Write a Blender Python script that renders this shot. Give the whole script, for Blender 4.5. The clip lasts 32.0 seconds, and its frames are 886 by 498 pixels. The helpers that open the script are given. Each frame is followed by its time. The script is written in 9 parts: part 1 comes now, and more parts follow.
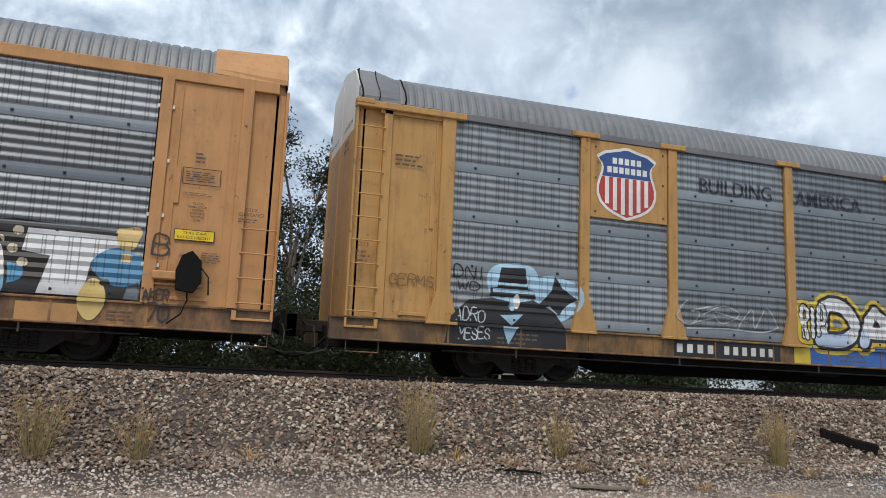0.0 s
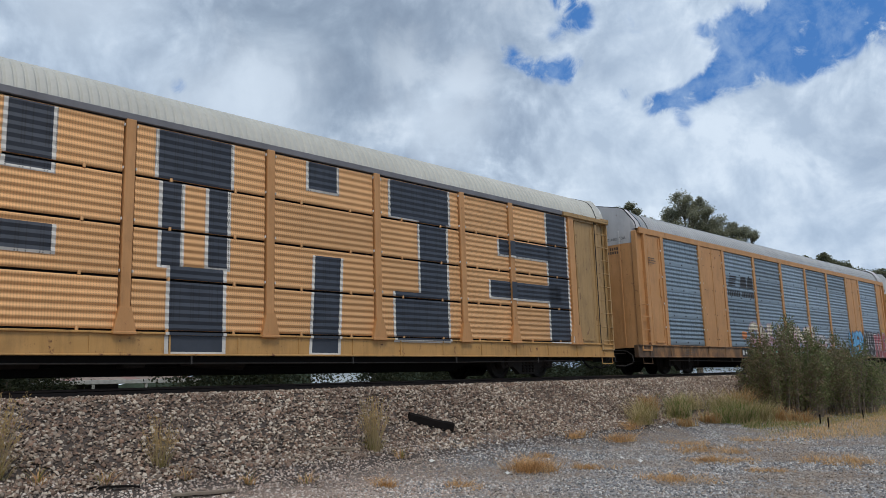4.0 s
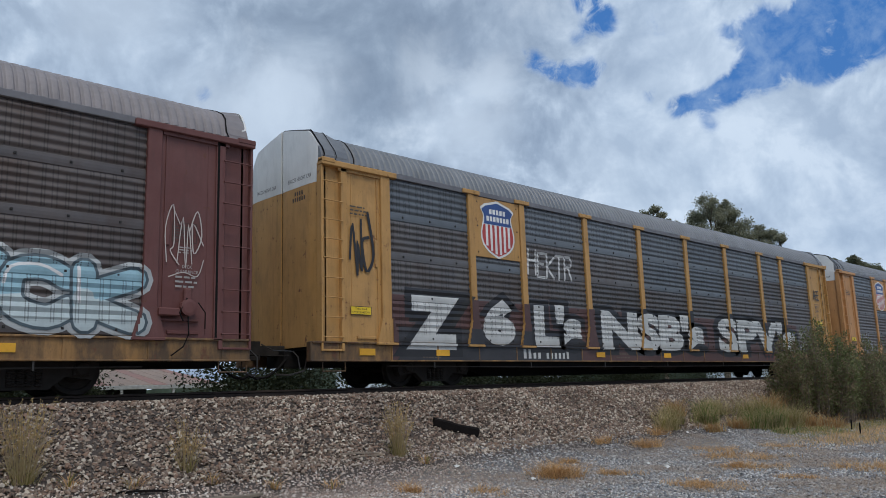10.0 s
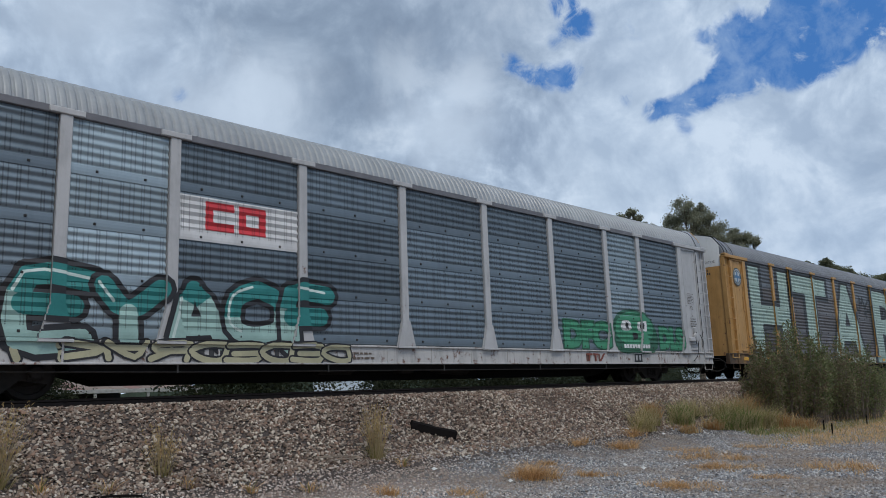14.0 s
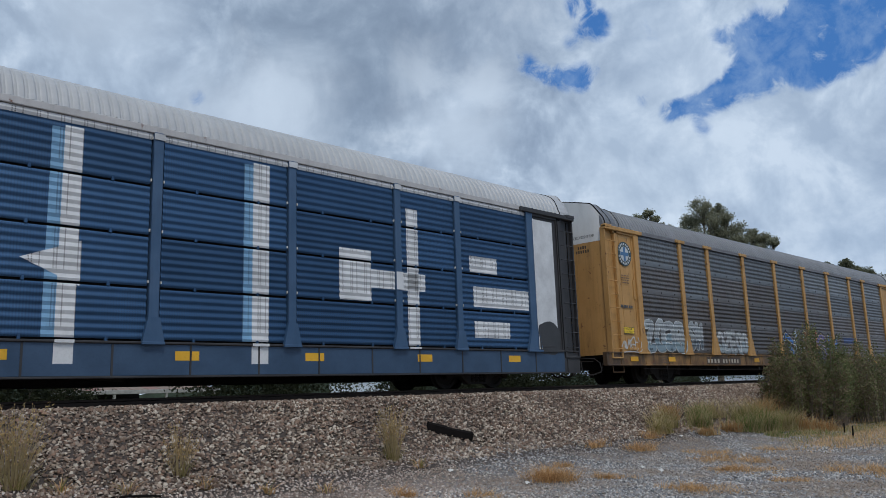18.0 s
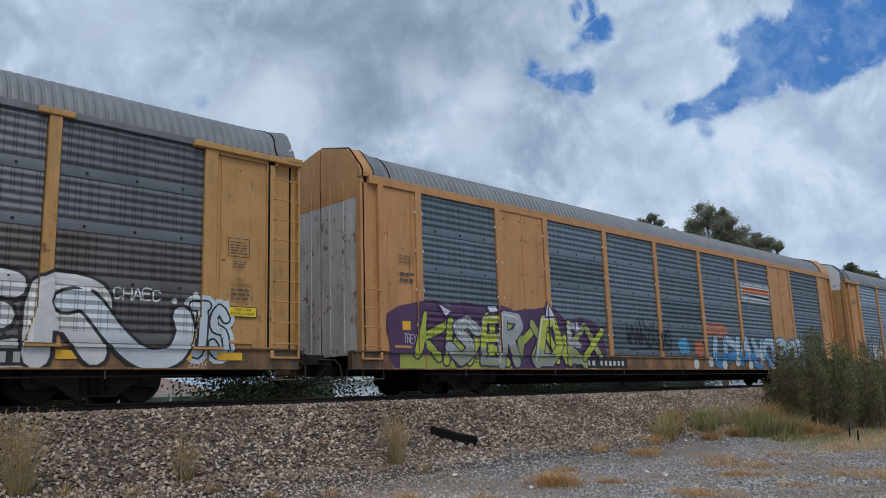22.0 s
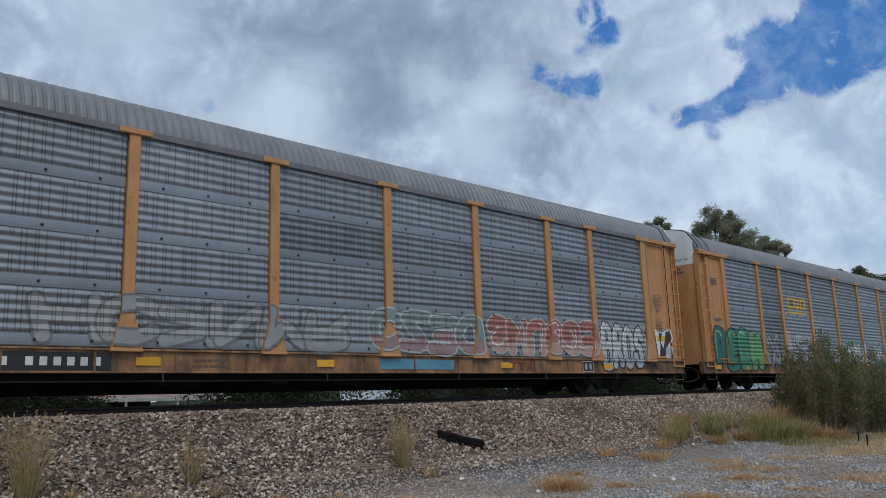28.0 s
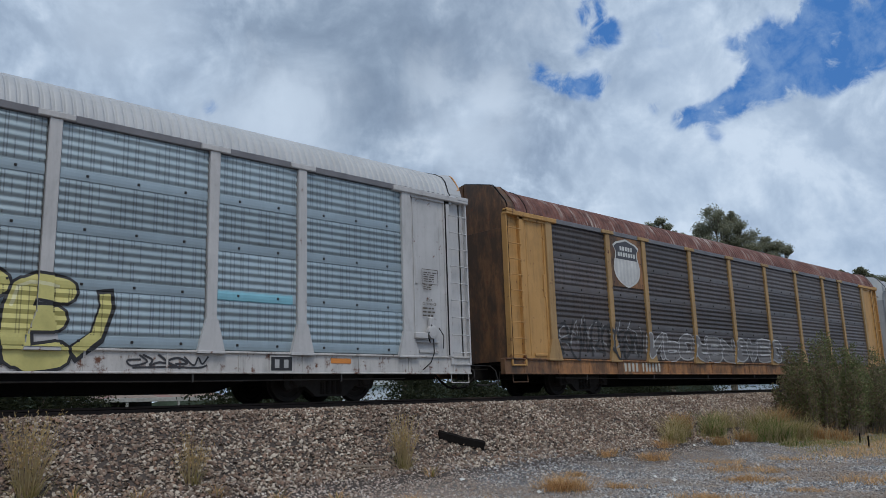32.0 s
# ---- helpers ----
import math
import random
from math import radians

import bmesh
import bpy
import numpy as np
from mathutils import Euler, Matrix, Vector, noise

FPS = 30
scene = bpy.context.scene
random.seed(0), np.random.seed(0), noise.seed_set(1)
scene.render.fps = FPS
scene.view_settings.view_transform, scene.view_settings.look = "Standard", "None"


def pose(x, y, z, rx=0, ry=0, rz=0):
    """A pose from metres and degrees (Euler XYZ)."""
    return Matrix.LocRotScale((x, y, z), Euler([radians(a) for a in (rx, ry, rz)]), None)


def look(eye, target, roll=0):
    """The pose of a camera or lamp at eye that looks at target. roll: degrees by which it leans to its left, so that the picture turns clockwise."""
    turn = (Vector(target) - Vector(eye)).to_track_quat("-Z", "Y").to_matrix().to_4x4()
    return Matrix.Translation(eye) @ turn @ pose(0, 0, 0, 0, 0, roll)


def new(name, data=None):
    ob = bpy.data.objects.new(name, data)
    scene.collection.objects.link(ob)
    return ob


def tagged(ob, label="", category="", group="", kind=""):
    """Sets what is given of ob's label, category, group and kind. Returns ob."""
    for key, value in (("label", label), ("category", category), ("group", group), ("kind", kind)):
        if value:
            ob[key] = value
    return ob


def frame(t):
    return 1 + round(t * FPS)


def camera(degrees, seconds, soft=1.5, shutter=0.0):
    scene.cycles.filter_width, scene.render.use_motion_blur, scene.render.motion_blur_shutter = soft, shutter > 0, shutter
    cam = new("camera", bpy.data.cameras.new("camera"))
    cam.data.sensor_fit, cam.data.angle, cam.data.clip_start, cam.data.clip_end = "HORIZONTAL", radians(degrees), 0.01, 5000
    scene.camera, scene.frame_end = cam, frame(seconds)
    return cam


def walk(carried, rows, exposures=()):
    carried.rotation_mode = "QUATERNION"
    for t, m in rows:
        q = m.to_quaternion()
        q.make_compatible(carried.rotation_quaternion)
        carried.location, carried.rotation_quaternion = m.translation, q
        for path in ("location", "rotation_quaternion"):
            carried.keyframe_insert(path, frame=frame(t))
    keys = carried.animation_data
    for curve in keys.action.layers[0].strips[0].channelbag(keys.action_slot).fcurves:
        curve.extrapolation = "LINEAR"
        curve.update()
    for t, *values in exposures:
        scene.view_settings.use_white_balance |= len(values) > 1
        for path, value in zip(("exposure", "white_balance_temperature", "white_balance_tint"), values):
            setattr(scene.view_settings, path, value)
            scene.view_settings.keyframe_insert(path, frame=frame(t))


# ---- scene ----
from mathutils.geometry import tessellate_polygon

# Camera: stands by the track, turns along the train at the start
EYE = (0.0, 0.0, 1.55)
cam = camera(58.92, 32.0, soft=0.55)
TURNS = [(0,-17.85,9.58,-2.34),(0.5,-32.31,9.30,-2.05),(1,-41.23,9.05,-0.48),(1.5,-45.13,8.80,0.37),(2,-46.31,9.06,1.08),
    (2.5,-46.87,9.08,1.54),(3,-46.93,9.15,1.77),(3.5,-46.37,9.47,1.79),(5.5,-44.16,10.04,1.79),(6.5,-44.04,10.14,1.77),
    (8.5,-44.02,10.15,1.78),(9,-43.91,10.18,1.82),(10,-43.86,10.14,1.81),(11.5,-43.90,10.12,1.81),(12,-43.93,10.15,1.87),
    (12.5,-44.44,10.11,1.93),(13,-45.25,10.07,2.03),(13.5,-45.56,10.06,2.06),(14,-45.46,10.27,2.02),(14.5,-45.48,10.29,1.98),
    (16.5,-44.30,10.47,1.90),(18,-44.29,10.41,1.92),(20,-44.29,10.44,1.94),(21,-44.30,10.70,1.92),(21.5,-44.24,10.74,1.92),
    (22,-44.02,10.72,1.88),(23,-43.91,10.73,1.92),(25,-43.92,10.74,1.92),(26,-43.69,10.92,1.91),(28.5,-43.52,11.00,1.85),
    (30,-43.44,11.03,1.82),(32,-43.47,11.04,1.79)]

RAIL = 1.64          # height of the rail head
TRACK_Y = 14.5       # middle of the track
PITCH = 28.6         # from car to car
LONG = 27.3          # body of a car


def run(t):
    """Where the first car's leading corner stands at t seconds."""
    return -26.311 - 16.4644 * t - 0.0031681 * t * t - 3.3133e-05 * t ** 3


# ---------------------------------------------------------------- world and sun
def nodes_of(owner):
    owner.use_nodes = True
    nt = owner.node_tree
    nt.nodes.clear()
    return nt


class G:
    """Short hand for node trees."""

    def __init__(self, nt):
        self.nt = nt

    def node(self, kind, **kw):
        n = self.nt.nodes.new(kind)
        for k, v in kw.items():
            if k == "operation":
                n.operation = v
            elif k == "blend_type":
                n.blend_type = v
            elif k == "data_type":
                n.data_type = v
        return n

    def link(self, a, b):
        self.nt.links.new(a, b)

    def put(self, socket, v):
        if isinstance(v, bpy.types.NodeSocket):
            self.link(v, socket)
        else:
            socket.default_value = v

    def math(self, op, a, b=0.0, c=0.0, clamp=False):
        n = self.node("ShaderNodeMath", operation=op)
        n.use_clamp = clamp
        for s, v in zip(n.inputs, (a, b, c)):
            self.put(s, v)
        return n.outputs[0]

    def noise(self, vec, scale, detail=3.0, rough=0.55, distort=0.0):
        n = self.node("ShaderNodeTexNoise")
        if vec is not None:
            self.link(vec, n.inputs["Vector"])
        n.inputs["Scale"].default_value = scale
        n.inputs["Detail"].default_value = detail
        n.inputs["Roughness"].default_value = rough
        n.inputs["Distortion"].default_value = distort
        return n.outputs["Fac"]

    def ramp(self, fac, stops):
        n = self.node("ShaderNodeValToRGB")
        self.link(fac, n.inputs["Fac"])
        e = n.color_ramp.elements
        while len(e) < len(stops):
            e.new(0.5)
        for el, (p, c) in zip(e, stops):
            el.position = p
            el.color = (c, c, c, 1) if isinstance(c, (int, float)) else (*c, 1)
        return n.outputs["Color"]

    def mix(self, fac, a, b, blend="MIX"):
        n = self.node("ShaderNodeMix", data_type="RGBA", blend_type=blend)
        self.put(n.inputs["Factor"], fac)
        for s, v in ((n.inputs[6], a), (n.inputs[7], b)):
            self.put(s, (*v, 1) if isinstance(v, tuple) and len(v) == 3 else v)
        return n.outputs[2]

    def mapping(self, vec, scale=(1, 1, 1), loc=(0, 0, 0)):
        n = self.node("ShaderNodeMapping")
        self.link(vec, n.inputs["Vector"])
        n.inputs["Scale"].default_value = scale
        n.inputs["Location"].default_value = loc
        return n.outputs["Vector"]


def heading(az, el):
    a, e = radians(az), radians(el)
    return (math.sin(a) * math.cos(e), math.cos(a) * math.cos(e), math.sin(e))


def make_world():
    world = bpy.data.worlds.new("sky")
    scene.world = world
    g = G(nodes_of(world))
    out = g.node("ShaderNodeOutputWorld")
    sky = g.node("ShaderNodeTexSky")
    sky.sky_type = "NISHITA"
    sky.sun_disc = False
    sky.sun_elevation, sky.sun_rotation = radians(58), radians(205)
    sky.air_density, sky.dust_density = 1.2, 0.6
    coord = g.node("ShaderNodeTexCoord").outputs["Generated"]
    # clouds lie on a flat layer: the direction is divided by its height
    sep = g.node("ShaderNodeSeparateXYZ")
    g.link(coord, sep.inputs[0])
    up = g.math("MAXIMUM", sep.outputs[2], 0.02)
    up = g.math("ADD", up, 0.12)
    flat = g.node("ShaderNodeCombineXYZ")
    g.link(g.math("DIVIDE", sep.outputs[0], up), flat.inputs[0])
    g.link(g.math("DIVIDE", sep.outputs[1], up), flat.inputs[1])
    layer = flat.outputs[0]
    big = g.noise(layer, 0.9, 9, 0.55, 0.4)
    fine = g.noise(layer, 2.6, 10, 0.60, 0.5)
    billow = g.noise(coord, 11.0, 10, 0.60, 0.6)
    crisp = g.noise(coord, 21.0, 9, 0.62, 0.3)
    wob = g.math("ADD", g.math("MULTIPLY_ADD", billow, 1.0, -0.5), g.math("MULTIPLY_ADD", crisp, 0.6, -0.30))

    def spot(az, el, wide, soft, wild=1.0):
        """1 near a heading, 0 away from it, with a ragged rim."""
        d = g.node("ShaderNodeVectorMath", operation="DOT_PRODUCT")
        g.link(coord, d.inputs[0])
        d.inputs[1].default_value = heading(az, el)
        ang = g.math("ARCCOSINE", g.math("MINIMUM", d.outputs["Value"], 0.99999))
        ang = g.math("ADD", g.math("MULTIPLY", ang, 180 / math.pi), g.math("MULTIPLY", wob, wild * 7.0))
        n = g.node("ShaderNodeMapRange")
        n.interpolation_type = "SMOOTHSTEP"
        g.link(ang, n.inputs["Value"])
        n.inputs["From Min"].default_value = wide + soft
        n.inputs["From Max"].default_value = wide - soft
        return n.outputs["Result"]

    # openings run into one another and get one ragged rim
    field = None
    for az, el, wide, amount in SKY_GAPS:
        d = g.node("ShaderNodeVectorMath", operation="DOT_PRODUCT")
        g.link(coord, d.inputs[0])
        d.inputs[1].default_value = heading(az, el)
        ang = g.math("ARCCOSINE", g.math("MINIMUM", d.outputs["Value"], 0.99999))
        ang = g.math("MULTIPLY", ang, 180 / math.pi / (1.9 * wide))
        v = g.math("SUBTRACT", 1.0, g.math("MULTIPLY", ang, ang), clamp=True)
        v = g.math("MULTIPLY", g.math("MULTIPLY", v, v), amount)
        field = v if field is None else g.math("ADD", field, v)
    rag = g.noise(coord, 34.0, 9, 0.62, 0.5)
    field = g.math("MINIMUM", field, 1.3)
    ragged = g.math("ADD", g.math("MULTIPLY_ADD", billow, 2.2, -1.1), g.math("MULTIPLY_ADD", rag, 3.4, -1.7))
    field = g.math("ADD", field, g.math("MULTIPLY", ragged, g.math("MULTIPLY", field, 1.3, clamp=True)))
    n = g.node("ShaderNodeMapRange")
    n.interpolation_type = "SMOOTHSTEP"
    g.link(field, n.inputs["Value"])
    n.inputs["From Min"].default_value = 0.20
    n.inputs["From Max"].default_value = 1.0
    gap = n.outputs["Result"]
    # heaped clouds: the side towards the light is paler than the underside
    lit = g.node("ShaderNodeVectorMath", operation="ADD")
    g.link(coord, lit.inputs[0])
    lit.inputs[1].default_value = (-0.006, -0.010, 0.022)
    relief = g.math("SUBTRACT", g.noise(coord, 8.0, 9, 0.55, 0.4), g.noise(lit.outputs[0], 8.0, 9, 0.55, 0.4))
    shade = g.math("MULTIPLY_ADD", big, 0.50, g.math("MULTIPLY_ADD", fine, 0.22, g.math("MULTIPLY_ADD", billow, 0.30, g.math("MULTIPLY", crisp, 0.20))))
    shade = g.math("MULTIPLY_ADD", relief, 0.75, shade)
    grey = g.ramp(shade, [(0.44, (0.25, 0.30, 0.38)), (0.56, (0.38, 0.44, 0.52)), (0.645, (0.55, 0.61, 0.68)), (0.75, (0.82, 0.85, 0.88))])
    for az, el, wide, soft, amount, colour in SKY_TONES:
        grey = g.mix(g.math("MULTIPLY", spot(az, el, wide, soft, 0.8), amount), grey, colour)
    # lit tops and grey undersides of the puffs
    puff = g.ramp(g.math("MULTIPLY_ADD", relief, 1.1, g.math("ADD", g.math("MULTIPLY", billow, 0.7), g.math("MULTIPLY", crisp, 0.4))), [(0.40, (0.45, 0.52, 0.61)), (0.58, (0.60, 0.66, 0.73)), (0.72, (0.76, 0.80, 0.84))])
    near = spot(68, 20, 13.0, 6.0, 0.6)
    grey = g.mix(g.math("MULTIPLY", near, 0.75), grey, puff)
    wisp = g.ramp(g.math("MULTIPLY_ADD", crisp, 0.55, g.math("MULTIPLY", billow, 0.55)), [(0.54, 0.0), (0.80, 0.7)])
    blue = g.mix(0.85, g.mix(1.0, sky.outputs[0], (0.10, 0.10, 0.10), "MULTIPLY"), (0.062, 0.20, 0.49))
    blue = g.mix(wisp, blue, (0.50, 0.60, 0.72))
    col = g.mix(gap, grey, blue)
    bg = g.node("ShaderNodeBackground")
    col = g.mix(1.0, col, (0.90, 1.0, 1.12), "MULTIPLY")
    g.link(col, bg.inputs["Color"])
    bg.inputs["Strength"].default_value = SKY_STRENGTH
    g.link(bg.outputs[0], out.inputs["Surface"])


SKY_STRENGTH = 0.92
# az, el and radius in degrees, amount
SKY_GAPS = [(55.9, 27.0, 1.0, 0.7), (57.0, 25.5, 1.0, 0.75), (55.2, 24.6, 0.8, 0.4), (53.6, 22.3, 0.9, 0.45), (54.9, 22.0, 1.0, 0.5), (56.4, 22.1, 1.0, 0.6), (51.4, 23.4, 0.8, 0.5), (52.4, 22.6, 0.8, 0.4),
    (61.9, 18.9, 0.7, 0.75), (63.3, 19.1, 0.85, 0.75), (65.0, 19.5, 0.95, 0.75), (66.6, 20.0, 1.1, 0.75), (68.0, 21.0, 1.35, 0.75), (69.3, 21.8, 2.0, 0.75), (71.2, 21.9, 2.2, 0.75), (72.8, 22.9, 2.4, 0.75), (74.4, 24.0, 2.4, 0.8), (71.8, 20.3, 1.1, 0.5),
    (73.4, 21.2, 1.4, 0.45), (60.1, 20.0, 0.6, 0.5), (60.8, 24.4, 1.4, 0.28), (65.9, 23.3, 0.9, 0.5), (67.6, 24.3, 1.2, 0.35), (26.7, 20.9, 0.6, 0.38), (75.8, 22.6, 1.6, 0.5), (77.5, 25.5, 2.8, 0.8), (64.0, 17.6, 0.7, 0.4),
    (86, 26, 8.0, 0.9), (98, 30, 12, 0.8), (140, 40, 16, 0.7), (-60, 35, 14, 0.6)]
SKY_TONES = [(62.5, 22.0, 1.9, 1.2, 0.8, (0.80, 0.83, 0.86)), (65.6, 21.9, 1.2, 0.8, 0.85, (0.84, 0.86, 0.88)), (62.0, 24.3, 2.6, 1.4, 0.5, (0.42, 0.48, 0.56)), (43.5, 23.2, 1.6, 1.3, 0.8, (0.80, 0.83, 0.86)), (48.3, 22.6, 1.5, 1.2, 0.8, (0.80, 0.83, 0.86)), (37, 25, 8.0, 5.0, 0.5, (0.29, 0.34, 0.40)), (50, 28, 6.0, 4.0, 0.5, (0.30, 0.35, 0.42)), (46, 19.5, 3.0, 3.0, 0.7, (0.74, 0.78, 0.82)), (60, 15.0, 5.0, 3.5, 0.7, (0.74, 0.79, 0.83)), (68, 15.5, 5.0, 3.0, 0.6, (0.74, 0.79, 0.84)),
    (20, 20, 7.0, 5.0, 0.4, (0.55, 0.61, 0.68)), (72, 9, 5.0, 4.0, 0.7, (0.50, 0.58, 0.68)), (30, 19, 4.0, 3.0, 0.75, (0.74, 0.78, 0.82)), (33.5, 21.5, 2.8, 2.4, 0.65, (0.74, 0.78, 0.82)), (20, 27, 4.0, 3.0, 0.5, (0.70, 0.74, 0.78))]
make_world()

sun = new("sun", bpy.data.lights.new("sun", "SUN"))
sun.data.energy, sun.data.angle, sun.data.color = 1.62, radians(20), (1.0, 0.93, 0.83)
sun.matrix_world = look((0, 0, 60), Vector((0, 0, 60)) - Vector(heading(205, 58)))


# ---------------------------------------------------------------- materials
def surface(name, base, rough=0.6, metal=0.0):
    m = bpy.data.materials.new(name)
    g = G(nodes_of(m))
    out = g.node("ShaderNodeOutputMaterial")
    b = g.node("ShaderNodeBsdfPrincipled")
    b.inputs["Base Color"].default_value = (*base, 1)
    b.inputs["Roughness"].default_value = rough
    b.inputs["Metallic"].default_value = metal
    g.link(b.outputs[0], out.inputs[0])
    return m, g, b


def bump(g, b, height, strength=0.3, distance=0.01):
    n = g.node("ShaderNodeBump")
    n.inputs["Strength"].default_value = strength
    n.inputs["Distance"].default_value = distance
    g.link(height, n.inputs["Height"])
    g.link(n.outputs[0], b.inputs["Normal"])


def paint(name, base, dirt=0.5, rust=0.0, rough=0.55):
    """Weathered car paint: chalky patches, streaks that run down, grime, rust."""
    m, g, b = surface(name, base, rough)
    tc = g.node("ShaderNodeTexCoord")
    info = g.node("ShaderNodeObjectInfo").outputs["Random"]
    pos = g.node("ShaderNodeNewGeometry").outputs["Position"]
    ob = tc.outputs["Object"]
    shift = g.node("ShaderNodeVectorMath", operation="ADD")
    g.link(ob, shift.inputs[0])
    off = g.node("ShaderNodeCombineXYZ")
    g.link(g.math("MULTIPLY", info, 40.0), off.inputs[0])
    g.link(off.outputs[0], shift.inputs[1])
    v = shift.outputs[0]
    chalk = g.noise(v, 1.3, 5, 0.6)
    streak = g.noise(g.mapping(v, (9, 9, 0.7)), 1.0, 5, 0.65)
    speck = g.noise(v, 38.0, 3, 0.6)
    light = tuple(min(1.0, c * 1.16 + 0.03) for c in base)
    dark = tuple(c * (1 - 0.55 * dirt) for c in base)
    col = g.mix(g.ramp(chalk, [(0.35, 0.0), (0.7, 0.75)]), base, light)
    col = g.mix(g.math("MULTIPLY", g.ramp(streak, [(0.48, 0.0), (0.75, 1.0)]), 0.7 * dirt), col, dark)
    smear = g.noise(g.mapping(v, (2.6, 2.6, 1.1)), 1.0, 6, 0.7)
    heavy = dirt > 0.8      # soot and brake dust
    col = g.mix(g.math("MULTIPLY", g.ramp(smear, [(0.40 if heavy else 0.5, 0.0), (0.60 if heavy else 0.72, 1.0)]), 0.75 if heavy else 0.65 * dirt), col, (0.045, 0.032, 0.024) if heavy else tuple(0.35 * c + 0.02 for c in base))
    col = g.mix(g.math("MULTIPLY", g.ramp(speck, [(0.55, 0.0), (0.75, 1.0)]), 0.25 * dirt), col, tuple(c * 0.5 for c in base))
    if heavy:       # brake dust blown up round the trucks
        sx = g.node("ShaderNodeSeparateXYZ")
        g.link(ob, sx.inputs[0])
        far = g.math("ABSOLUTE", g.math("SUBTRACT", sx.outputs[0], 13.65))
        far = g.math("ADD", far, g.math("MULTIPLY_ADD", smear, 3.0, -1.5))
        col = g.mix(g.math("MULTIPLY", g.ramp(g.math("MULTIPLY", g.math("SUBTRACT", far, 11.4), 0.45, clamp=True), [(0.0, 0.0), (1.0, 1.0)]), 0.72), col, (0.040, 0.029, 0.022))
    if rust:
        spots = g.noise(v, 5.0, 8, 0.7)
        col = g.mix(g.ramp(g.math("ADD", spots, g.math("MULTIPLY", streak, 0.35)), [(0.86 - 0.22 * rust, 0.0), (0.93 - 0.16 * rust, 1.0)]), col, (0.12, 0.045, 0.022))
    g.link(col, b.inputs["Base Color"])
    g.link(g.math("MULTIPLY_ADD", chalk, 0.3, rough - 0.1), b.inputs["Roughness"])
    bump(g, b, g.math("ADD", chalk, g.math("MULTIPLY", speck, 0.15)), 0.12, 0.01)
    return m


def rusted_roof(name):
    """Roof sheet gone to dark rust, with pale bare runs down the ribs."""
    m, g, b = surface(name, (0.14, 0.06, 0.05), 0.8)
    v = g.node("ShaderNodeTexCoord").outputs["Object"]
    patch = g.noise(v, 0.8, 5, 0.6)
    run = g.noise(g.mapping(v, (11, 0.6, 0.9)), 1.0, 4, 0.6)
    col = g.mix(g.ramp(g.noise(v, 3.0, 6, 0.65), [(0.35, 0.0), (0.7, 1.0)]), (0.085, 0.035, 0.03), (0.21, 0.095, 0.075))
    bare = g.math("MULTIPLY", g.ramp(run, [(0.50, 0.0), (0.60, 1.0)]), g.ramp(patch, [(0.46, 0.0), (0.60, 0.8)]))
    col = g.mix(bare, col, (0.40, 0.34, 0.31))
    g.link(col, b.inputs["Base Color"])
    bump(g, b, run, 0.2, 0.01)
    return m


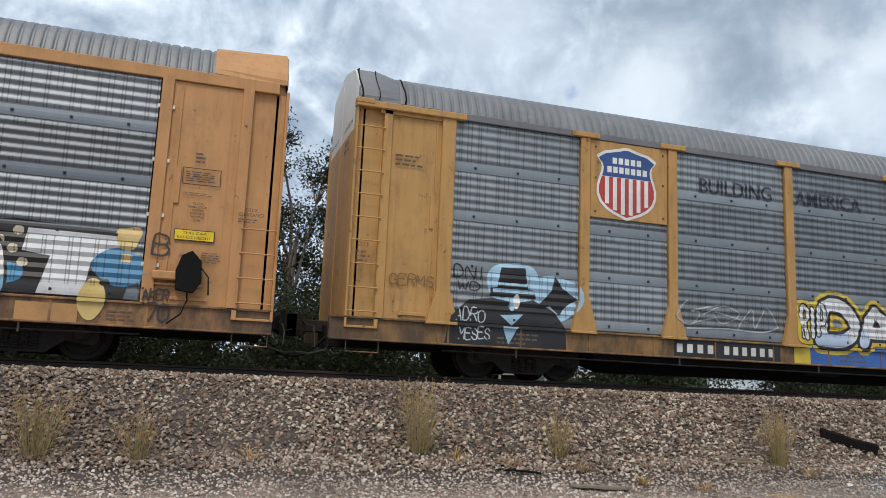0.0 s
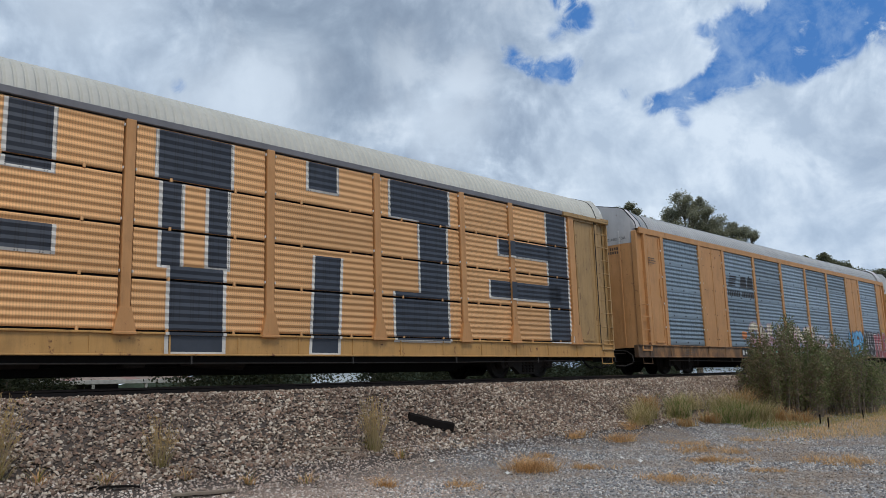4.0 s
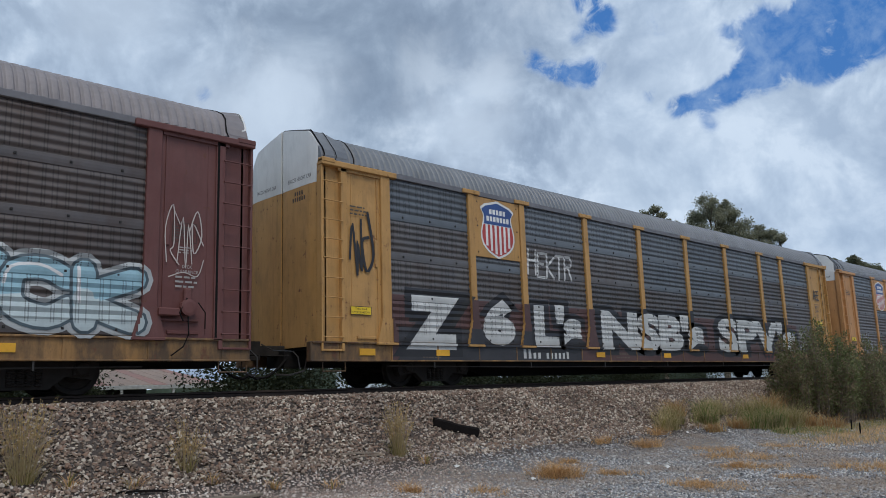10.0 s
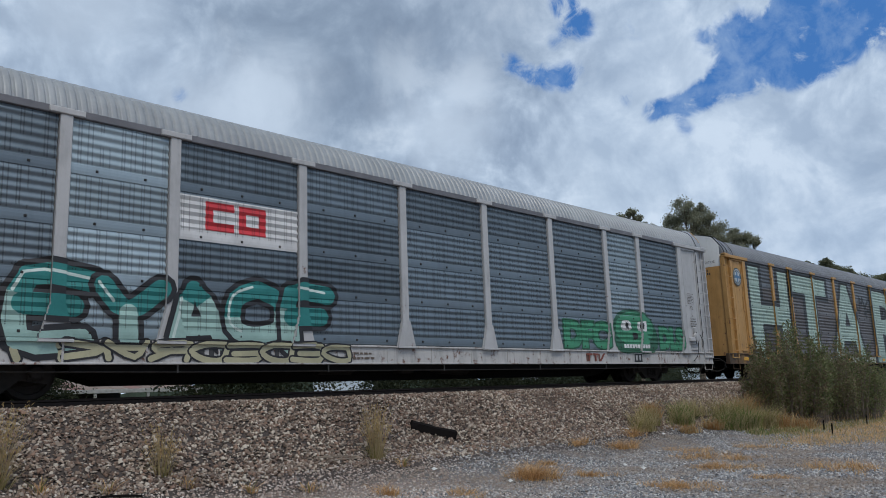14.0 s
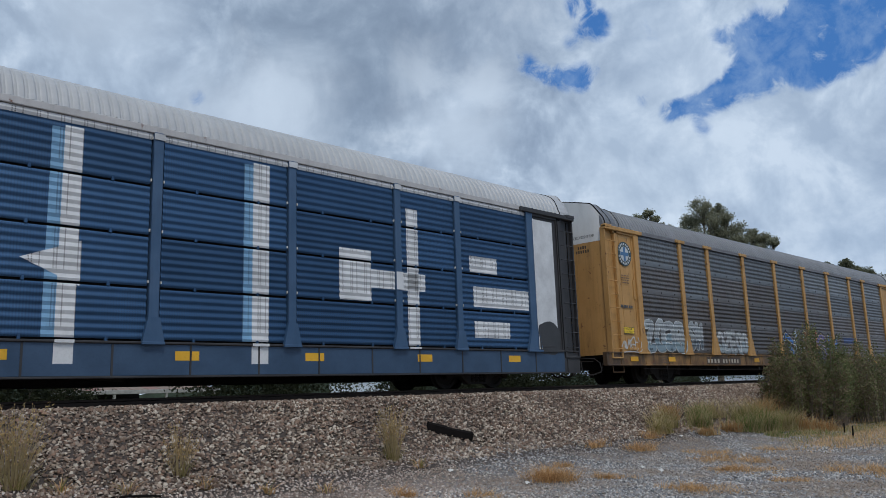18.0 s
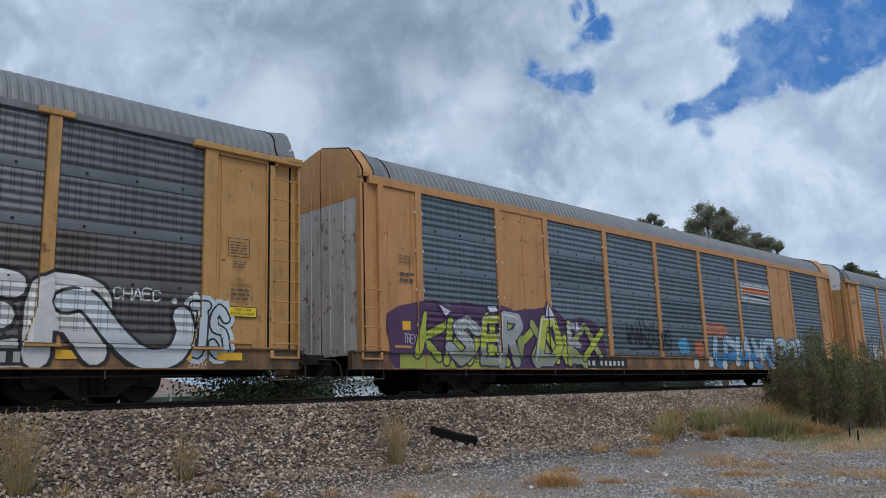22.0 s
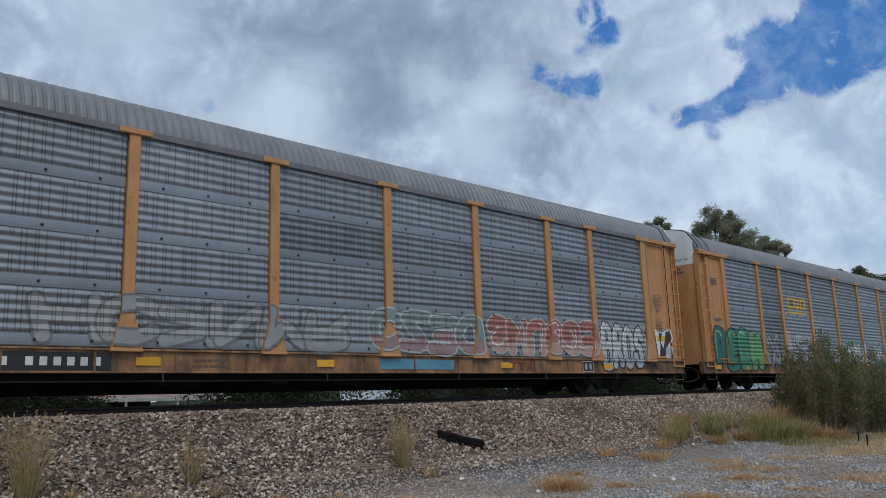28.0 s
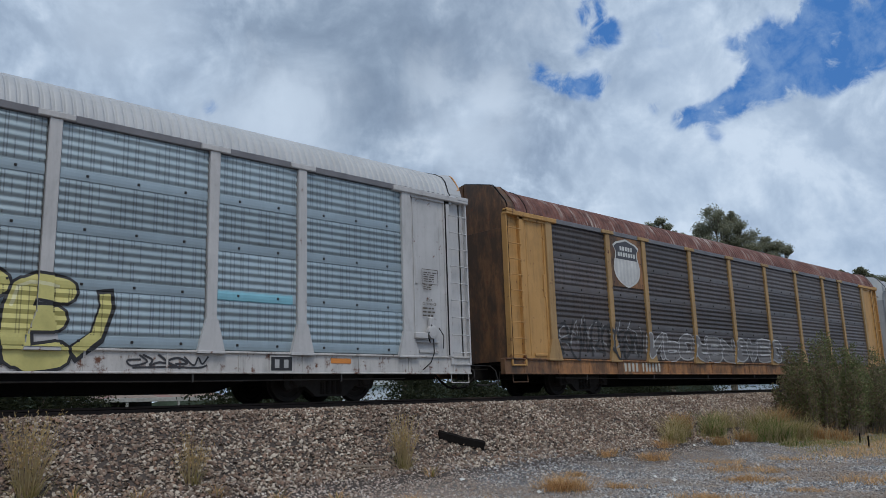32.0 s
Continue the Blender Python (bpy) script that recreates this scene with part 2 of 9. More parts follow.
def perforated(name, base, dirt=0.5, holes=0.75, brown=0.0, pale=0.25, slit=False):
    """Galvanised sheet with rows of small holes, grimy and streaked."""
    m, g, b = surface(name, base, 0.42, 0.45)
    tc = g.node("ShaderNodeTexCoord")
    ob = tc.outputs["Object"]
    info = g.node("ShaderNodeObjectInfo").outputs["Random"]
    sep = g.node("ShaderNodeSeparateXYZ")
    g.link(ob, sep.inputs[0])
    x, z = sep.outputs[0], sep.outputs[2]
    shift = g.node("ShaderNodeVectorMath", operation="ADD")
    g.link(ob, shift.inputs[0])
    off = g.node("ShaderNodeCombineXYZ")
    g.link(g.math("MULTIPLY", info, 60.0), off.inputs[0])
    g.link(g.math("MULTIPLY", info, 23.0), off.inputs[2])
    g.link(off.outputs[0], shift.inputs[1])
    v = shift.outputs[0]
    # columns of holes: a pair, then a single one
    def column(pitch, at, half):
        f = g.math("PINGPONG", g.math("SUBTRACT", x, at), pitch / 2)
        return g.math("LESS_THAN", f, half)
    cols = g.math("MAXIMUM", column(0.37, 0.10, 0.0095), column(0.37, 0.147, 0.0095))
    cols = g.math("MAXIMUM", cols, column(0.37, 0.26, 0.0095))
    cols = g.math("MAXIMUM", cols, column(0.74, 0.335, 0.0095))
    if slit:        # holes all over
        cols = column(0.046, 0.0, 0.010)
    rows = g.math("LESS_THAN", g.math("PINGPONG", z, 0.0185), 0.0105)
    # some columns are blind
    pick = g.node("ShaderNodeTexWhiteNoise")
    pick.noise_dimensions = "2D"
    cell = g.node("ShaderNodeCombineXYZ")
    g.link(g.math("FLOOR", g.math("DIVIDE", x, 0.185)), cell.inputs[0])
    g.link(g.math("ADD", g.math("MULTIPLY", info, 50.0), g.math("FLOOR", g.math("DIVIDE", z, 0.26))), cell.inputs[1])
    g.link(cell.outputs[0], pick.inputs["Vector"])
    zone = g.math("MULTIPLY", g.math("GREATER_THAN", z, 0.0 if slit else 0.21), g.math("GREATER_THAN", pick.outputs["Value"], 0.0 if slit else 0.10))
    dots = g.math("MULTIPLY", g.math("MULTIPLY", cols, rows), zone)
    cloud = g.noise(v, 0.9, 5, 0.6)
    streak = g.noise(g.mapping(v, (7, 7, 0.5)), 1.0, 5, 0.65)
    speck = g.noise(v, 55.0, 2, 0.6)
    light = tuple(min(1.0, c * (1 + pale) + 0.04 * pale) for c in base)
    dark = tuple(c * (1 - 0.5 * dirt) for c in base)
    tone = g.math("MULTIPLY_ADD", info, 0.45, g.math("MULTIPLY", cloud, 0.55))
    col = g.mix(g.ramp(tone, [(0.25, 0.0), (0.75, 1.0)]), dark, light)
    col = g.mix(g.math("MULTIPLY", g.ramp(streak, [(0.45, 0.0), (0.75, 1.0)]), 0.55 * dirt), col, tuple(c * 0.55 for c in base))
    if brown:
        col = g.mix(g.math("MULTIPLY", g.ramp(g.noise(v, 0.7, 6, 0.65), [(0.45, 0.0), (0.7, 1.0)]), brown), col, (0.10, 0.062, 0.045))
    # the flat hem of each sheet stays cleaner
    hem = g.math("LESS_THAN", z, -1.0 if slit else 0.19)
    lot = g.math("PINGPONG", g.math("MULTIPLY", info, 7.0), 1.0)
    wiped = g.ramp(g.noise(v, 2.2, 4, 0.6), [(0.35, 0.2), (0.6, 1.0)])
    col = g.mix(g.math("MULTIPLY", g.math("MULTIPLY", hem, wiped), g.math("MULTIPLY_ADD", lot, 0.7, 0.15)), col, tuple(0.8 * c + 0.2 * (0.25 + 0.03 * k) for k, c in enumerate(base)) if pale > 0.2 else base)
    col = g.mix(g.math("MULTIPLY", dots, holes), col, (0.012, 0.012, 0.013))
    col = g.mix(g.math("MULTIPLY", g.ramp(speck, [(0.5, 0.0), (0.8, 1.0)]), 0.2), col, tuple(c * 0.4 for c in base))
    g.link(col, b.inputs["Base Color"])
    g.link(g.math("MULTIPLY_ADD", cloud, 0.3, 0.32), b.inputs["Roughness"])
    bump(g, b, g.math("SUBTRACT", g.math("MULTIPLY", cloud, 0.4), dots), 0.25, 0.006)
    return m


def plain(name, base, rough=0.6, metal=0.0, vary=0.25, scale=6.0):
    m, g, b = surface(name, base, rough, metal)
    if max(base) < 0.03:
        b.inputs["Specular IOR Level"].default_value = 0.12     # dull soot
    v = g.node("ShaderNodeTexCoord").outputs["Object"]
    n1 = g.noise(v, scale, 5, 0.6)
    n2 = g.noise(v, scale * 9, 3, 0.6)
    col = g.mix(g.ramp(n1, [(0.3, 0.0), (0.7, 1.0)]), tuple(c * (1 - vary) for c in base), tuple(min(1, c * (1 + vary)) for c in base))
    col = g.mix(g.math("MULTIPLY", g.ramp(n2, [(0.5, 0.0), (0.75, 1.0)]), vary), col, tuple(c * 0.6 for c in base))
    g.link(col, b.inputs["Base Color"])
    g.link(g.math("MULTIPLY_ADD", n1, 0.25, rough - 0.12), b.inputs["Roughness"])
    bump(g, b, n2, 0.15, 0.004)
    return m


def stony(name, shades, rough=0.9, tan=None):
    """Loose stones: each takes one of some shades."""
    m, g, b = surface(name, shades[0], rough)
    geo = g.node("ShaderNodeNewGeometry")
    r = geo.outputs["Random Per Island"]
    ramp = g.ramp(r, [((i + 0.02) / len(shades), s) for i, s in enumerate(shades)])
    n = g.noise(geo.outputs["Position"], 45.0, 3, 0.6)
    wide = g.noise(geo.outputs["Position"], 0.55, 4, 0.6)
    col = g.mix(g.math("MULTIPLY", n, 0.3), ramp, tuple(c * 0.5 for c in shades[0]))
    col = g.mix(g.math("MULTIPLY", g.ramp(wide, [(0.42, 0.0), (0.62, 1.0)]), 0.75 if tan else 0.45), col, tan or tuple(c * 0.85 for c in shades[1]))
    g.link(col, b.inputs["Base Color"])
    bump(g, b, n, 0.4, 0.01)
    return m


def leafy(name, a, c, rough=0.6):
    m, g, b = surface(name, a, rough)
    geo = g.node("ShaderNodeNewGeometry")
    col = g.mix(geo.outputs["Random Per Island"], a, c)
    n = g.noise(geo.outputs["Position"], 1.1, 3, 0.6)
    col = g.mix(g.math("MULTIPLY", n, 0.45), col, tuple(v * 0.45 for v in a))
    g.link(col, b.inputs["Base Color"])
    b.inputs["Specular IOR Level"].default_value = 0.25
    # light that comes through the blades
    thru = g.node("ShaderNodeBsdfTranslucent")
    g.link(col, thru.inputs["Color"])
    mixer = g.node("ShaderNodeMixShader")
    mixer.inputs[0].default_value = 0.5
    g.link(b.outputs[0], mixer.inputs[1])
    g.link(thru.outputs[0], mixer.inputs[2])
    g.link(mixer.outputs[0], [n for n in g.nt.nodes if n.bl_idname == "ShaderNodeOutputMaterial"][0].inputs[0])
    return m


# ---------------------------------------------------------------- mesh helpers
def mesh_of(name, verts, faces, mats=(), index=None, smooth=False):
    me = bpy.data.meshes.new(name)
    me.from_pydata(verts, [], faces)
    for m in mats:
        me.materials.append(m)
    if index is not None:
        me.polygons.foreach_set("material_index", index)
    if smooth:
        me.polygons.foreach_set("use_smooth", [True] * len(me.polygons))
    me.update()
    return me


class Shape:
    """Collects boxes, prisms and tubes into one mesh."""

    def __init__(self):
        self.v, self.f, self.i = [], [], []

    def add(self, verts, faces, mi=0):
        n = len(self.v)
        self.v += [tuple(p) for p in verts]
        self.f += [tuple(n + k for k in f) for f in faces]
        self.i += [mi] * len(faces)
        return self

    def box(self, x0, x1, y0, y1, z0, z1, bev=0.0, mi=0):
        if bev <= 0:
            v = [(x, y, z) for z in (z0, z1) for y in (y0, y1) for x in (x0, x1)]
            return self.add(v, [(0, 2, 3, 1), (4, 5, 7, 6), (0, 1, 5, 4), (2, 6, 7, 3), (0, 4, 6, 2), (1, 3, 7, 5)], mi)
        b = bev
        bm = bmesh.new()
        bmesh.ops.create_cube(bm, size=1.0)
        for p in bm.verts:
            p.co = Vector(((x0 + x1) / 2 + p.co.x * (x1 - x0), (y0 + y1) / 2 + p.co.y * (y1 - y0), (z0 + z1) / 2 + p.co.z * (z1 - z0)))
        bmesh.ops.bevel(bm, geom=list(bm.edges), offset=b, segments=1, affect="EDGES")
        bm.verts.index_update()
        self.add([p.co for p in bm.verts], [[p.index for p in f.verts] for f in bm.faces], mi)
        bm.free()
        return self

    def prism(self, outline, y0, y1, mi=0):
        """An outline of (x, z), counter-clockwise seen from -y, between two depths."""
        n = len(outline)
        v = [(x, y0, z) for x, z in outline] + [(x, y1, z) for x, z in outline]
        f = [tuple(range(n)), tuple(range(2 * n - 1, n - 1, -1))]
        f += [(k, k + n, (k + 1) % n + n, (k + 1) % n) for k in range(n)]
        return self.add(v, f, mi)

    def tube(self, pts, r, n=6, mi=0, ends=True):
        pts = [Vector(p) for p in pts]
        rings = []
        for k, p in enumerate(pts):
            d = (pts[min(k + 1, len(pts) - 1)] - pts[max(k - 1, 0)]).normalized()
            s = d.orthogonal().normalized()
            if abs(d.z) < 0.9:
                s = d.cross(Vector((0, 0, 1))).normalized()
            u = d.cross(s)
            rr = r[k] if isinstance(r, (list, tuple)) else r
            rings.append([p + rr * (math.cos(2 * math.pi * j / n) * s + math.sin(2 * math.pi * j / n) * u) for j in range(n)])
        v = [q for ring in rings for q in ring]
        f = []
        for k in range(len(pts) - 1):
            for j in range(n):
                a, b = k * n + j, k * n + (j + 1) % n
                f.append((a, b, b + n, a + n))
        if ends:
            f.append(tuple(range(n))[::-1])
            f.append(tuple(range((len(pts) - 1) * n, len(pts) * n)))
        return self.add(v, f, mi)

    def disc(self, x, z, profile, n=20, mi=0):
        """A turned body round an axle along y. profile: (y, radius) from one side to the other."""
        v = [(x + r * math.cos(2 * math.pi * j / n), y, z + r * math.sin(2 * math.pi * j / n)) for y, r in profile for j in range(n)]
        f = []
        for k in range(len(profile) - 1):
            for j in range(n):
                a, b = k * n + j, k * n + (j + 1) % n
                f.append((a, a + n, b + n, b))
        f.append(tuple(range(n)))
        f.append(tuple(range((len(profile) - 1) * n, len(profile) * n))[::-1])
        return self.add(v, f, mi)

    def mesh(self, name, *mats, smooth=False):
        return mesh_of(name, self.v, self.f, mats, self.i, smooth)


def child(name, me, parent, at=(0, 0, 0), mat=None, label=""):
    """One mesh object under a thing or a part; mat is set on the object, so that meshes are shared."""
    ob = bpy.data.objects.new(name, me)
    scene.collection.objects.link(ob)
    ob.parent = parent
    ob.location = at
    if mat is not None:
        if not me.materials:
            me.materials.append(None)
        ob.material_slots[0].link = "OBJECT"
        ob.material_slots[0].material = mat
    if label:
        ob["label"] = label
    return ob


def thing(name, label, category, group="", at=(0, 0, 0)):
    ob = new(name)
    ob.empty_display_size = 0.3
    ob.location = at
    return tagged(ob, label, category, group)


# ---------------------------------------------------------------- materials in use
BLACK = plain("black_steel", (0.010, 0.0095, 0.0095), 0.8)
GRIMY = plain("grimy_steel", (0.028, 0.025, 0.023), 0.75)
BOLT = plain("bolt_steel", (0.035, 0.032, 0.03), 0.5, 0.4)
TREAD = plain("worn_steel", (0.12, 0.11, 0.10), 0.45, 0.7)
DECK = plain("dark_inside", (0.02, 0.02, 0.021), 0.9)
WHITE = paint("white_paint", (0.66, 0.67, 0.66), 0.35)
INK = plain("dark_lettering", (0.03, 0.028, 0.027), 0.6)
PALEINK = plain("pale_lettering", (0.62, 0.62, 0.60), 0.6)

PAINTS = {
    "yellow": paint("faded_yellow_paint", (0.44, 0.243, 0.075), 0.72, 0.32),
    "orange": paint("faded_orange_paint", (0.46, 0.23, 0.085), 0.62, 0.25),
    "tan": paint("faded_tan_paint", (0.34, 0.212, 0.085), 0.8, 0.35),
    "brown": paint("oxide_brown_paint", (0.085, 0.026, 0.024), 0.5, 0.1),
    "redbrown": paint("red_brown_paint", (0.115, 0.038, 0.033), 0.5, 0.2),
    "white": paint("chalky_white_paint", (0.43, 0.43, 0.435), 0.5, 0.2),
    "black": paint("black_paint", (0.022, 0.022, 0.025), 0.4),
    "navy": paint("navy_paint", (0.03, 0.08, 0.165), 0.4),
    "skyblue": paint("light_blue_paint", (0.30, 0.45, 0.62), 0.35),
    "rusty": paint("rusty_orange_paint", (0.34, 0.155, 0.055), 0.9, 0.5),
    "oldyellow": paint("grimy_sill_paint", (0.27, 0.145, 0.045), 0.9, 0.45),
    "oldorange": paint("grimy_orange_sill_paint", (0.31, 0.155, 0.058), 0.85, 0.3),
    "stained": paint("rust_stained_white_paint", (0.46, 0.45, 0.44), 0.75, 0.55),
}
SHEETS = {
    "bright": perforated("bright_galvanised", (0.3, 0.37, 0.41), 0.35),
    "worn": perforated("worn_galvanised", (0.185, 0.21, 0.24), 0.45),
    "clean": perforated("blue_grey_galvanised", (0.24, 0.305, 0.36), 0.45),
    "grey": perforated("grey_galvanised", (0.25, 0.28, 0.305), 0.5, 0.9, 0.1),
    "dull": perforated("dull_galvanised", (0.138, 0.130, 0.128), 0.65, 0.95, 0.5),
    "dull_top": perforated("bluer_top_galvanised", (0.16, 0.175, 0.19), 0.5, 0.9, 0.08),
    "dark": perforated("sooty_galvanised", (0.115, 0.099, 0.096), 0.6, 0.8, 0.45),
    "bluegrey": perforated("slate_galvanised", (0.148, 0.188, 0.22), 0.5, 0.85),
    "skyblue": perforated("blue_sprayed_sheet", (0.235, 0.375, 0.54), 0.2, 0.35, 0, 0.1, True),
    "peach": perforated("orange_sprayed_sheet", (0.78, 0.43, 0.19), 0.25, 0.3, 0, 0.1, True),
    "navy": perforated("navy_sprayed_sheet", (0.028, 0.085, 0.185), 0.35, 0.4, 0, 0.15, True),
}
ROOFS = {
    "grey": plain("grey_roof_sheet", (0.185, 0.195, 0.21), 0.55, 0.2, 0.18, 1.5),
    "pale": plain("pale_roof_sheet", (0.32, 0.335, 0.345), 0.5, 0.2, 0.14, 1.5),
    "tint": plain("pinkish_roof_sheet", (0.235, 0.215, 0.22), 0.6, 0.1, 0.18, 1.5),
    "white": plain("white_roof_sheet", (0.43, 0.445, 0.46), 0.5, 0.05, 0.1, 1.2),
    "cream": plain("cream_roof_sheet", (0.46, 0.46, 0.42), 0.55, 0.0, 0.1, 1.2),
    "rust": rusted_roof("rust_roof_sheet"),
}

EAVE = plain("mauve_eave_rail", (0.16, 0.16, 0.175), 0.6, 0.1, 0.2, 2.0)

# ---------------------------------------------------------------- autorack cars
POSTS = [1.95, 4.70, 6.62, 9.42, 12.22, 15.08, 17.88, 20.68, 22.60, 25.35]


def posts_of(kind, wide=False):
    """Cars with flush posts have a longer last bay and a narrow end panel."""
    return POSTS[:-1] + [25.70] if kind == "flush" and not wide else POSTS


ROWS = [(3.66, 4.62), (2.76, 3.66), (1.86, 2.76), (0.95, 1.86)]     # sheets of a bay, top to bottom
FACE = -1.44        # middle of the ribs
HEM = 0.19


def rib(z, h, slit=False):
    """How far a sheet of height h stands out at z above its foot."""
    if slit:
        return -0.010 - 0.020 * 0.5 * (1 - math.cos(2 * math.pi * 7 * z / h))
    if z < HEM:
        return -0.013 - 0.007 * math.sin(math.pi * min(1.0, max(0.0, (z - 0.012) / (HEM - 0.024)))) if z > 0.011 else 0.0
    u = (z - HEM) / (h - HEM)
    return -0.028 * 0.5 * (1 - math.cos(2 * math.pi * 5 * u))


def rib_steps(h, slit=False):
    if slit:
        return [0.024 + (h - 0.048) * k / 56 for k in range(57)]
    zs = [0.0, 0.014] + [0.012 + (HEM - 0.024) * k / 6 for k in (2, 4)] + [HEM - 0.012, HEM]
    n = 40
    zs += [HEM + (h - HEM) * k / n for k in range(1, n + 1)]
    return zs


SHARED = {}


def once(key, make):
    if key not in SHARED:
        SHARED[key] = make()
    return SHARED[key]


def sheet_mesh(w, h, slit=False):
    def make():
        zs = rib_steps(h, slit)
        s = Shape()
        n = len(zs)
        lo, hi = zs[0], zs[-1]
        v = [(x, rib(z, h, slit), z) for x in (0.0, w) for z in zs] + [(0, 0.03, lo), (0, 0.03, hi), (w, 0.03, lo), (w, 0.03, hi)]
        f = [(k, n + k, n + k + 1, k + 1) for k in range(n - 1)]
        b = 2 * n
        f += [tuple(range(n)) + (b + 1, b), tuple(range(2 * n - 1, n - 1, -1)) + (b + 2, b + 3), (b, b + 1, b + 3, b + 2)]
        s.add(v, f)
        many = 2 if slit else max(2, round(w / 0.75))
        for k in range(many):
            x = (k + 0.5) * w / many
            if slit:
                s.box(x - 0.025, x + 0.025, -0.036, 0.0, -0.02, 0.05, 0.006, 0)
            else:
                s.box(x - 0.022, x + 0.022, -0.040, -0.015, 0.074, 0.118, 0.007, 1)
        return s.mesh("sheet", None, BOLT)
    return once(("sheet", round(w, 2), round(h, 2), slit), make)


def post_mesh(kind):
    def make():
        s = Shape()
        if kind == "t":
            s.box(-0.10, 0.10, -1.515, -1.38, 0.93, 4.63, 0.012)
            s.box(-0.29, 0.29, -1.545, -1.40, 4.63, 4.735, 0.012)
        elif kind == "flared":
            s.box(-0.09, 0.09, -1.51, -1.38, 0.93, 4.64, 0.012)
            for z in (1.02, 1.93, 2.83, 3.73, 4.5):
                for x in (-0.125, 0.105):
                    s.box(x, x + 0.02, -1.50, -1.46, z, z + 0.05, 0.004, 1)
        elif kind == "flush":
            s.box(-0.095, 0.095, -1.50, -1.38, 0.90, 4.70, 0.01)
            for z in (1.5, 2.3, 3.2, 4.1):
                s.box(-0.13, -0.095, -1.485, -1.47, z, z + 0.06, 0, 1)
                s.box(0.095, 0.13, -1.485, -1.47, z, z + 0.06, 0, 1)
        else:   # broad post beside the end panel
            s.box(-0.13, 0.13, -1.52, -1.38, 0.93, 4.66, 0.012)
        return s.mesh("post", None, PALEINK)
    return once(("post", kind), make)


def foot_mesh(kind):
    """Flared foot of a post."""
    out = {"t": [(-0.27, 0.88), (0.27, 0.88), (0.11, 1.50), (-0.11, 1.50)], "flared": [(-0.20, 0.90), (0.20, 0.90), (0.10, 1.35), (-0.10, 1.35)],
           "broad": [(-0.30, 0.88), (0.28, 0.88), (0.14, 1.45), (-0.14, 1.45)]}[kind]
    return once(("foot", kind), lambda: Shape().prism(out, -1.533, -1.45).box(out[0][0], out[1][0], -1.55, -1.45, 0.88, 0.93, 0.008).mesh("post_foot", None))


END_SECTION = [(1.455, 4.75), (1.455, 4.84), (1.41, 4.97), (1.27, 5.17), (1.10, 5.39), (1.0, 5.47), (0.5, 5.60), (0.0, 5.71)]
SECTION = [(1.45, 4.75), (1.42, 4.85), (1.36, 5.0), (1.28, 5.14), (1.17, 5.27), (1.0, 5.37), (0.6, 5.52), (0.0, 5.67)]


def roof_mesh():
    """Corrugated roof: narrow raised ribs across the car."""
    def make():
        ys = [(-y, z) for y, z in SECTION] + [(y, z) for y, z in SECTION[:-1][::-1]]
        n = len(ys)
        xs, lift = [], []
        x = 0.98
        while x < LONG - 0.52:
            for k, d in enumerate((0.0, 0.0, 0.024, 0.028, 0.028, 0.028, 0.024)):
                xs.append(x + 0.17 * k / 7)
                lift.append(d)
            x += 0.17
        v, f = [], []
        for x, d in zip(xs, lift):
            v += [(x, y * (1 + 0.6 * d), z + d * (0.35 + 0.65 * (1 - abs(y) / 1.5))) for y, z in ys]
        for k in range(len(xs) - 1):
            for j in range(n - 1):
                a = k * n + j
                f.append((a, a + 1, a + n + 1, a + n))
        f.append(tuple(range(n))[::-1])
        f.append(tuple(range((len(xs) - 1) * n, len(xs) * n)))
        return mesh_of("roof", v, f, (None,))
    return once("roof", make)


def around(section):
    return [(-y, z) for y, z in section] + [(y, z) for y, z in section[:-1][::-1]]


def end_roof_mesh(k):
    """Angular plain sheet over the end: 0 is the cap over the doors, 1 the sheet between it and the ribbed roof."""
    def make():
        a, b = around(END_SECTION), around(SECTION)
        n = len(a)
        rings = [(0.06, a, -0.02), (0.08, a, 0.0), (0.44, a, 0.004)] if k == 0 else [(0.44, a, 0.012), (0.95, b, 0.0), (1.03, b, 0.0)]
        if k == 2:
            rings = [(0.08, a, -0.03), (0.10, a, -0.01), (0.60, b, -0.01)]
        if k == 3:
            rings = [(0.03, a, -0.02), (0.05, a, 0.03), (1.25, b, 0.055)]
        v, f = [], []
        for x, ring, d in rings:
            v += [(x, y * (1 + d * 0.6), z + d) for y, z in ring]
        for r in range(2):
            f += [(r * n + j, r * n + j + 1, r * n + n + j + 1, r * n + n + j) for j in range(n - 1)]
        f.append(tuple(range(n))[::-1])
        return mesh_of("end_cap", v, f, (None,))
    return once(("endroof", k), make)


def strip_mesh(x, section, r):
    def make():
        pts = [(x + 0.03 * math.sin(j * 1.3), y * 1.012, z + 0.014) for j, (y, z) in enumerate(around(section))]
        return Shape().tube(pts, r, 5).mesh("closing_strip", BLACK)
    return once(("strip", x), make)


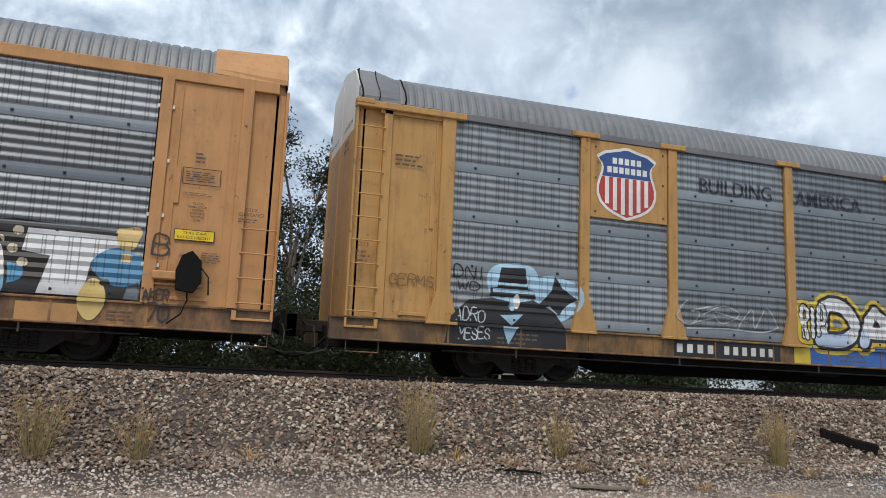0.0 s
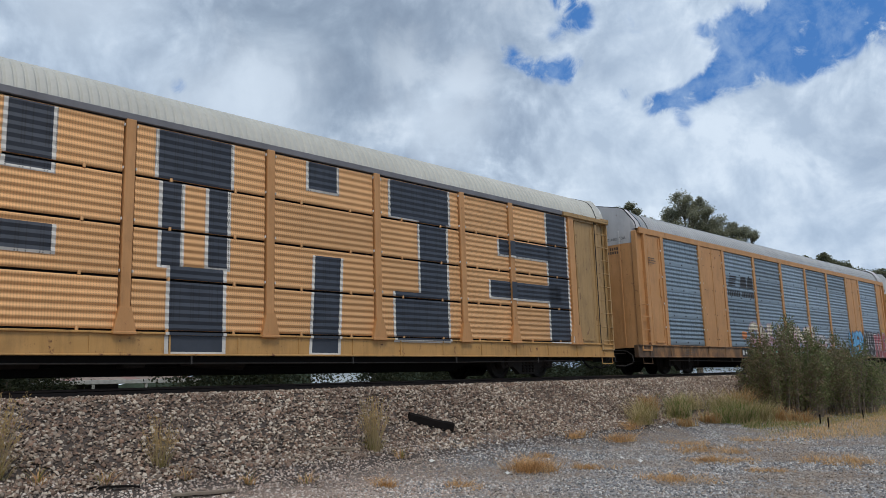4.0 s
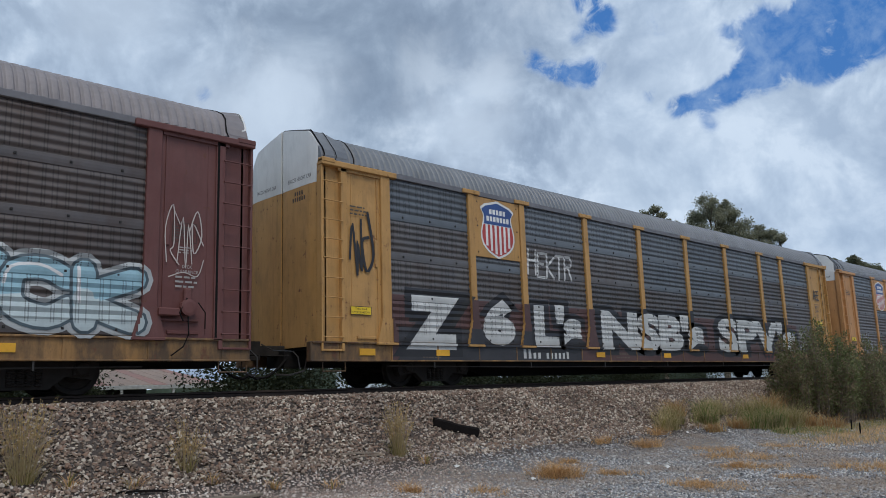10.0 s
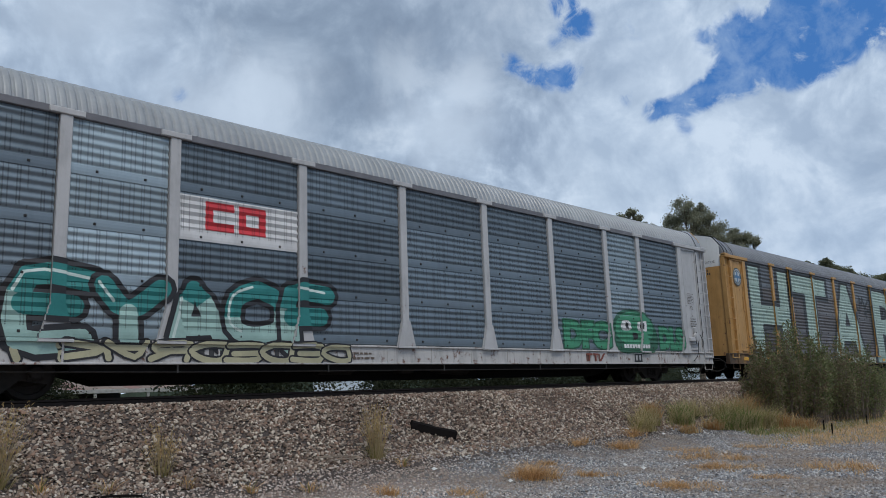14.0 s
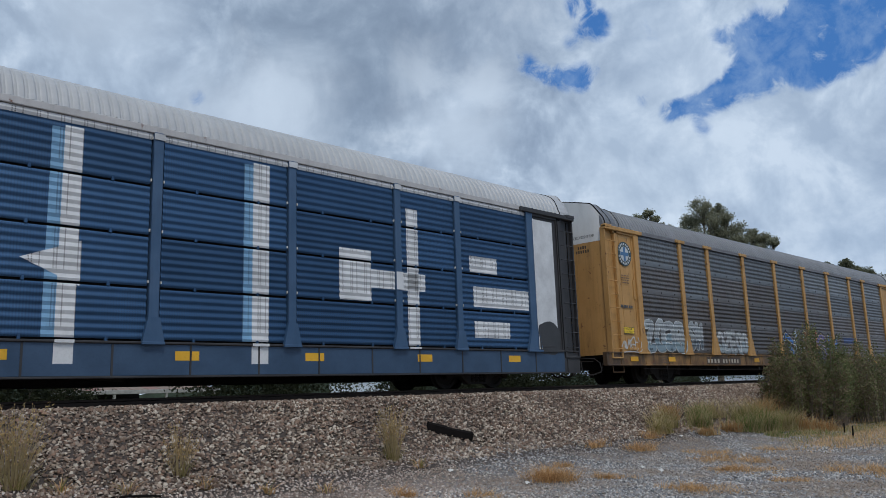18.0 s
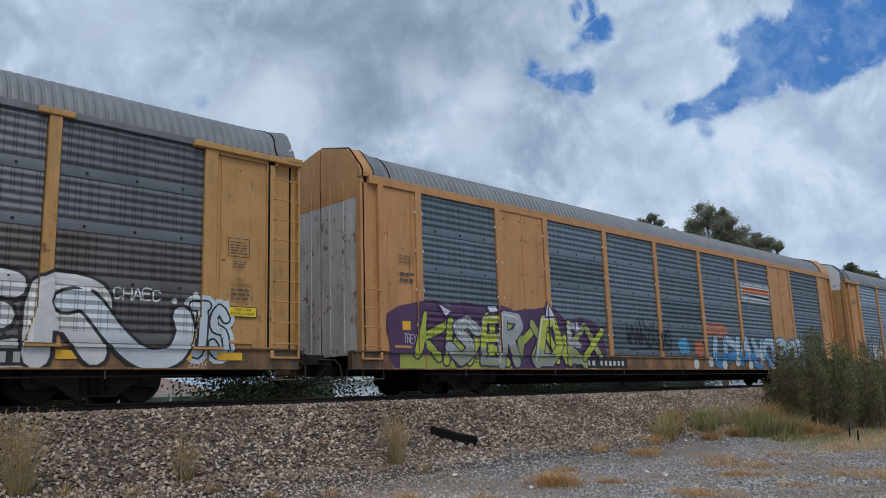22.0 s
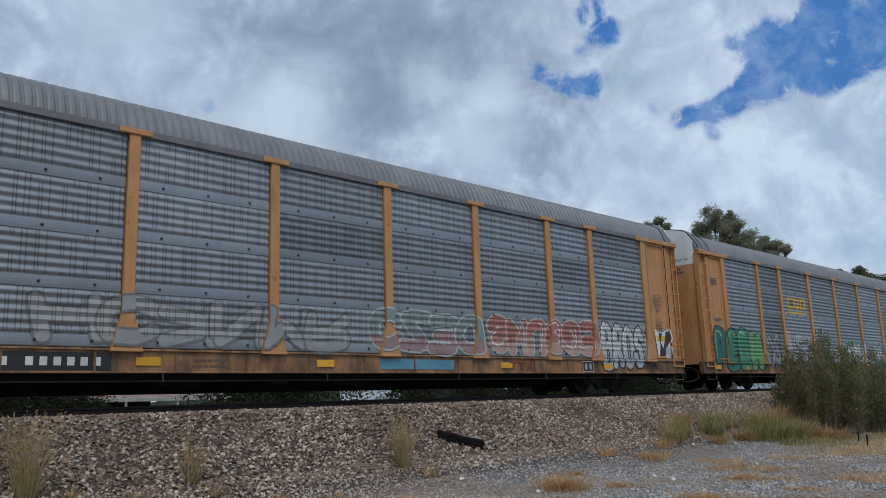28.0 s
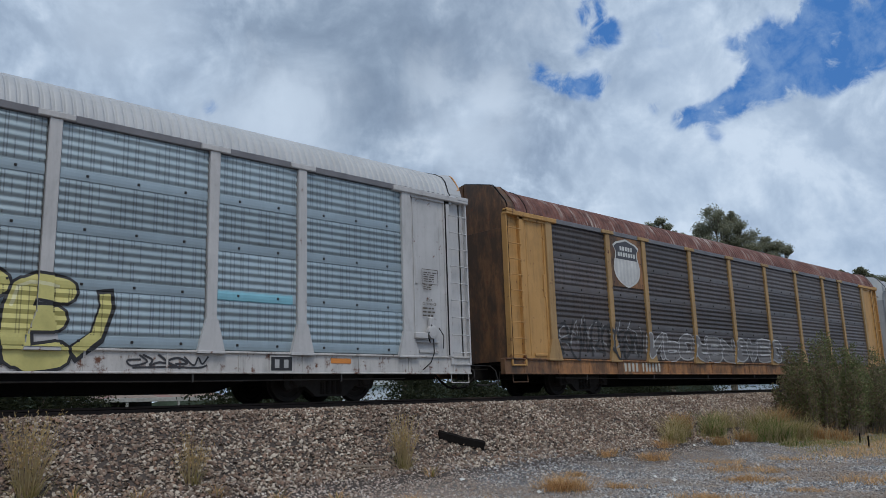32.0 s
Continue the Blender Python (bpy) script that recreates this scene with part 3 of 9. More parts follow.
def end_door_mesh(side, top):
    """Half of the flat end door, below or above the paint line, with folded outer edge."""
    def make():
        v, f = [], []
        nz = 5
        ys = [0.035, 0.5, 1.0, 1.1, 1.25, 1.34, 1.385, 1.40]
        sec = sorted(END_SECTION)
        for n, y in enumerate(ys):
            x = 0.012 + (0.0, 0.0, 0.0, 0.008, 0.03, 0.055, 0.09, 0.15)[n]
            lim = float(np.interp(y, [q[0] for q in sec], [q[1] for q in sec])) - 0.012
            z0, z1 = (4.28, lim) if top else (0.86, 4.276)
            for k in range(nz):
                v.append((x, side * y, z0 + (z1 - z0) * k / (nz - 1)))
        for a in range(len(ys) - 1):
            for k in range(nz - 1):
                q = (a * nz + k, (a + 1) * nz + k, (a + 1) * nz + k + 1, a * nz + k + 1)
                f.append(q if side > 0 else q[::-1])
        n = len(v)
        v += [(x + 0.04, y, z) for x, y, z in v]
        f += [tuple(n + k for k in q[::-1]) for q in f]
        rim = [k for k in range(nz)] + [a * nz + nz - 1 for a in range(1, len(ys))] + [(len(ys) - 1) * nz + k for k in range(nz - 2, -1, -1)] + [a * nz for a in range(len(ys) - 2, 0, -1)]
        f += [(p, q, q + n, p + n) for p, q in zip(rim, rim[1:] + rim[:1])]
        me = mesh_of("end_door", v, f, (None,))
        bm = bmesh.new()
        bm.from_mesh(me)
        bmesh.ops.recalc_face_normals(bm, faces=list(bm.faces))
        bm.to_mesh(me)
        bm.free()
        return me
    return once(("enddoor", side, top), make)


def door_rib_mesh(top):
    """Pressed upright rib of an end door, with a row of rivets beside it."""
    def make():
        s = Shape()
        z0, z1 = (4.29, 4.72) if top else (0.92, 4.27)
        s.box(-0.016, 0.02, -0.03, 0.03, z0, z1, 0.006)
        for k in range(2 if top else 15):
            z = z0 + 0.1 + 0.215 * k
            s.box(-0.004, 0.014, 0.055, 0.075, z, z + 0.02, 0.003)
        return s.mesh("door_rib", None)
    return once(("doorrib", top), make)


def slot_mesh():
    return once("slot", lambda: Shape().box(-0.006, 0.02, -0.40, 0.40, -0.05, 0.05, 0.006).mesh("slot", None))


def rung_mesh():
    return once("rung", lambda: Shape().tube([(0.0, 0.05, 0), (0.0, -0.03, 0), (0.56, -0.03, 0), (0.56, 0.05, 0)], 0.013, 6).mesh("rung", None))


def truck_parts():
    def make():
        frame_ = Shape()
        out = [(-1.12, 0.34), (-1.06, 0.24), (-0.62, 0.30), (-0.36, 0.10), (0.36, 0.10), (0.62, 0.30), (1.06, 0.24), (1.12, 0.34),
               (1.10, 0.56), (0.95, 0.62), (0.60, 0.64), (0.3, 0.70), (-0.3, 0.70), (-0.60, 0.64), (-0.95, 0.62), (-1.10, 0.56)]
        frame_.prism(out, -0.07, 0.07)
        for sx in (-1, 1):
            frame_.box(sx * 0.85 - 0.13, sx * 0.85 + 0.13, -0.12, 0.1, 0.30, 0.54, 0.02)
            frame_.disc(sx * 0.85, 0.42, [(-0.17, 0.09), (-0.15, 0.115), (-0.1, 0.12)], 10)
        return frame_.mesh("side_frame", GRIMY)
    return once("sideframe", make)


def spring_mesh():
    """One coil spring."""
    def make():
        pts = [(0, 0, 0.15 + k * 0.0135) for k in range(20)]
        return Shape().tube(pts, [0.062 if k % 3 else 0.046 for k in range(20)], 8).mesh("spring", GRIMY)
    return once("springs", make)


def bolster_mesh():
    return once("bolster", lambda: Shape().box(-0.24, 0.24, -1.05, 1.05, 0.40, 0.62, 0.03).box(-0.18, 0.18, -0.4, 0.4, 0.6, 0.8, 0.02).mesh("bolster", GRIMY))


def wheelset_mesh():
    def make():
        s = Shape()
        r = 0.405
        for sy in (-1, 1):
            y = sy * 0.73
            prof = [(-0.068, 0.13), (-0.068, 0.19), (-0.045, 0.20), (-0.03, 0.31), (-0.062, 0.325), (-0.066, r - 0.012), (-0.055, r), (0.03, r + 0.004), (0.045, r + 0.028), (0.065, r + 0.02), (0.068, 0.33), (0.0, 0.30), (0.02, 0.15), (0.07, 0.12)]
            if sy > 0:
                prof = [(-a, b) for a, b in prof][::-1]
            s.disc(0, 0, [(y + a, b) for a, b in prof], 24, 0)
            s.disc(0, 0, [(y - sy * 0.0 - 0.067 * sy if False else y + (-0.0672 if sy < 0 else 0.0672), r - 0.01), (y + (-0.0672 if sy < 0 else 0.0672) + 0.001 * (-sy), r - 0.035)], 24, 1) if False else None
        s.disc(0, 0, [(-0.98, 0.07), (-0.80, 0.08), (0.80, 0.08), (0.98, 0.07)], 10, 0)
        for sy in (-1, 1):     # cap screws on the axle ends
            for k in range(3):
                a = 2 * math.pi * k / 3
                s.box(0.04 * math.cos(a) - 0.012, 0.04 * math.cos(a) + 0.012, sy * 0.99 - 0.012, sy * 0.99 + 0.012, 0.04 * math.sin(a) - 0.012, 0.04 * math.sin(a) + 0.012, 0, 1)
        return s.mesh("wheelset", GRIMY, TREAD)
    return once("wheelset", make)


WHEELS = {-1: [], 1: []}


def add_truck(car, x):
    t = new("truck")
    t.empty_display_size = 0.2
    t.parent, t.location = car, (x, 0, 0)
    for sy in (-1, 1):
        child("side_frame", truck_parts(), t, (0, sy * 0.99, 0))
        for dx in (-0.2, -0.065, 0.07, 0.205):
            child("spring", spring_mesh(), t, (dx, sy * 1.06, 0))
    child("bolster", bolster_mesh(), t)
    for k in (-1, 1):
        w = child("wheelset", wheelset_mesh(), t, (k * 0.85, 0, 0.405))
        WHEELS[k].append(w)
    return t


def frame_mesh():
    """Underframe: centre sill, floor, crossbearers, pipes."""
    def make():
        s = Shape()
        s.box(0.3, LONG - 0.3, -1.36, 1.36, 0.80, 0.92)
        s.box(0.1, LONG - 0.1, -0.33, 0.33, 0.46, 0.82)
        s.prism([(5.2, 0.46), (6.0, 0.22), (LONG - 6.0, 0.22), (LONG - 5.2, 0.46)], -0.42, 0.42)
        s.box(5.0, LONG - 5.0, -1.30, -1.24, 0.42, 0.80)
        for x in np.arange(1.2, LONG - 0.8, 1.55):
            s.box(x - 0.05, x + 0.05, -1.36, 1.36, 0.62, 0.80)
        s.tube([(1.0, -0.95, 0.55), (8, -0.95, 0.50), (LONG - 8, -0.95, 0.50), (LONG - 1, -0.95, 0.55)], 0.022, 6)
        s.tube([(5.9, -0.8, 0.42), (11, -0.8, 0.36), (16.4, -0.8, 0.36)], 0.016, 6)
        return s.mesh("underframe", BLACK)
    return once("frame", make)


def pipe_mesh():
    """Thin pipe on hangers under the side sill."""
    def make():
        s = Shape().tube([(2.0, -1.40, 0.44), (7.0, -1.40, 0.40), (LONG - 7.0, -1.40, 0.40), (LONG - 2.0, -1.40, 0.44)], 0.014, 5)
        return s.mesh("brake_pipe", BOLT)
    return once("pipe", make)


def hanger_mesh():
    return once("hanger", lambda: Shape().box(-0.015, 0.015, -1.415, -1.385, 0.385, 0.55).mesh("pipe_hanger", TREAD))


def lever_mesh():
    """Bent rod that lifts the coupler pin."""
    return once("lever", lambda: Shape().tube([(-0.30, -0.1, 0.95), (-0.22, -0.45, 0.80), (-0.2, -1.15, 0.74), (-0.22, -1.34, 0.62), (-0.2, -1.38, 0.38)], 0.014, 5).tube([(0.05, -1.25, 0.62), (0.02, -1.2, 0.36), (-0.25, -1.1, 0.28), (-0.45, -0.9, 0.30)], 0.02, 5).mesh("cut_lever", BOLT))


def brake_mesh(k):
    def make():
        s = Shape()
        if k == 0:
            s.tube([(10.2, -0.85, 0.50), (11.1, -0.85, 0.50)], 0.17, 10)
        elif k == 1:
            s.box(12.4, 12.8, -1.1, -0.8, 0.34, 0.62, 0.02)
        else:
            s.tube([(13.6, -0.75, 0.48), (14.9, -0.75, 0.48)], [0.12, 0.2], 10)
        return s.mesh("brake_gear", GRIMY)
    return once(("brake", k), make)


def coupler_mesh():
    def make():
        s = Shape()
        s.box(-0.42, 0.5, -0.13, 0.13, 0.70, 0.92, 0.02)
        s.prism([(-0.68, 0.62), (-0.38, 0.62), (-0.38, 1.0), (-0.68, 1.0)], -0.20, 0.20)
        s.box(-0.76, -0.60, -0.05, 0.2, 0.66, 0.96, 0.03)
        s.tube([(-0.35, -0.2, 0.7), (-0.35, -1.2, 0.66)], 0.014, 6)
        return s.mesh("coupler", GRIMY)
    return once("coupler", make)


def hose_mesh():
    def make():
        pts = [(0.15, -0.32, 0.62), (-0.05, -0.34, 0.42), (-0.3, -0.34, 0.27), (-0.52, -0.3, 0.24), (-0.66, -0.25, 0.30)]
        return Shape().tube(pts, 0.028, 6).mesh("air_hose", BLACK)
    return once("hose", make)


def stirrup_mesh():
    return once("stirrup", lambda: Shape().tube([(0.0, 0, 0), (0.0, -0.02, -0.34), (0.56, -0.02, -0.34), (0.56, 0, 0)], 0.016, 6).mesh("stirrup", None))


def sill_mesh(deep):
    def make():
        s = Shape()
        z0 = 0.33 if deep else 0.535
        s.box(0.0, LONG, -1.46, -1.30, z0, 0.93, 0.012)
        s.box(0.02, LONG - 0.02, -1.50, -1.36, 0.895, 0.935, 0.008)
        s.box(0.0, LONG, -1.49, -1.40, z0 - 0.004, z0 + 0.03, 0.008)
        for x in np.arange(0.7, LONG, 1.37):
            s.box(x, x + 0.035, -1.475, -1.455, z0 + 0.03, 0.895)
        return s.mesh("side_sill", None)
    return once(("sill", deep), make)


def eave_mesh(whole):
    x0, x1 = (0.5, LONG - 0.17) if whole else (1.9, LONG - 1.9)
    return once(("eave", whole), lambda: Shape().box(x0, x1, -1.497, -1.36, 4.60 if whole else 4.625, 4.80 if whole else 4.752, 0.01).mesh("roof_rail", None))


def header_mesh():
    def make():
        s = Shape()
        s.box(-0.02, 2.32, -1.56, -1.38, 4.60, 4.725, 0.015)
        s.box(-0.02, 0.35, -1.57, -1.40, 4.66, 4.755, 0.012)
        s.box(0.5, 1.8, -1.50, -1.42, 4.54, 4.60)
        return s.mesh("door_header", None)
    return once("header", make)


def end_panel_mesh():
    """Blank plate beside the ladder, with stiffeners and a low hatch."""
    def make():
        s = Shape()
        s.box(0.64, 0.76, -1.50, -1.36, 0.90, 4.62, 0.012)
        s.box(0.72, 1.86, -1.455, -1.38, 0.93, 4.60, 0.008)
        s.box(1.70, 1.73, -1.475, -1.45, 1.0, 4.55)
        s.box(0.90, 0.915, -1.462, -1.45, 1.0, 4.5)
        s.box(1.05, 1.62, -1.49, -1.45, 1.00, 1.06, 0.006)
        s.box(1.62, 1.70, -1.485, -1.45, 2.55, 3.15, 0.008)
        return s.mesh("end_panel", None)
    return once("endpanel", make)


def gap_shade_mesh():
    """Black strip painting in the shaded slit between the blank plate and the ladder."""
    return once("doorgap", lambda: Shape().box(LONG - 0.742, LONG - 0.698, -1.503, -1.40, 0.95, 4.60).mesh("door_gap", BLACK))


def ladder_plate_mesh():
    def make():
        s = Shape()
        s.box(0.02, 0.66, -1.40, -1.33, 0.78, 4.62, 0.008)
        return s.mesh("ladder_plate", None)
    return once("ladderplate", make)


def stile_mesh(k):
    def make():
        s = Shape()
        if k == 0:
            s.box(0.0, 0.05, -1.50, -1.33, 0.74, 4.66, 0.008)
        elif k == 1:
            s.box(0.58, 0.66, -1.50, -1.36, 0.74, 4.62, 0.008)
        else:
            s.box(0.05, 0.58, -1.50, -1.40, 0.74, 0.78, 0.006)
        return s.mesh("stile", None)
    return once(("stile", k), make)


def hand_brake_mesh(covered):
    def make():
        s = Shape()
        s.box(-0.52, -0.14, -1.60, -1.46, 1.30, 1.44, 0.02, 1)
        s.box(-0.50, 0.24, -1.52, -1.46, 1.22, 1.26, 0.006, 1)
        if covered:
            out = [(-0.16, 1.16), (0.1, 1.12), (0.22, 1.30), (0.2, 1.62), (0.05, 1.78), (-0.1, 1.70), (-0.18, 1.45)]
            s.prism(out, -1.66, -1.46, 0)
        else:
            s.disc(0.02, 1.46, [(-1.60, 0.10), (-1.59, 0.15), (-1.50, 0.15), (-1.46, 0.10)], 12, 1)
            s.box(-0.05, 0.08, -1.56, -1.46, 1.58, 1.80, 0.02, 1)
            s.tube([(-0.02, -1.58, 1.62), (-0.16, -1.60, 1.36), (-0.08, -1.58, 1.22)], 0.014, 5, 0)
        s.tube([(0.0, -1.60, 1.3), (0.03, -1.58, 1.0), (-0.05, -1.55, 0.78), (-0.25, -1.5, 0.62)], 0.013, 5, 0)
        s.tube([(0.18, -1.60, 1.55), (0.32, -1.60, 1.38), (0.34, -1.56, 1.1)], 0.012, 5, 0)
        return s.mesh("hand_brake", BLACK, None)
    return once(("handbrake", covered), make)


def core_mesh():
    """Near-black box: the shade inside the hollow rack put into its colour."""
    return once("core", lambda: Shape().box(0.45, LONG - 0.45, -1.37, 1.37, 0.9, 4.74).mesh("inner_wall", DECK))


def blank_mesh(w):
    """A blank steel panel that fills a bay, with a middle seam and bolts."""
    def make():
        s = Shape()
        s.box(0, w, -0.03, 0.03, 0, 3.70, 0.006)
        s.box(w / 2 - 0.03, w / 2 + 0.03, -0.045, -0.03, 0.02, 3.68)
        for z in (0.25, 1.15, 2.05, 2.95, 3.45):
            for x in (0.12, w / 2 - 0.1, w / 2 + 0.1, w - 0.12):
                s.box(x - 0.014, x + 0.014, -0.045, -0.03, z, z + 0.028, 0, 1)
        return s.mesh("blank_panel", None, BOLT)
    return once(("blank", round(w, 2)), make)


def half_panel_mesh(w, h):
    def make():
        s = Shape()
        s.box(0, w, -0.03, 0.03, 0, h, 0.006)
        for z in (0.1, h / 2, h - 0.15):
            for x in (0.1, w - 0.1):
                s.box(x - 0.014, x + 0.014, -0.045, -0.03, z, z + 0.028, 0, 1)
        return s.mesh("blank_panel", None, BOLT)
    return once(("half", round(w, 2), round(h, 2)), make)


def mirrored(me):
    def make():
        c = me.copy()
        n = len(c.vertices)
        co = np.empty(n * 3)
        c.vertices.foreach_get("co", co)
        co = co.reshape(n, 3)
        co[:, 0] = LONG - co[:, 0]
        c.vertices.foreach_set("co", co.ravel())
        c.flip_normals()
        c.update()
        return c
    return once(("mirror", me.name), make)


def squeezed(me, a, b):
    """An end part drawn for 0 to 1.86 m, moved to stand between a and b; what lies past that stays."""
    def make():
        c = me.copy()
        n = len(c.vertices)
        co = np.empty(n * 3)
        c.vertices.foreach_get("co", co)
        co = co.reshape(n, 3)
        co[:, 0] = np.where(co[:, 0] < 3.0, a + co[:, 0] * (b - a) / 1.86, co[:, 0])
        c.vertices.foreach_set("co", co.ravel())
        c.update()
        return c
    return once(("squeezed", me.name, a, b), make)


def far_mesh(me):
    """The same part for the far side of the car."""
    def make():
        c = me.copy()
        n = len(c.vertices)
        co = np.empty(n * 3)
        c.vertices.foreach_get("co", co)
        co = co.reshape(n, 3)
        co[:, 1] *= -1
        c.vertices.foreach_set("co", co.ravel())
        c.flip_normals()
        c.update()
        return c
    return once(("far", me.name), make)


CARS = []


def autorack(i, spec):
    """One tri-level or bi-level autorack car, its leading corner at its origin, on the rail head."""
    p = PAINTS[spec["paint"]]
    postp = PAINTS[spec.get("posts", spec["paint"])]
    sillp = PAINTS[spec.get("sill", {"yellow": "oldyellow", "orange": "oldorange"}.get(spec["paint"], spec["paint"]))]
    roofm = ROOFS[spec.get("roof", "grey")]
    kind = spec.get("kind", "t")
    car = thing("autorack_car", spec["label"], "rail car", "cars of the train")
    car["dx"] = spec.get("dx", 0.0)
    CARS.append((i, car))
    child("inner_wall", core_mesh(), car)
    child("underframe", frame_mesh(), car)
    if not spec.get("deep"):
        child("brake_pipe", pipe_mesh(), car)
        for x in (3.4, 6.8, 10.1, 13.5, 17.2, 20.4, 23.6):
            child("pipe_hanger", hanger_mesh(), car, (x, 0, 0))
    for k, n in enumerate(("air_reservoir", "brake_valve", "brake_cylinder")):
        child(n, brake_mesh(k), car)
    child("roof", roof_mesh(), car, mat=roofm)
    for me in (eave_mesh(kind == "flush"), far_mesh(eave_mesh(kind == "flush"))):
        child("roof_rail", me, car, mat=PAINTS[spec["rail"]] if "rail" in spec else (p if kind == "flush" else EAVE))
    for me in (sill_mesh(spec.get("deep", False)), far_mesh(sill_mesh(spec.get("deep", False)))):
        child("side_sill", me, car, mat=sillp)
    # posts
    bays = posts_of(kind, spec.get("wide"))
    for k, x in enumerate(bays):
        kk = "broad" if k in (0, 9) and kind != "flush" else kind
        child("post", post_mesh(kk), car, (x, 0, 0), PAINTS[spec["endposts"]] if "endposts" in spec and k in (0, 9) else postp)
        if kind != "flush":
            child("post_foot", foot_mesh(kk), car, (x, 0, 0), postp)
        child("post", far_mesh(post_mesh("flush")), car, (x, 0, 0), postp)
    # sheets
    blanks = spec.get("blanks", {})
    tones = spec.get("tones", {})
    rnd = random.Random(100 + i)
    for k in range(9):
        x0, x1 = bays[k] + 0.118, bays[k + 1] - 0.118
        if blanks.get(k) == "full":
            child("blank_panel", blank_mesh(x1 - x0), car, (x0, FACE, 0.93), p)
            rows = []
        else:
            rows = list(enumerate(ROWS))
        for r, (z0, z1) in rows:
            if blanks.get(k) == "top" and r == 0:
                child("blank_panel", half_panel_mesh(x1 - x0, 4.62 - 3.10), car, (x0, FACE - 0.012, 3.10), p)
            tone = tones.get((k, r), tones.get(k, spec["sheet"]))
            # top rows of dull cars take a bluer, paler sheet than those below
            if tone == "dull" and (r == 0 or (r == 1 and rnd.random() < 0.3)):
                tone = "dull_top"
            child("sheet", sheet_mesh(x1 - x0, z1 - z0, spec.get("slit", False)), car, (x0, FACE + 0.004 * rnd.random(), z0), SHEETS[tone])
        child("far_sheet", once(("farsheet", round(x1 - x0, 2)), lambda: Shape().box(0, x1 - x0, -0.02, 0.02, 0, 3.67, 0.006).mesh("far_sheet", None)), car, (x0, 1.42, 0.95), SHEETS[spec["sheet"]])
    # ends
    ends = ((0.24, 1.86), (0.0, 1.86) if kind != "flush" or spec.get("wide") else (0.16, 1.56))
    for e in (0, 1):
        a, b = ends[e]
        fold = (b - a) / 1.86

        def side(me):
            return squeezed(me, a, b) if e == 0 else mirrored(squeezed(me, a, b))
        ladp = PAINTS[spec.get("ends", spec["paint"])]
        plate = child("end_panel", side(end_panel_mesh()), car, mat=ladp)
        child("end_panel", side(far_mesh(end_panel_mesh())), car, mat=ladp)
        child("ladder_frame", side(far_mesh(ladder_plate_mesh())), car, mat=ladp)
        lad = child("ladder", side(ladder_plate_mesh()), car, mat=ladp)
        short = kind == "flush"
        for k in range(3):
            child("stile" if k < 2 else "foot_rail", side(stile_mesh(k)), lad, mat=ladp)
        for k in range(4 if short else 9):
            z = 1.02 + 0.405 * k
            rung = child("rung", rung_mesh(), lad, (a + 0.05 * fold if e == 0 else LONG - a - 0.61 * fold, -1.49, z), ladp)
            rung.scale = (fold, 1, 1)
        if not short:
            child("door_header", side(header_mesh()), car, mat=ladp)
        child("stirrup", stirrup_mesh(), car, (a + 0.06 if e == 0 else LONG - a - 0.62, -1.42, 0.68), sillp if not spec.get("deep") else BLACK)
        hood = PAINTS[spec["hood"]] if "hood" in spec else WHITE
        for s in (-1, 1):
            child("end_door", side(end_door_mesh(s, False)), car, mat=PAINTS[spec.get("doors", spec["paint"])])
            child("end_hood", side(end_door_mesh(s, True)), car, mat=hood)
            for y in (0.36, 0.86) if kind == "flush" else ():
                for top in (False, True):
                    me = door_rib_mesh(top) if e == 0 else mirrored(door_rib_mesh(top))
                    child("door_rib", me, car, (a + 0.012 if e == 0 else -a - 0.012, s * y, 0.0), hood if top else PAINTS[spec.get("doors", spec["paint"])])
            for z in (3.68, 2.08) if kind == "flared" else ():
                child("slot", slot_mesh(), car, (a + 0.012 if e == 0 else LONG - a - 0.012, s * 0.62, z), BLACK)
        if e == 0:
            child("end_cap", side(end_roof_mesh(0)), car, mat=hood if "hood" in spec else roofm)
            child("end_cap", side(end_roof_mesh(1)), car, mat=roofm)
            child("closing_strip", side(strip_mesh(1.0, SECTION, 0.02)), car)
            child("closing_strip", side(strip_mesh(0.445, END_SECTION, 0.007)), car)
            child("closing_strip", side(strip_mesh(0.09, END_SECTION, 0.016)), car)
        else:
            child("end_cap", side(end_roof_mesh(3 if kind == "flush" else 2)), car, mat=hood if kind == "flush" else roofm)
            child("closing_strip", side(strip_mesh(0.52, SECTION, 0.02)), car)
            if not short:
                child("door_gap", gap_shade_mesh(), car)
        plainly = (lambda me: me) if e == 0 else mirrored
        child("cut_lever", plainly(lever_mesh()), car)
        child("coupler", plainly(coupler_mesh()), car)
        child("air_hose", plainly(hose_mesh()), car)
    if i in (0, 1, 5, 6, 7, 8, 9, 12, 16, 19):
        hb = child("hand_brake", hand_brake_mesh(i in (0, 8)), car, (26.0 if i else 25.92, 0, 0))
        hb.material_slots[1].link = "OBJECT"
        hb.material_slots[1].material = p
    for x in (3.72, LONG - 3.72):
        add_truck(car, x)
    return car


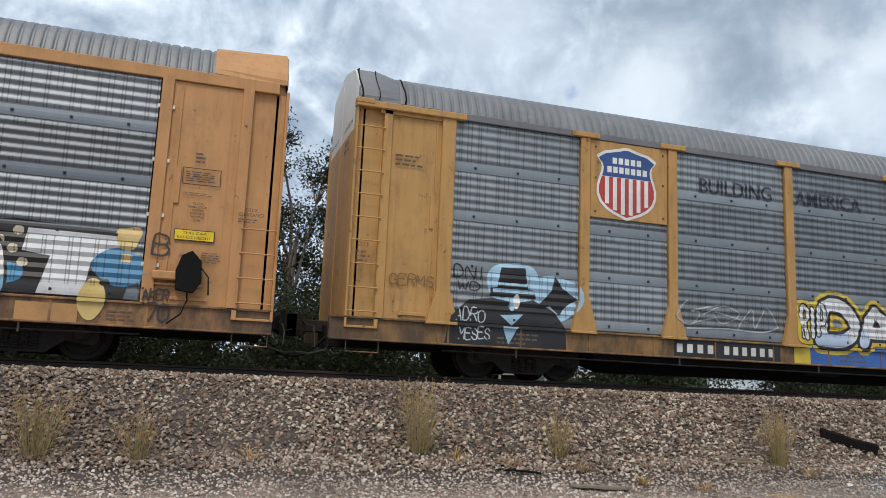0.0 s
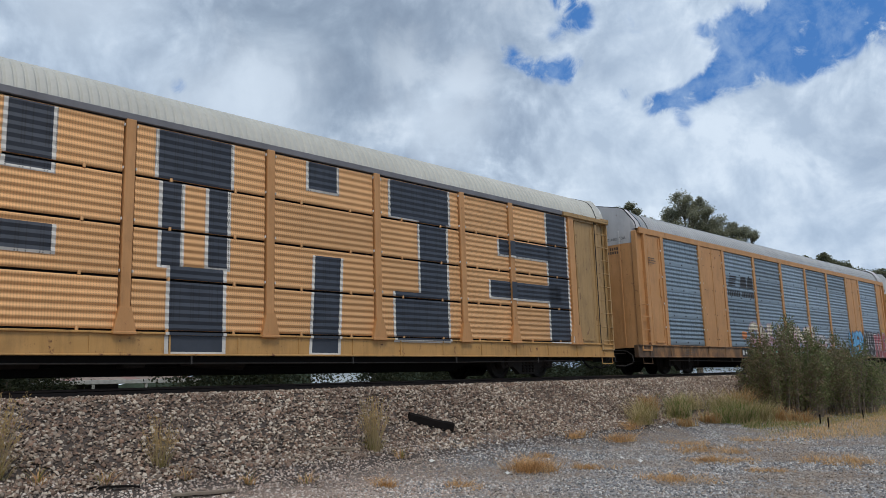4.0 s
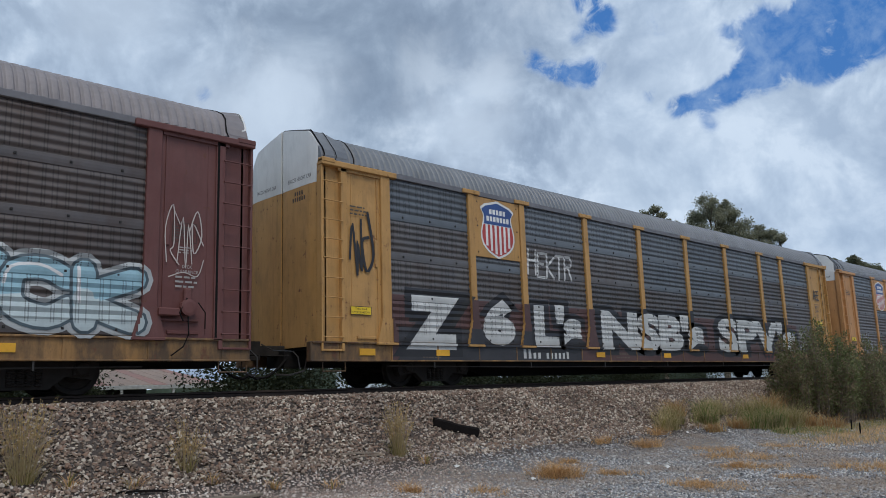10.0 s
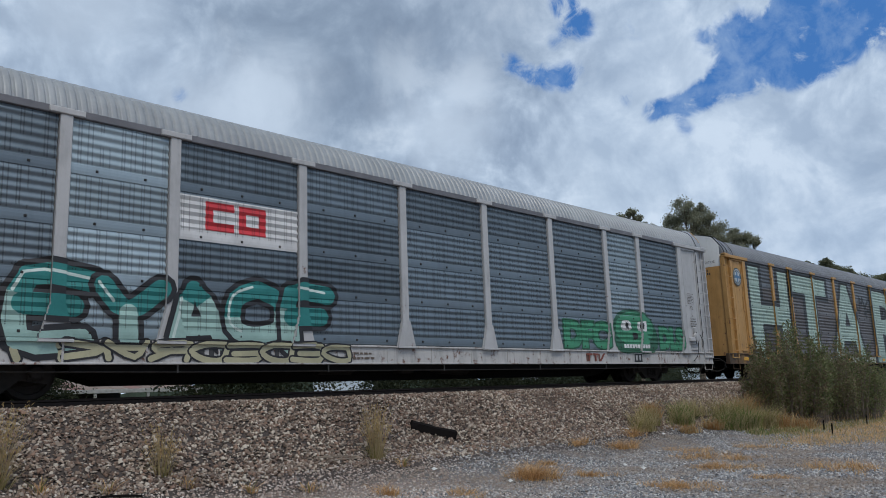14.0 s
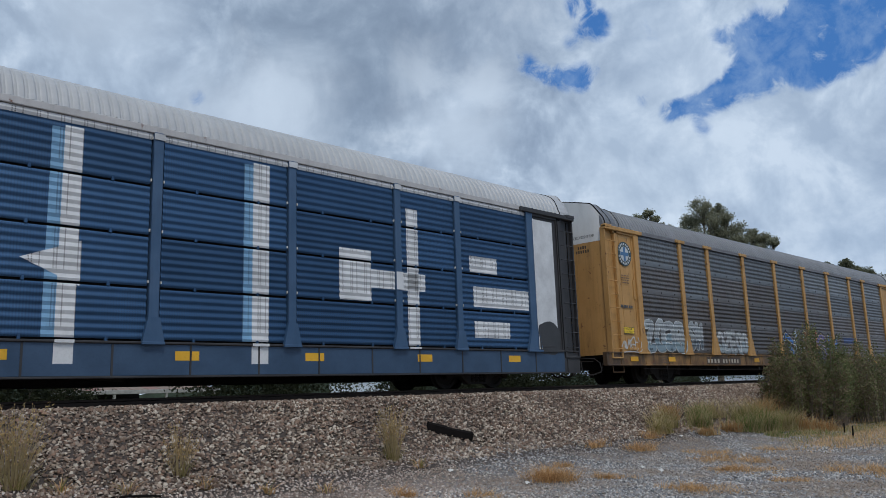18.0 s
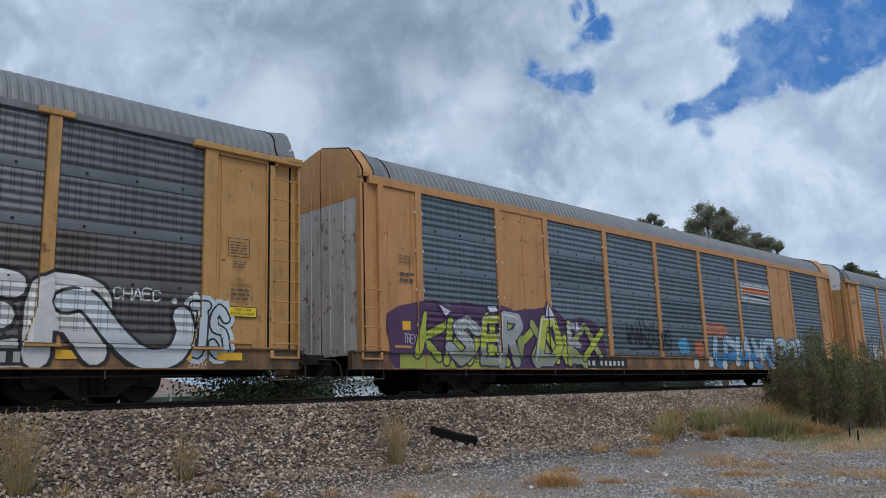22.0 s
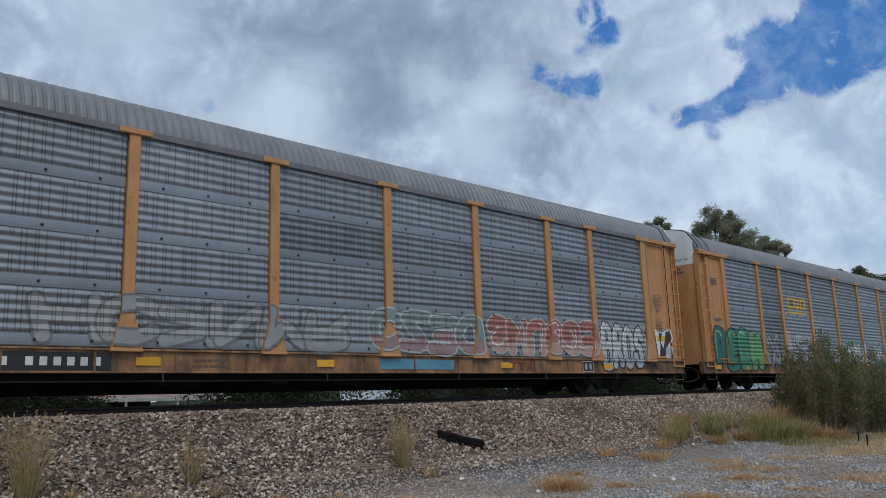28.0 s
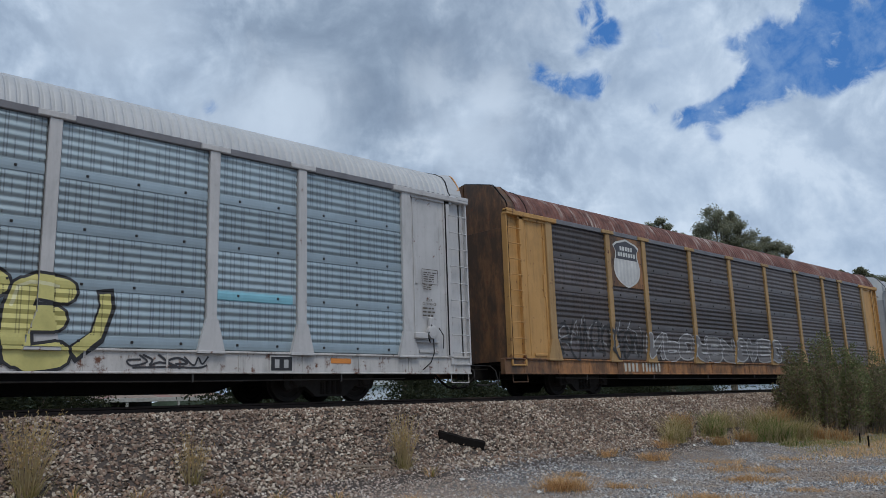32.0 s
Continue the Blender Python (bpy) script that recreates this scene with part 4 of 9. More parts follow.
SPECS = [
    dict(paint="orange", sheet="worn", kind="flush", wide=True, hood="orange", dx=0.25, label="orange autorack car with blue-grey sheets and a spray-painted lower side"),
    dict(paint="yellow", sheet="grey", dx=-0.12, blanks={1: "top"}, label="yellow autorack car with a shield and a sprayed black bear"),
    dict(paint="brown", slit=True, endposts="brown", sheet="skyblue", roof="rust", posts="skyblue", sill="skyblue", ends="brown", kind="flared", hood="orange", dx=-0.12, label="brown autorack car covered by huge light blue sprayed letters"),
    dict(paint="tan", slit=True, sheet="peach", roof="cream", posts="orange", sill="yellow", ends="tan", kind="flared", dx=-0.1, label="tan autorack car covered by huge orange sprayed letters"),
    dict(paint="orange", sheet="clean", kind="flush", roof="pale", blanks={1: "full", 7: "full"}, hood="white", dx=0.05, label="orange autorack car with bright sheets and faded pastel graffiti"),
    dict(paint="yellow", sheet="dull", label="yellow autorack car with sooty sheets and white-blue graffiti"),
    dict(paint="redbrown", sheet="dark", kind="flared", sill="oldyellow", roof="tint", label="red-brown autorack car with sooty sheets on a yellow sill"),
    dict(paint="yellow", sheet="dull", blanks={1: "top"}, dx=0.05, label="yellow autorack car with a railway shield and big white letters"),
    dict(paint="orange", sheet="dull", blanks={1: "top"}, dx=0.12, label="orange-tan autorack car with a railway shield and bubble graffiti"),
    dict(paint="white", sheet="bluegrey", roof="pale", hood="yellow", sill="stained", tones={1: "bright", 7: "bright"}, dx=0, label="white autorack car with slate sheets and green graffiti"),
    dict(paint="yellow", sheet="dull", dx=0.08, label="yellow autorack car with very large pale green sprayed letters"),
    dict(paint="navy", slit=True, sheet="navy", roof="white", kind="flared", rail="white", ends="black", sill="black", deep=True, doors="orange", hood="white", blanks={1: "top"}, dx=0.05, label="autorack car sprayed dark blue with huge white letters"),
    dict(paint="yellow", sheet="dull", dx=0.1, label="yellow autorack car with sooty sheets and multicoloured graffiti"),
    dict(paint="yellow", sheet="dull", dx=0.04, label="yellow autorack car with black and white graffiti"),
    dict(paint="orange", sheet="bluegrey", kind="flush", blanks={1: "full", 7: "full"}, doors="stained", hood="orange", dx=0.04, label="orange autorack car with slate sheets and purple-green graffiti"),
    dict(paint="orange", sheet="clean", dx=0.1, label="orange autorack car with clean galvanised sheets and dark graffiti"),
    dict(paint="orange", sheet="bluegrey", dx=0.1, label="orange autorack car with slate sheets and a pink panel"),
    dict(paint="orange", sheet="grey", dx=0.1, label="orange autorack car with pink and white graffiti"),
    dict(paint="orange", sheet="grey", dx=0.05, label="orange autorack car with a large green throw-up"),
    dict(paint="white", sheet="bright", roof="white", hood="orange", sill="stained", dx=0.1, label="white autorack car with bright sheets and yellow graffiti"),
    dict(paint="rusty", sheet="dark", roof="rust", hood="rusty", ends="yellow", posts="tan", blanks={1: "top"}, label="rusty orange autorack car with a faded railway shield"),
    dict(paint="white", sheet="bright", roof="white", label="white autorack car at the end of the view"),
]
for i, spec in enumerate(SPECS):
    autorack(i, spec)

# ---------------------------------------------------------------- paint on the cars
SPRAY = {}


def spray(c, holed=False):
    """Spray paint; over the sheets their rows of holes show through."""
    key = (*(round(v, 3) for v in c), holed)
    if key not in SPRAY:
        base = key[:3]
        m, g, b = surface("spray_paint", base, 0.5)
        v = g.node("ShaderNodeTexCoord").outputs["Object"]
        n1, n2 = g.noise(v, 2.2, 5, 0.6), g.noise(v, 26.0, 3, 0.6)
        col = g.mix(g.ramp(n1, [(0.3, 0.0), (0.7, 1.0)]), tuple(q * 0.82 for q in base), tuple(min(1, q * 1.12 + 0.01) for q in base))
        col = g.mix(g.math("MULTIPLY", g.ramp(n2, [(0.5, 0.0), (0.78, 1.0)]), 0.3), col, tuple(q * 0.6 for q in base))
        if holed:
            sep = g.node("ShaderNodeSeparateXYZ")
            g.link(v, sep.inputs[0])
            x, z = sep.outputs[0], sep.outputs[2]

            def column(pitch, at):
                return g.math("LESS_THAN", g.math("PINGPONG", g.math("SUBTRACT", x, at), pitch / 2), 0.0095)
            cols = g.math("MAXIMUM", g.math("MAXIMUM", column(0.37, 0.11), column(0.37, 0.157)), column(0.37, 0.27))
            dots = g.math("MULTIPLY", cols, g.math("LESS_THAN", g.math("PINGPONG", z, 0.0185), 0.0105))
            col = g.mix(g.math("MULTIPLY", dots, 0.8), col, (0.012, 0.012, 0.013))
        g.link(col, b.inputs["Base Color"])
        g.link(g.math("MULTIPLY_ADD", n1, 0.25, 0.4), b.inputs["Roughness"])
        SPRAY[key] = m
    return SPRAY[key]


KINDS = [s.get("kind", "t") for s in SPECS]


def bays_of(i):
    return posts_of(KINDS[i], SPECS[i].get("wide"))


def skin(i, x, z):
    """How far out the side of car i stands round (x, z); nothing where its ribbed sheets lie."""
    kind = KINDS[i]
    if z < 0.89:
        return -1.463
    if z < 0.94:
        return -1.504
    bays = bays_of(i)
    for k, p in enumerate(bays):
        if kind == "t":
            half = 0.111 if z > 1.5 else 0.111 + 0.17 * (1.5 - z) / 0.6
        elif kind == "flared":
            half = 0.10 if z > 1.35 else 0.10 + 0.11 * (1.35 - z) / 0.45
        else:
            half = 0.10
        if k in (0, 9) and kind != "flush":
            half += 0.035
        if abs(x - p) <= half:
            return -1.541 if (z < 1.5 and kind != "flush") else -1.524
    if x < 1.87 or x > bays[9] + 0.08:
        return -1.512 if (x < 0.93 or x > 26.53) else -1.48
    k = sum(1 for p in bays if p < x) - 1
    blank = SPECS[i].get("blanks", {}).get(k)
    if blank == "full":
        return -1.489
    if blank == "top" and z >= 3.09:
        return -1.484
    return None


def ribbed(i, row, z):
    """The sheets' outside at height z, straight between the cuts, so that coats of paint never cross."""
    z0, z1 = row
    slit = SPECS[i].get("slit", False)
    z = min(z1, max(z0, z))
    key = (round(z0, 2), slit)
    if key not in RIBLINES:
        at = [z0] + [q for q in (SLIT_CUTS if slit else Z_CUTS) if z0 < q < z1] + [z1]
        RIBLINES[key] = (at, [FACE + rib(q - z0, z1 - z0, slit) - 0.002 for q in at])
    return float(np.interp(z, *RIBLINES[key]))


RIBLINES = {}


def halves(poly, k, v):
    """A convex polygon cut by the line where coordinate k is v."""
    low, high = [], []
    for a, b in zip(poly, poly[1:] + poly[:1]):
        if a[k] <= v:
            low.append(a)
        if a[k] >= v:
            high.append(a)
        if (a[k] - v) * (b[k] - v) < 0:
            t = (v - a[k]) / (b[k] - a[k])
            q = (a[0] + t * (b[0] - a[0]), a[1] + t * (b[1] - a[1]))
            low.append(q)
            high.append(q)
    return low, high


def sliced(poly, k, levels):
    lo, hi = min(p[k] for p in poly) + 1e-5, max(p[k] for p in poly) - 1e-5
    out = []
    for v in levels:
        if lo < v < hi:
            part, poly = halves(poly, k, v)
            if len(part) > 2:
                out.append(part)
    out.append(poly)
    return out


Z_CUTS = [0.889, 0.941]
for lo_, hi_ in sorted(ROWS):
    Z_CUTS += [lo_ + d for d in (0.001, 0.013, 0.067, 0.123, HEM)] + [lo_ + HEM + (hi_ - lo_ - HEM) * q / 20 for q in range(1, 20)]
Z_CUTS = sorted(Z_CUTS + [3.09])
SLIT_CUTS = [0.889, 0.941]
for lo_, hi_ in sorted(ROWS):
    SLIT_CUTS += [lo_ + (hi_ - lo_) * q / 28 for q in range(1, 28)] + [lo_ + 0.024, hi_ - 0.024]
SLIT_CUTS = sorted(SLIT_CUTS + [3.09])
X_CUTS = {}
for kind_ in ("t", "flared", "flush"):
    X_CUTS[kind_] = sorted([p + sg * d for p in posts_of(kind_) for d in (0.101, 0.112, 0.136, 0.147, 0.175, 0.205, 0.24, 0.275) for sg in (-1, 1)] + [0.93, 1.868, 26.53, 25.35, posts_of(kind_)[9] + 0.082])


def drape(i, name, polys, label=""):
    """Lays flat polygons (points (x, z), layer, colour) on the side of car i, following ribs and posts."""
    mats, flat = [], []
    for order, (pts, layer, colour) in enumerate(polys):
        layer += 1.2e-5 * (order % 20)
        if colour not in mats:
            mats.append(colour)
        m = mats.index(colour)
        if len(pts) and isinstance(pts[0], list):       # ready faces
            some = [[pts[0][k] for k in f] for f in pts[1]]
        else:
            some = [list(pts)]
        for q in some:
            if len(q) > 4:
                flat += [([q[k] for k in tri], layer, m) for tri in tessellate_polygon([[Vector((x, z, 0)) for x, z in q]])]
            elif len(q) > 2:
                flat.append((q, layer, m))
    foot = 0.345 if SPECS[i].get("deep") else 0.547
    flat = [(halves(q, 1, foot)[1] if min(p[1] for p in q) < foot else q, layer, m) for q, layer, m in flat]
    flat = [t for t in flat if len(t[0]) > 2]
    if not flat:
        return None
    v, f, mi = [], [], []
    n = len(mats)
    slit = SPECS[i].get("slit", False)
    for q, layer, m in flat:
        area = sum(a[0] * b[1] - b[0] * a[1] for a, b in zip(q, q[1:] + q[:1]))
        if abs(area) < 1e-7:
            continue
        if area < 0:
            q = q[::-1]
        for strip in sliced(q, 1, SLIT_CUTS if slit else Z_CUTS):
            for bit in sliced(strip, 0, X_CUTS[KINDS[i]]):
                if len(bit) < 3:
                    continue
                cx, cz = sum(p[0] for p in bit) / len(bit), sum(p[1] for p in bit) / len(bit)
                out = skin(i, cx, cz)
                if slit and out is None and any(abs(cz - z0) < 0.024 for z0 in (0.95, 1.86, 2.76, 3.66)):
                    continue
                row = next((r for r in ROWS if r[0] <= cz <= r[1]), ROWS[0] if cz > 4 else ROWS[-1])
                base = len(v)
                v += [(x, (ribbed(i, row, z) if out is None else out) - 0.004 - layer, z) for x, z in bit]
                f.append(tuple(range(base, base + len(bit))))
                holed = out is None and any(a + HEM < cz < b for a, b in ROWS)
                mi.append(m + n if holed else m)
    me = mesh_of(name, v, f, [spray(c, holed) for holed in (False, True) for c in mats], mi)
    return child(name, me, CARS[i][1], label=label)


def blob(cx, cz, w, h, rng, wave=0.10, n=22, power=3.0):
    pts = []
    a, b, c = rng.uniform(0, 6.28), rng.uniform(0, 6.28), rng.choice((3, 4, 5))
    for k in range(n):
        t = 2 * math.pi * k / n
        ct, st = math.cos(t), math.sin(t)
        r = (abs(ct) ** power + abs(st) ** power) ** (-1 / power)
        r *= 1 + wave * math.sin(c * t + a) + 0.5 * wave * math.sin(2 * t + b)
        pts.append((cx + 0.5 * w * r * ct, cz + 0.5 * h * r * st))
    return pts


# loose hooks and waves of sprayed lines, in a unit square
FORMS = [
    [[(0.1, 0.1), (0.2, 0.9), (0.42, 0.5), (0.5, 0.95), (0.7, 0.2), (0.98, 0.7)]],
    [[(0.0, 0.6), (0.5, 0.95), (0.8, 0.5), (0.3, 0.1), (0.2, 0.6), (0.9, 0.3)]],
    [[(0.2, 0.0), (0.05, 0.6), (0.5, 1.0), (0.62, 0.4), (0.4, 0.3), (0.95, 0.1)], [(0.6, 0.95), (0.95, 0.7)]],
    [[(0.1, 0.8), (0.5, 0.65), (0.9, 0.95), (0.7, 0.4), (0.95, 0.0)], [(0.15, 0.5), (0.35, 0.0)]],
    [[(0.0, 0.2), (0.4, 0.9), (0.55, 0.1), (0.75, 0.8), (0.95, 0.15)]],
    [[(0.5, 1.0), (0.1, 0.4), (0.6, 0.0), (0.9, 0.55), (0.45, 0.6)]],
]


def bent(pts, n=4):
    """A smooth line through points."""
    out = []
    for k in range(len(pts) - 1):
        p0, p1, p2, p3 = pts[max(k - 1, 0)], pts[k], pts[k + 1], pts[min(k + 2, len(pts) - 1)]
        for j in range(n):
            t = j / n
            out.append(tuple(0.5 * (2 * p1[a] + (p2[a] - p0[a]) * t + (2 * p0[a] - 5 * p1[a] + 4 * p2[a] - p3[a]) * t * t + (3 * p1[a] - p0[a] - 3 * p2[a] + p3[a]) * t ** 3) for a in (0, 1)))
    return out + [pts[-1]]


def stroke(pts, width, layer, colour):
    """A fat stroke as short quads, each a hair above the one before."""
    v, f = ribbon(pts, width)
    return [([v[k] for k in q], layer + 0.00003 * j, colour) for j, q in enumerate(f)]


def grown(pts, d):
    """The line, longer by d at both ends."""
    def past(a, b):
        n = math.hypot(a[0] - b[0], a[1] - b[1]) or 1.0
        return (a[0] + (a[0] - b[0]) / n * d, a[1] + (a[1] - b[1]) / n * d)
    return [past(pts[0], pts[1])] + pts[1:-1] + [past(pts[-1], pts[-2])]


# skeletons of sprayed capitals on a grid of 0 to 9, strokes apart by bars
ALPHABET = {
    "A": "00 49 90|23 73", "B": "00 09 69 87 65 05|65 93 70 00", "C": "97 69 18 04 11 50 92", "D": "00 09 59 94 60 00", "E": "99 09 00 90|05 75", "F": "99 09 00|05 75",
    "G": "97 59 18 04 11 50 91 94 64", "H": "09 00|99 90|05 95", "I": "49 40", "J": "29 99|79 72 50 11", "K": "09 00|98 04 90", "L": "09 00 90", "M": "00 09 44 99 90",
    "N": "00 09 90 99", "O": "49 07 02 40 92 97 49", "P": "00 09 79 96 74 04", "R": "00 09 79 97 75 05|45 90", "S": "97 59 17 25 74 91 40 02", "T": "09 99|49 40",
    "U": "09 02 40 92 99", "V": "09 40 99", "W": "09 20 46 70 99", "X": "09 90|00 99", "Y": "09 45 99|45 40", "Z": "09 99 00 90",
    "0": "49 07 02 40 92 97 49", "1": "27 59 50", "2": "07 39 88 76 00 90", "4": "70 79 03 93", "6": "89 36 12 40 92 75 23", "7": "09 99 30"}


def skeleton(ch):
    return [[(int(p[0]) / 9, int(p[1]) / 9) for p in part.split()] for part in ALPHABET[ch].split("|")]


def brush(line, width, layer, colour, low=None, level=0.0):
    """A fat stroke with round ends and corners; below a level it may take a second colour."""
    pts, faces = ribbon(line, width)
    out = []
    for f in faces:
        q = [pts[k] for k in f]
        out.append((q, layer, low if low and sum(p[1] for p in q) / 4 < level else colour))
    turns = [0, len(line) - 1]
    for k in range(1, len(line) - 1):
        a = math.atan2(line[k][1] - line[k - 1][1], line[k][0] - line[k - 1][0])
        b = math.atan2(line[k + 1][1] - line[k][1], line[k + 1][0] - line[k][0])
        if abs((b - a + math.pi) % (2 * math.pi) - math.pi) > 0.55:
            turns.append(k)
    for j, k in enumerate(turns):
        x, z = line[k]
        r = width * 0.497
        out.append(([(x + r * math.cos(q * math.pi / 5), z + r * math.sin(q * math.pi / 5)) for q in range(10)], layer + 0.00004 * (j + 1), low if low and z < level else colour))
    return out


def straight(pts, n=3):
    out = []
    for a, b in zip(pts, pts[1:]):
        out += [(a[0] + (b[0] - a[0]) * j / n, a[1] + (b[1] - a[1]) * j / n) for j in range(n)]
    return out + [pts[-1]]


def piece(i, word, x0, x1, z0, z1, fill, rim, fat=0.3, edge=0.045, second=None, shine=None, glow=None, seed=0, label="", sharp=False, turned=False, level=0.45, wild=1.0, lift_off=0.0):
    """Fat sprayed letters that overlap, each with its outline; turned mirrors them past reading."""
    rng = random.Random(seed * 77 + i * 13 + len(word))
    fills = fill if isinstance(fill, list) else [fill]
    n, tall = len(word), z1 - z0
    w = (x1 - x0) / n
    body = []
    for k, ch in enumerate(word):
        h = tall * (1 - 0.12 * wild * rng.random())
        lift = (tall - h) * rng.random()
        cw = w * 1.07
        t = fat * min(cw, 0.8 * h)
        lean = rng.uniform(-0.10, 0.14) * cw * wild
        fx, fz = turned and rng.random() < 0.7, turned and rng.random() < 0.5
        for part in skeleton(ch):
            pts = []
            for u, q in part:
                u, q = (1 - u if fx else u), (1 - q if fz else q)
                pts.append((x0 + (k - 0.035) * w + t / 2 + u * (cw - t) + lean * (q - 0.5) + wild * rng.uniform(-0.03, 0.03) * w, z0 + lift + t / 2 + q * (h - t) + wild * rng.uniform(-0.025, 0.025) * h))
            body.append((k, straight(grown(pts, 0.15 * t)) if sharp else bent(pts, 3), t))
    polys = []
    if glow:
        for j, (k, line, t) in enumerate(body):
            polys += brush(line, t + 2 * edge + 0.16, 0.0006 + 0.00005 * j, glow)
    for k in range(n):
        base = 0.003 + lift_off + 0.0022 * k
        mine = [(line, t) for q, line, t in body if q == k]
        for j, (line, t) in enumerate(mine):
            polys += brush(line, t + 2 * edge, base + 0.0003 * j, rim)
        cut = z0 + (level + rng.uniform(-0.06, 0.06)) * tall
        for j, (line, t) in enumerate(mine):
            polys += brush(line, t, base + 0.001 + 0.0003 * j, fills[(k + (j if sharp else 0)) % len(fills)], second, cut)
        if shine:
            line, t = mine[0]
            m = max(3, len(line) // 2)
            polys += brush([(x - 0.24 * t, z + 0.16 * t) for x, z in line[:m]], 0.15 * t, base + 0.002, shine)
    return drape(i, "graffiti", polys, label)


def throwup(i, x0, x1, z0, z1, fill, rim, n, second=None, shine=None, seed=0, label=""):
    """A row of swollen letter-like forms that cannot be read."""
    rng = random.Random(seed * 5 + i)
    word = "".join(rng.choice("BCDEGHKMNRSUPAZ") for _ in range(n))
    return piece(i, word, x0, x1, z0, z1, fill, rim, 0.36, max(0.022, min(0.045, 0.05 * (x1 - x0) / n)), second, shine, None, seed, label, False, True)


def tag(i, word, x0, x1, z0, z1, colour, width=0.035, seed=0, label="", sharp=False):
    """Thin sprayed capitals."""
    rng = random.Random(seed + 3 * i)
    w, polys = (x1 - x0) / len(word), []
    for k, ch in enumerate(word):
        if ch == " ":
            continue
        drop, slant = rng.uniform(-0.08, 0.08), rng.uniform(0.0, 0.12)
        for j, part in enumerate(skeleton(ch)):
            pts = [(x0 + w * (k + 0.8 * u + slant * q), z0 + (z1 - z0) * (q * 0.92 + drop)) for u, q in part]
            polys += brush(straight(pts) if sharp else bent(pts, 3), width, 0.001 + 0.0003 * j + 0.0007 * (k % 2), colour)
    return drape(i, "graffiti", polys, label)


GLYPHS = {}


def glyph(word, fat):
    key = (word, fat)
    if key not in GLYPHS:
        cu = bpy.data.curves.new("letters", "FONT")
        cu.body = word
        cu.resolution_u = 3
        cu.offset = fat
        cu.fill_mode = "FRONT"
        ob = bpy.data.objects.new("letters", cu)
        me = ob.to_mesh()
        pts = [(p.co.x, p.co.y) for p in me.vertices]
        faces = [tuple(f.vertices) for f in me.polygons]
        ob.to_mesh_clear()
        bpy.data.objects.remove(ob)
        xs, ys = [p[0] for p in pts], [p[1] for p in pts]
        GLYPHS[key] = (pts, faces, min(xs), max(xs), min(ys), max(ys))
    return GLYPHS[key]


def word_polys(word, x0, x1, z0, z1, colour, layer, fat=0.02, like=None):
    pts, faces, a, b, c, d = glyph(word, fat)
    if like is not None:
        _, _, a, b, c, d = glyph(word, like)
    return ([[(x0 + (x1 - x0) * (x - a) / (b - a), z0 + (z1 - z0) * (y - c) / (d - c)) for x, y in pts], faces], layer, colour)


def letters(i, word, x0, x1, z0, z1, fill, rim=None, fat=0.03, edge=0.05, name="graffiti", label="", shadow=None):
    polys = []
    if shadow:
        polys.append(word_polys(word, x0 + 0.12, x1 + 0.12, z0 - 0.10, z1 - 0.10, shadow, 0.0008, fat + edge, fat))
    if rim:
        polys.append(word_polys(word, x0, x1, z0, z1, rim, 0.0016, fat + edge, fat))
    polys.append(word_polys(word, x0, x1, z0, z1, fill, 0.0024, fat, fat))
    return drape(i, name, polys, label)


def block(i, x0, x1, z0, z1, colour, name="graffiti", layer=0.0005, label="", lean=0.0):
    return drape(i, name, [([(x0, z0), (x1, z0), (x1 + lean, z1), (x0 + lean, z1)], layer, colour)], label)


def ribbon(pts, width):
    out_l, out_r = [], []
    for k, p in enumerate(pts):
        a, b = pts[max(k - 1, 0)], pts[min(k + 1, len(pts) - 1)]
        dx, dz = b[0] - a[0], b[1] - a[1]
        n = math.hypot(dx, dz) or 1.0
        w = width * 0.5
        out_l.append((p[0] - dz / n * w, p[1] + dx / n * w))
        out_r.append((p[0] + dz / n * w, p[1] - dx / n * w))
    v = out_l + out_r
    m = len(pts)
    return [v, [(k, k + 1, m + k + 1, m + k) for k in range(m - 1)]]


def scrawl(i, x0, x1, z0, z1, colour, n=4, width=0.04, seed=0, label=""):
    """Quick sprayed tag: thin bent strokes with loops and a tail."""
    rng = random.Random(seed * 31 + i * 7 + n)
    polys = []
    w, h = (x1 - x0) / n, z1 - z0
    for k in range(n):
        form = rng.choice(FORMS)
        sh, grow, drop = rng.uniform(-0.25, 0.35), rng.uniform(0.75, 1.15), rng.uniform(-0.12, 0.12)
        flip, turn = rng.random() < 0.5, rng.random() < 0.5
        for j, st in enumerate(form):
            st = [((1 - u if flip else u), (1 - q if turn else q)) for u, q in st]
            pts = [(x0 + (k - 0.1 + 1.25 * u + sh * (q - 0.5)) * w, z0 + h * (drop + grow * q * 0.95 + rng.uniform(-0.06, 0.06))) for u, q in st]
            polys += stroke(grown(bent(pts), 0.08 * w), width * rng.uniform(0.8, 1.15), 0.001 + 0.0005 * k + 0.0002 * j, colour)
    if n > 2 and rng.random() < 0.6:
        zb = z0 - 0.12 * h
        polys += stroke(bent([(x1 + 0.1 * w, z0 + 0.1 * h), (x1 - 0.4 * w, zb), (x0 + 0.5 * (x1 - x0), zb + 0.04 * h), (x0 + 0.3 * w, zb - 0.03 * h)]), width * 0.9, 0.0008, colour)
    return drape(i, "graffiti", polys, label)


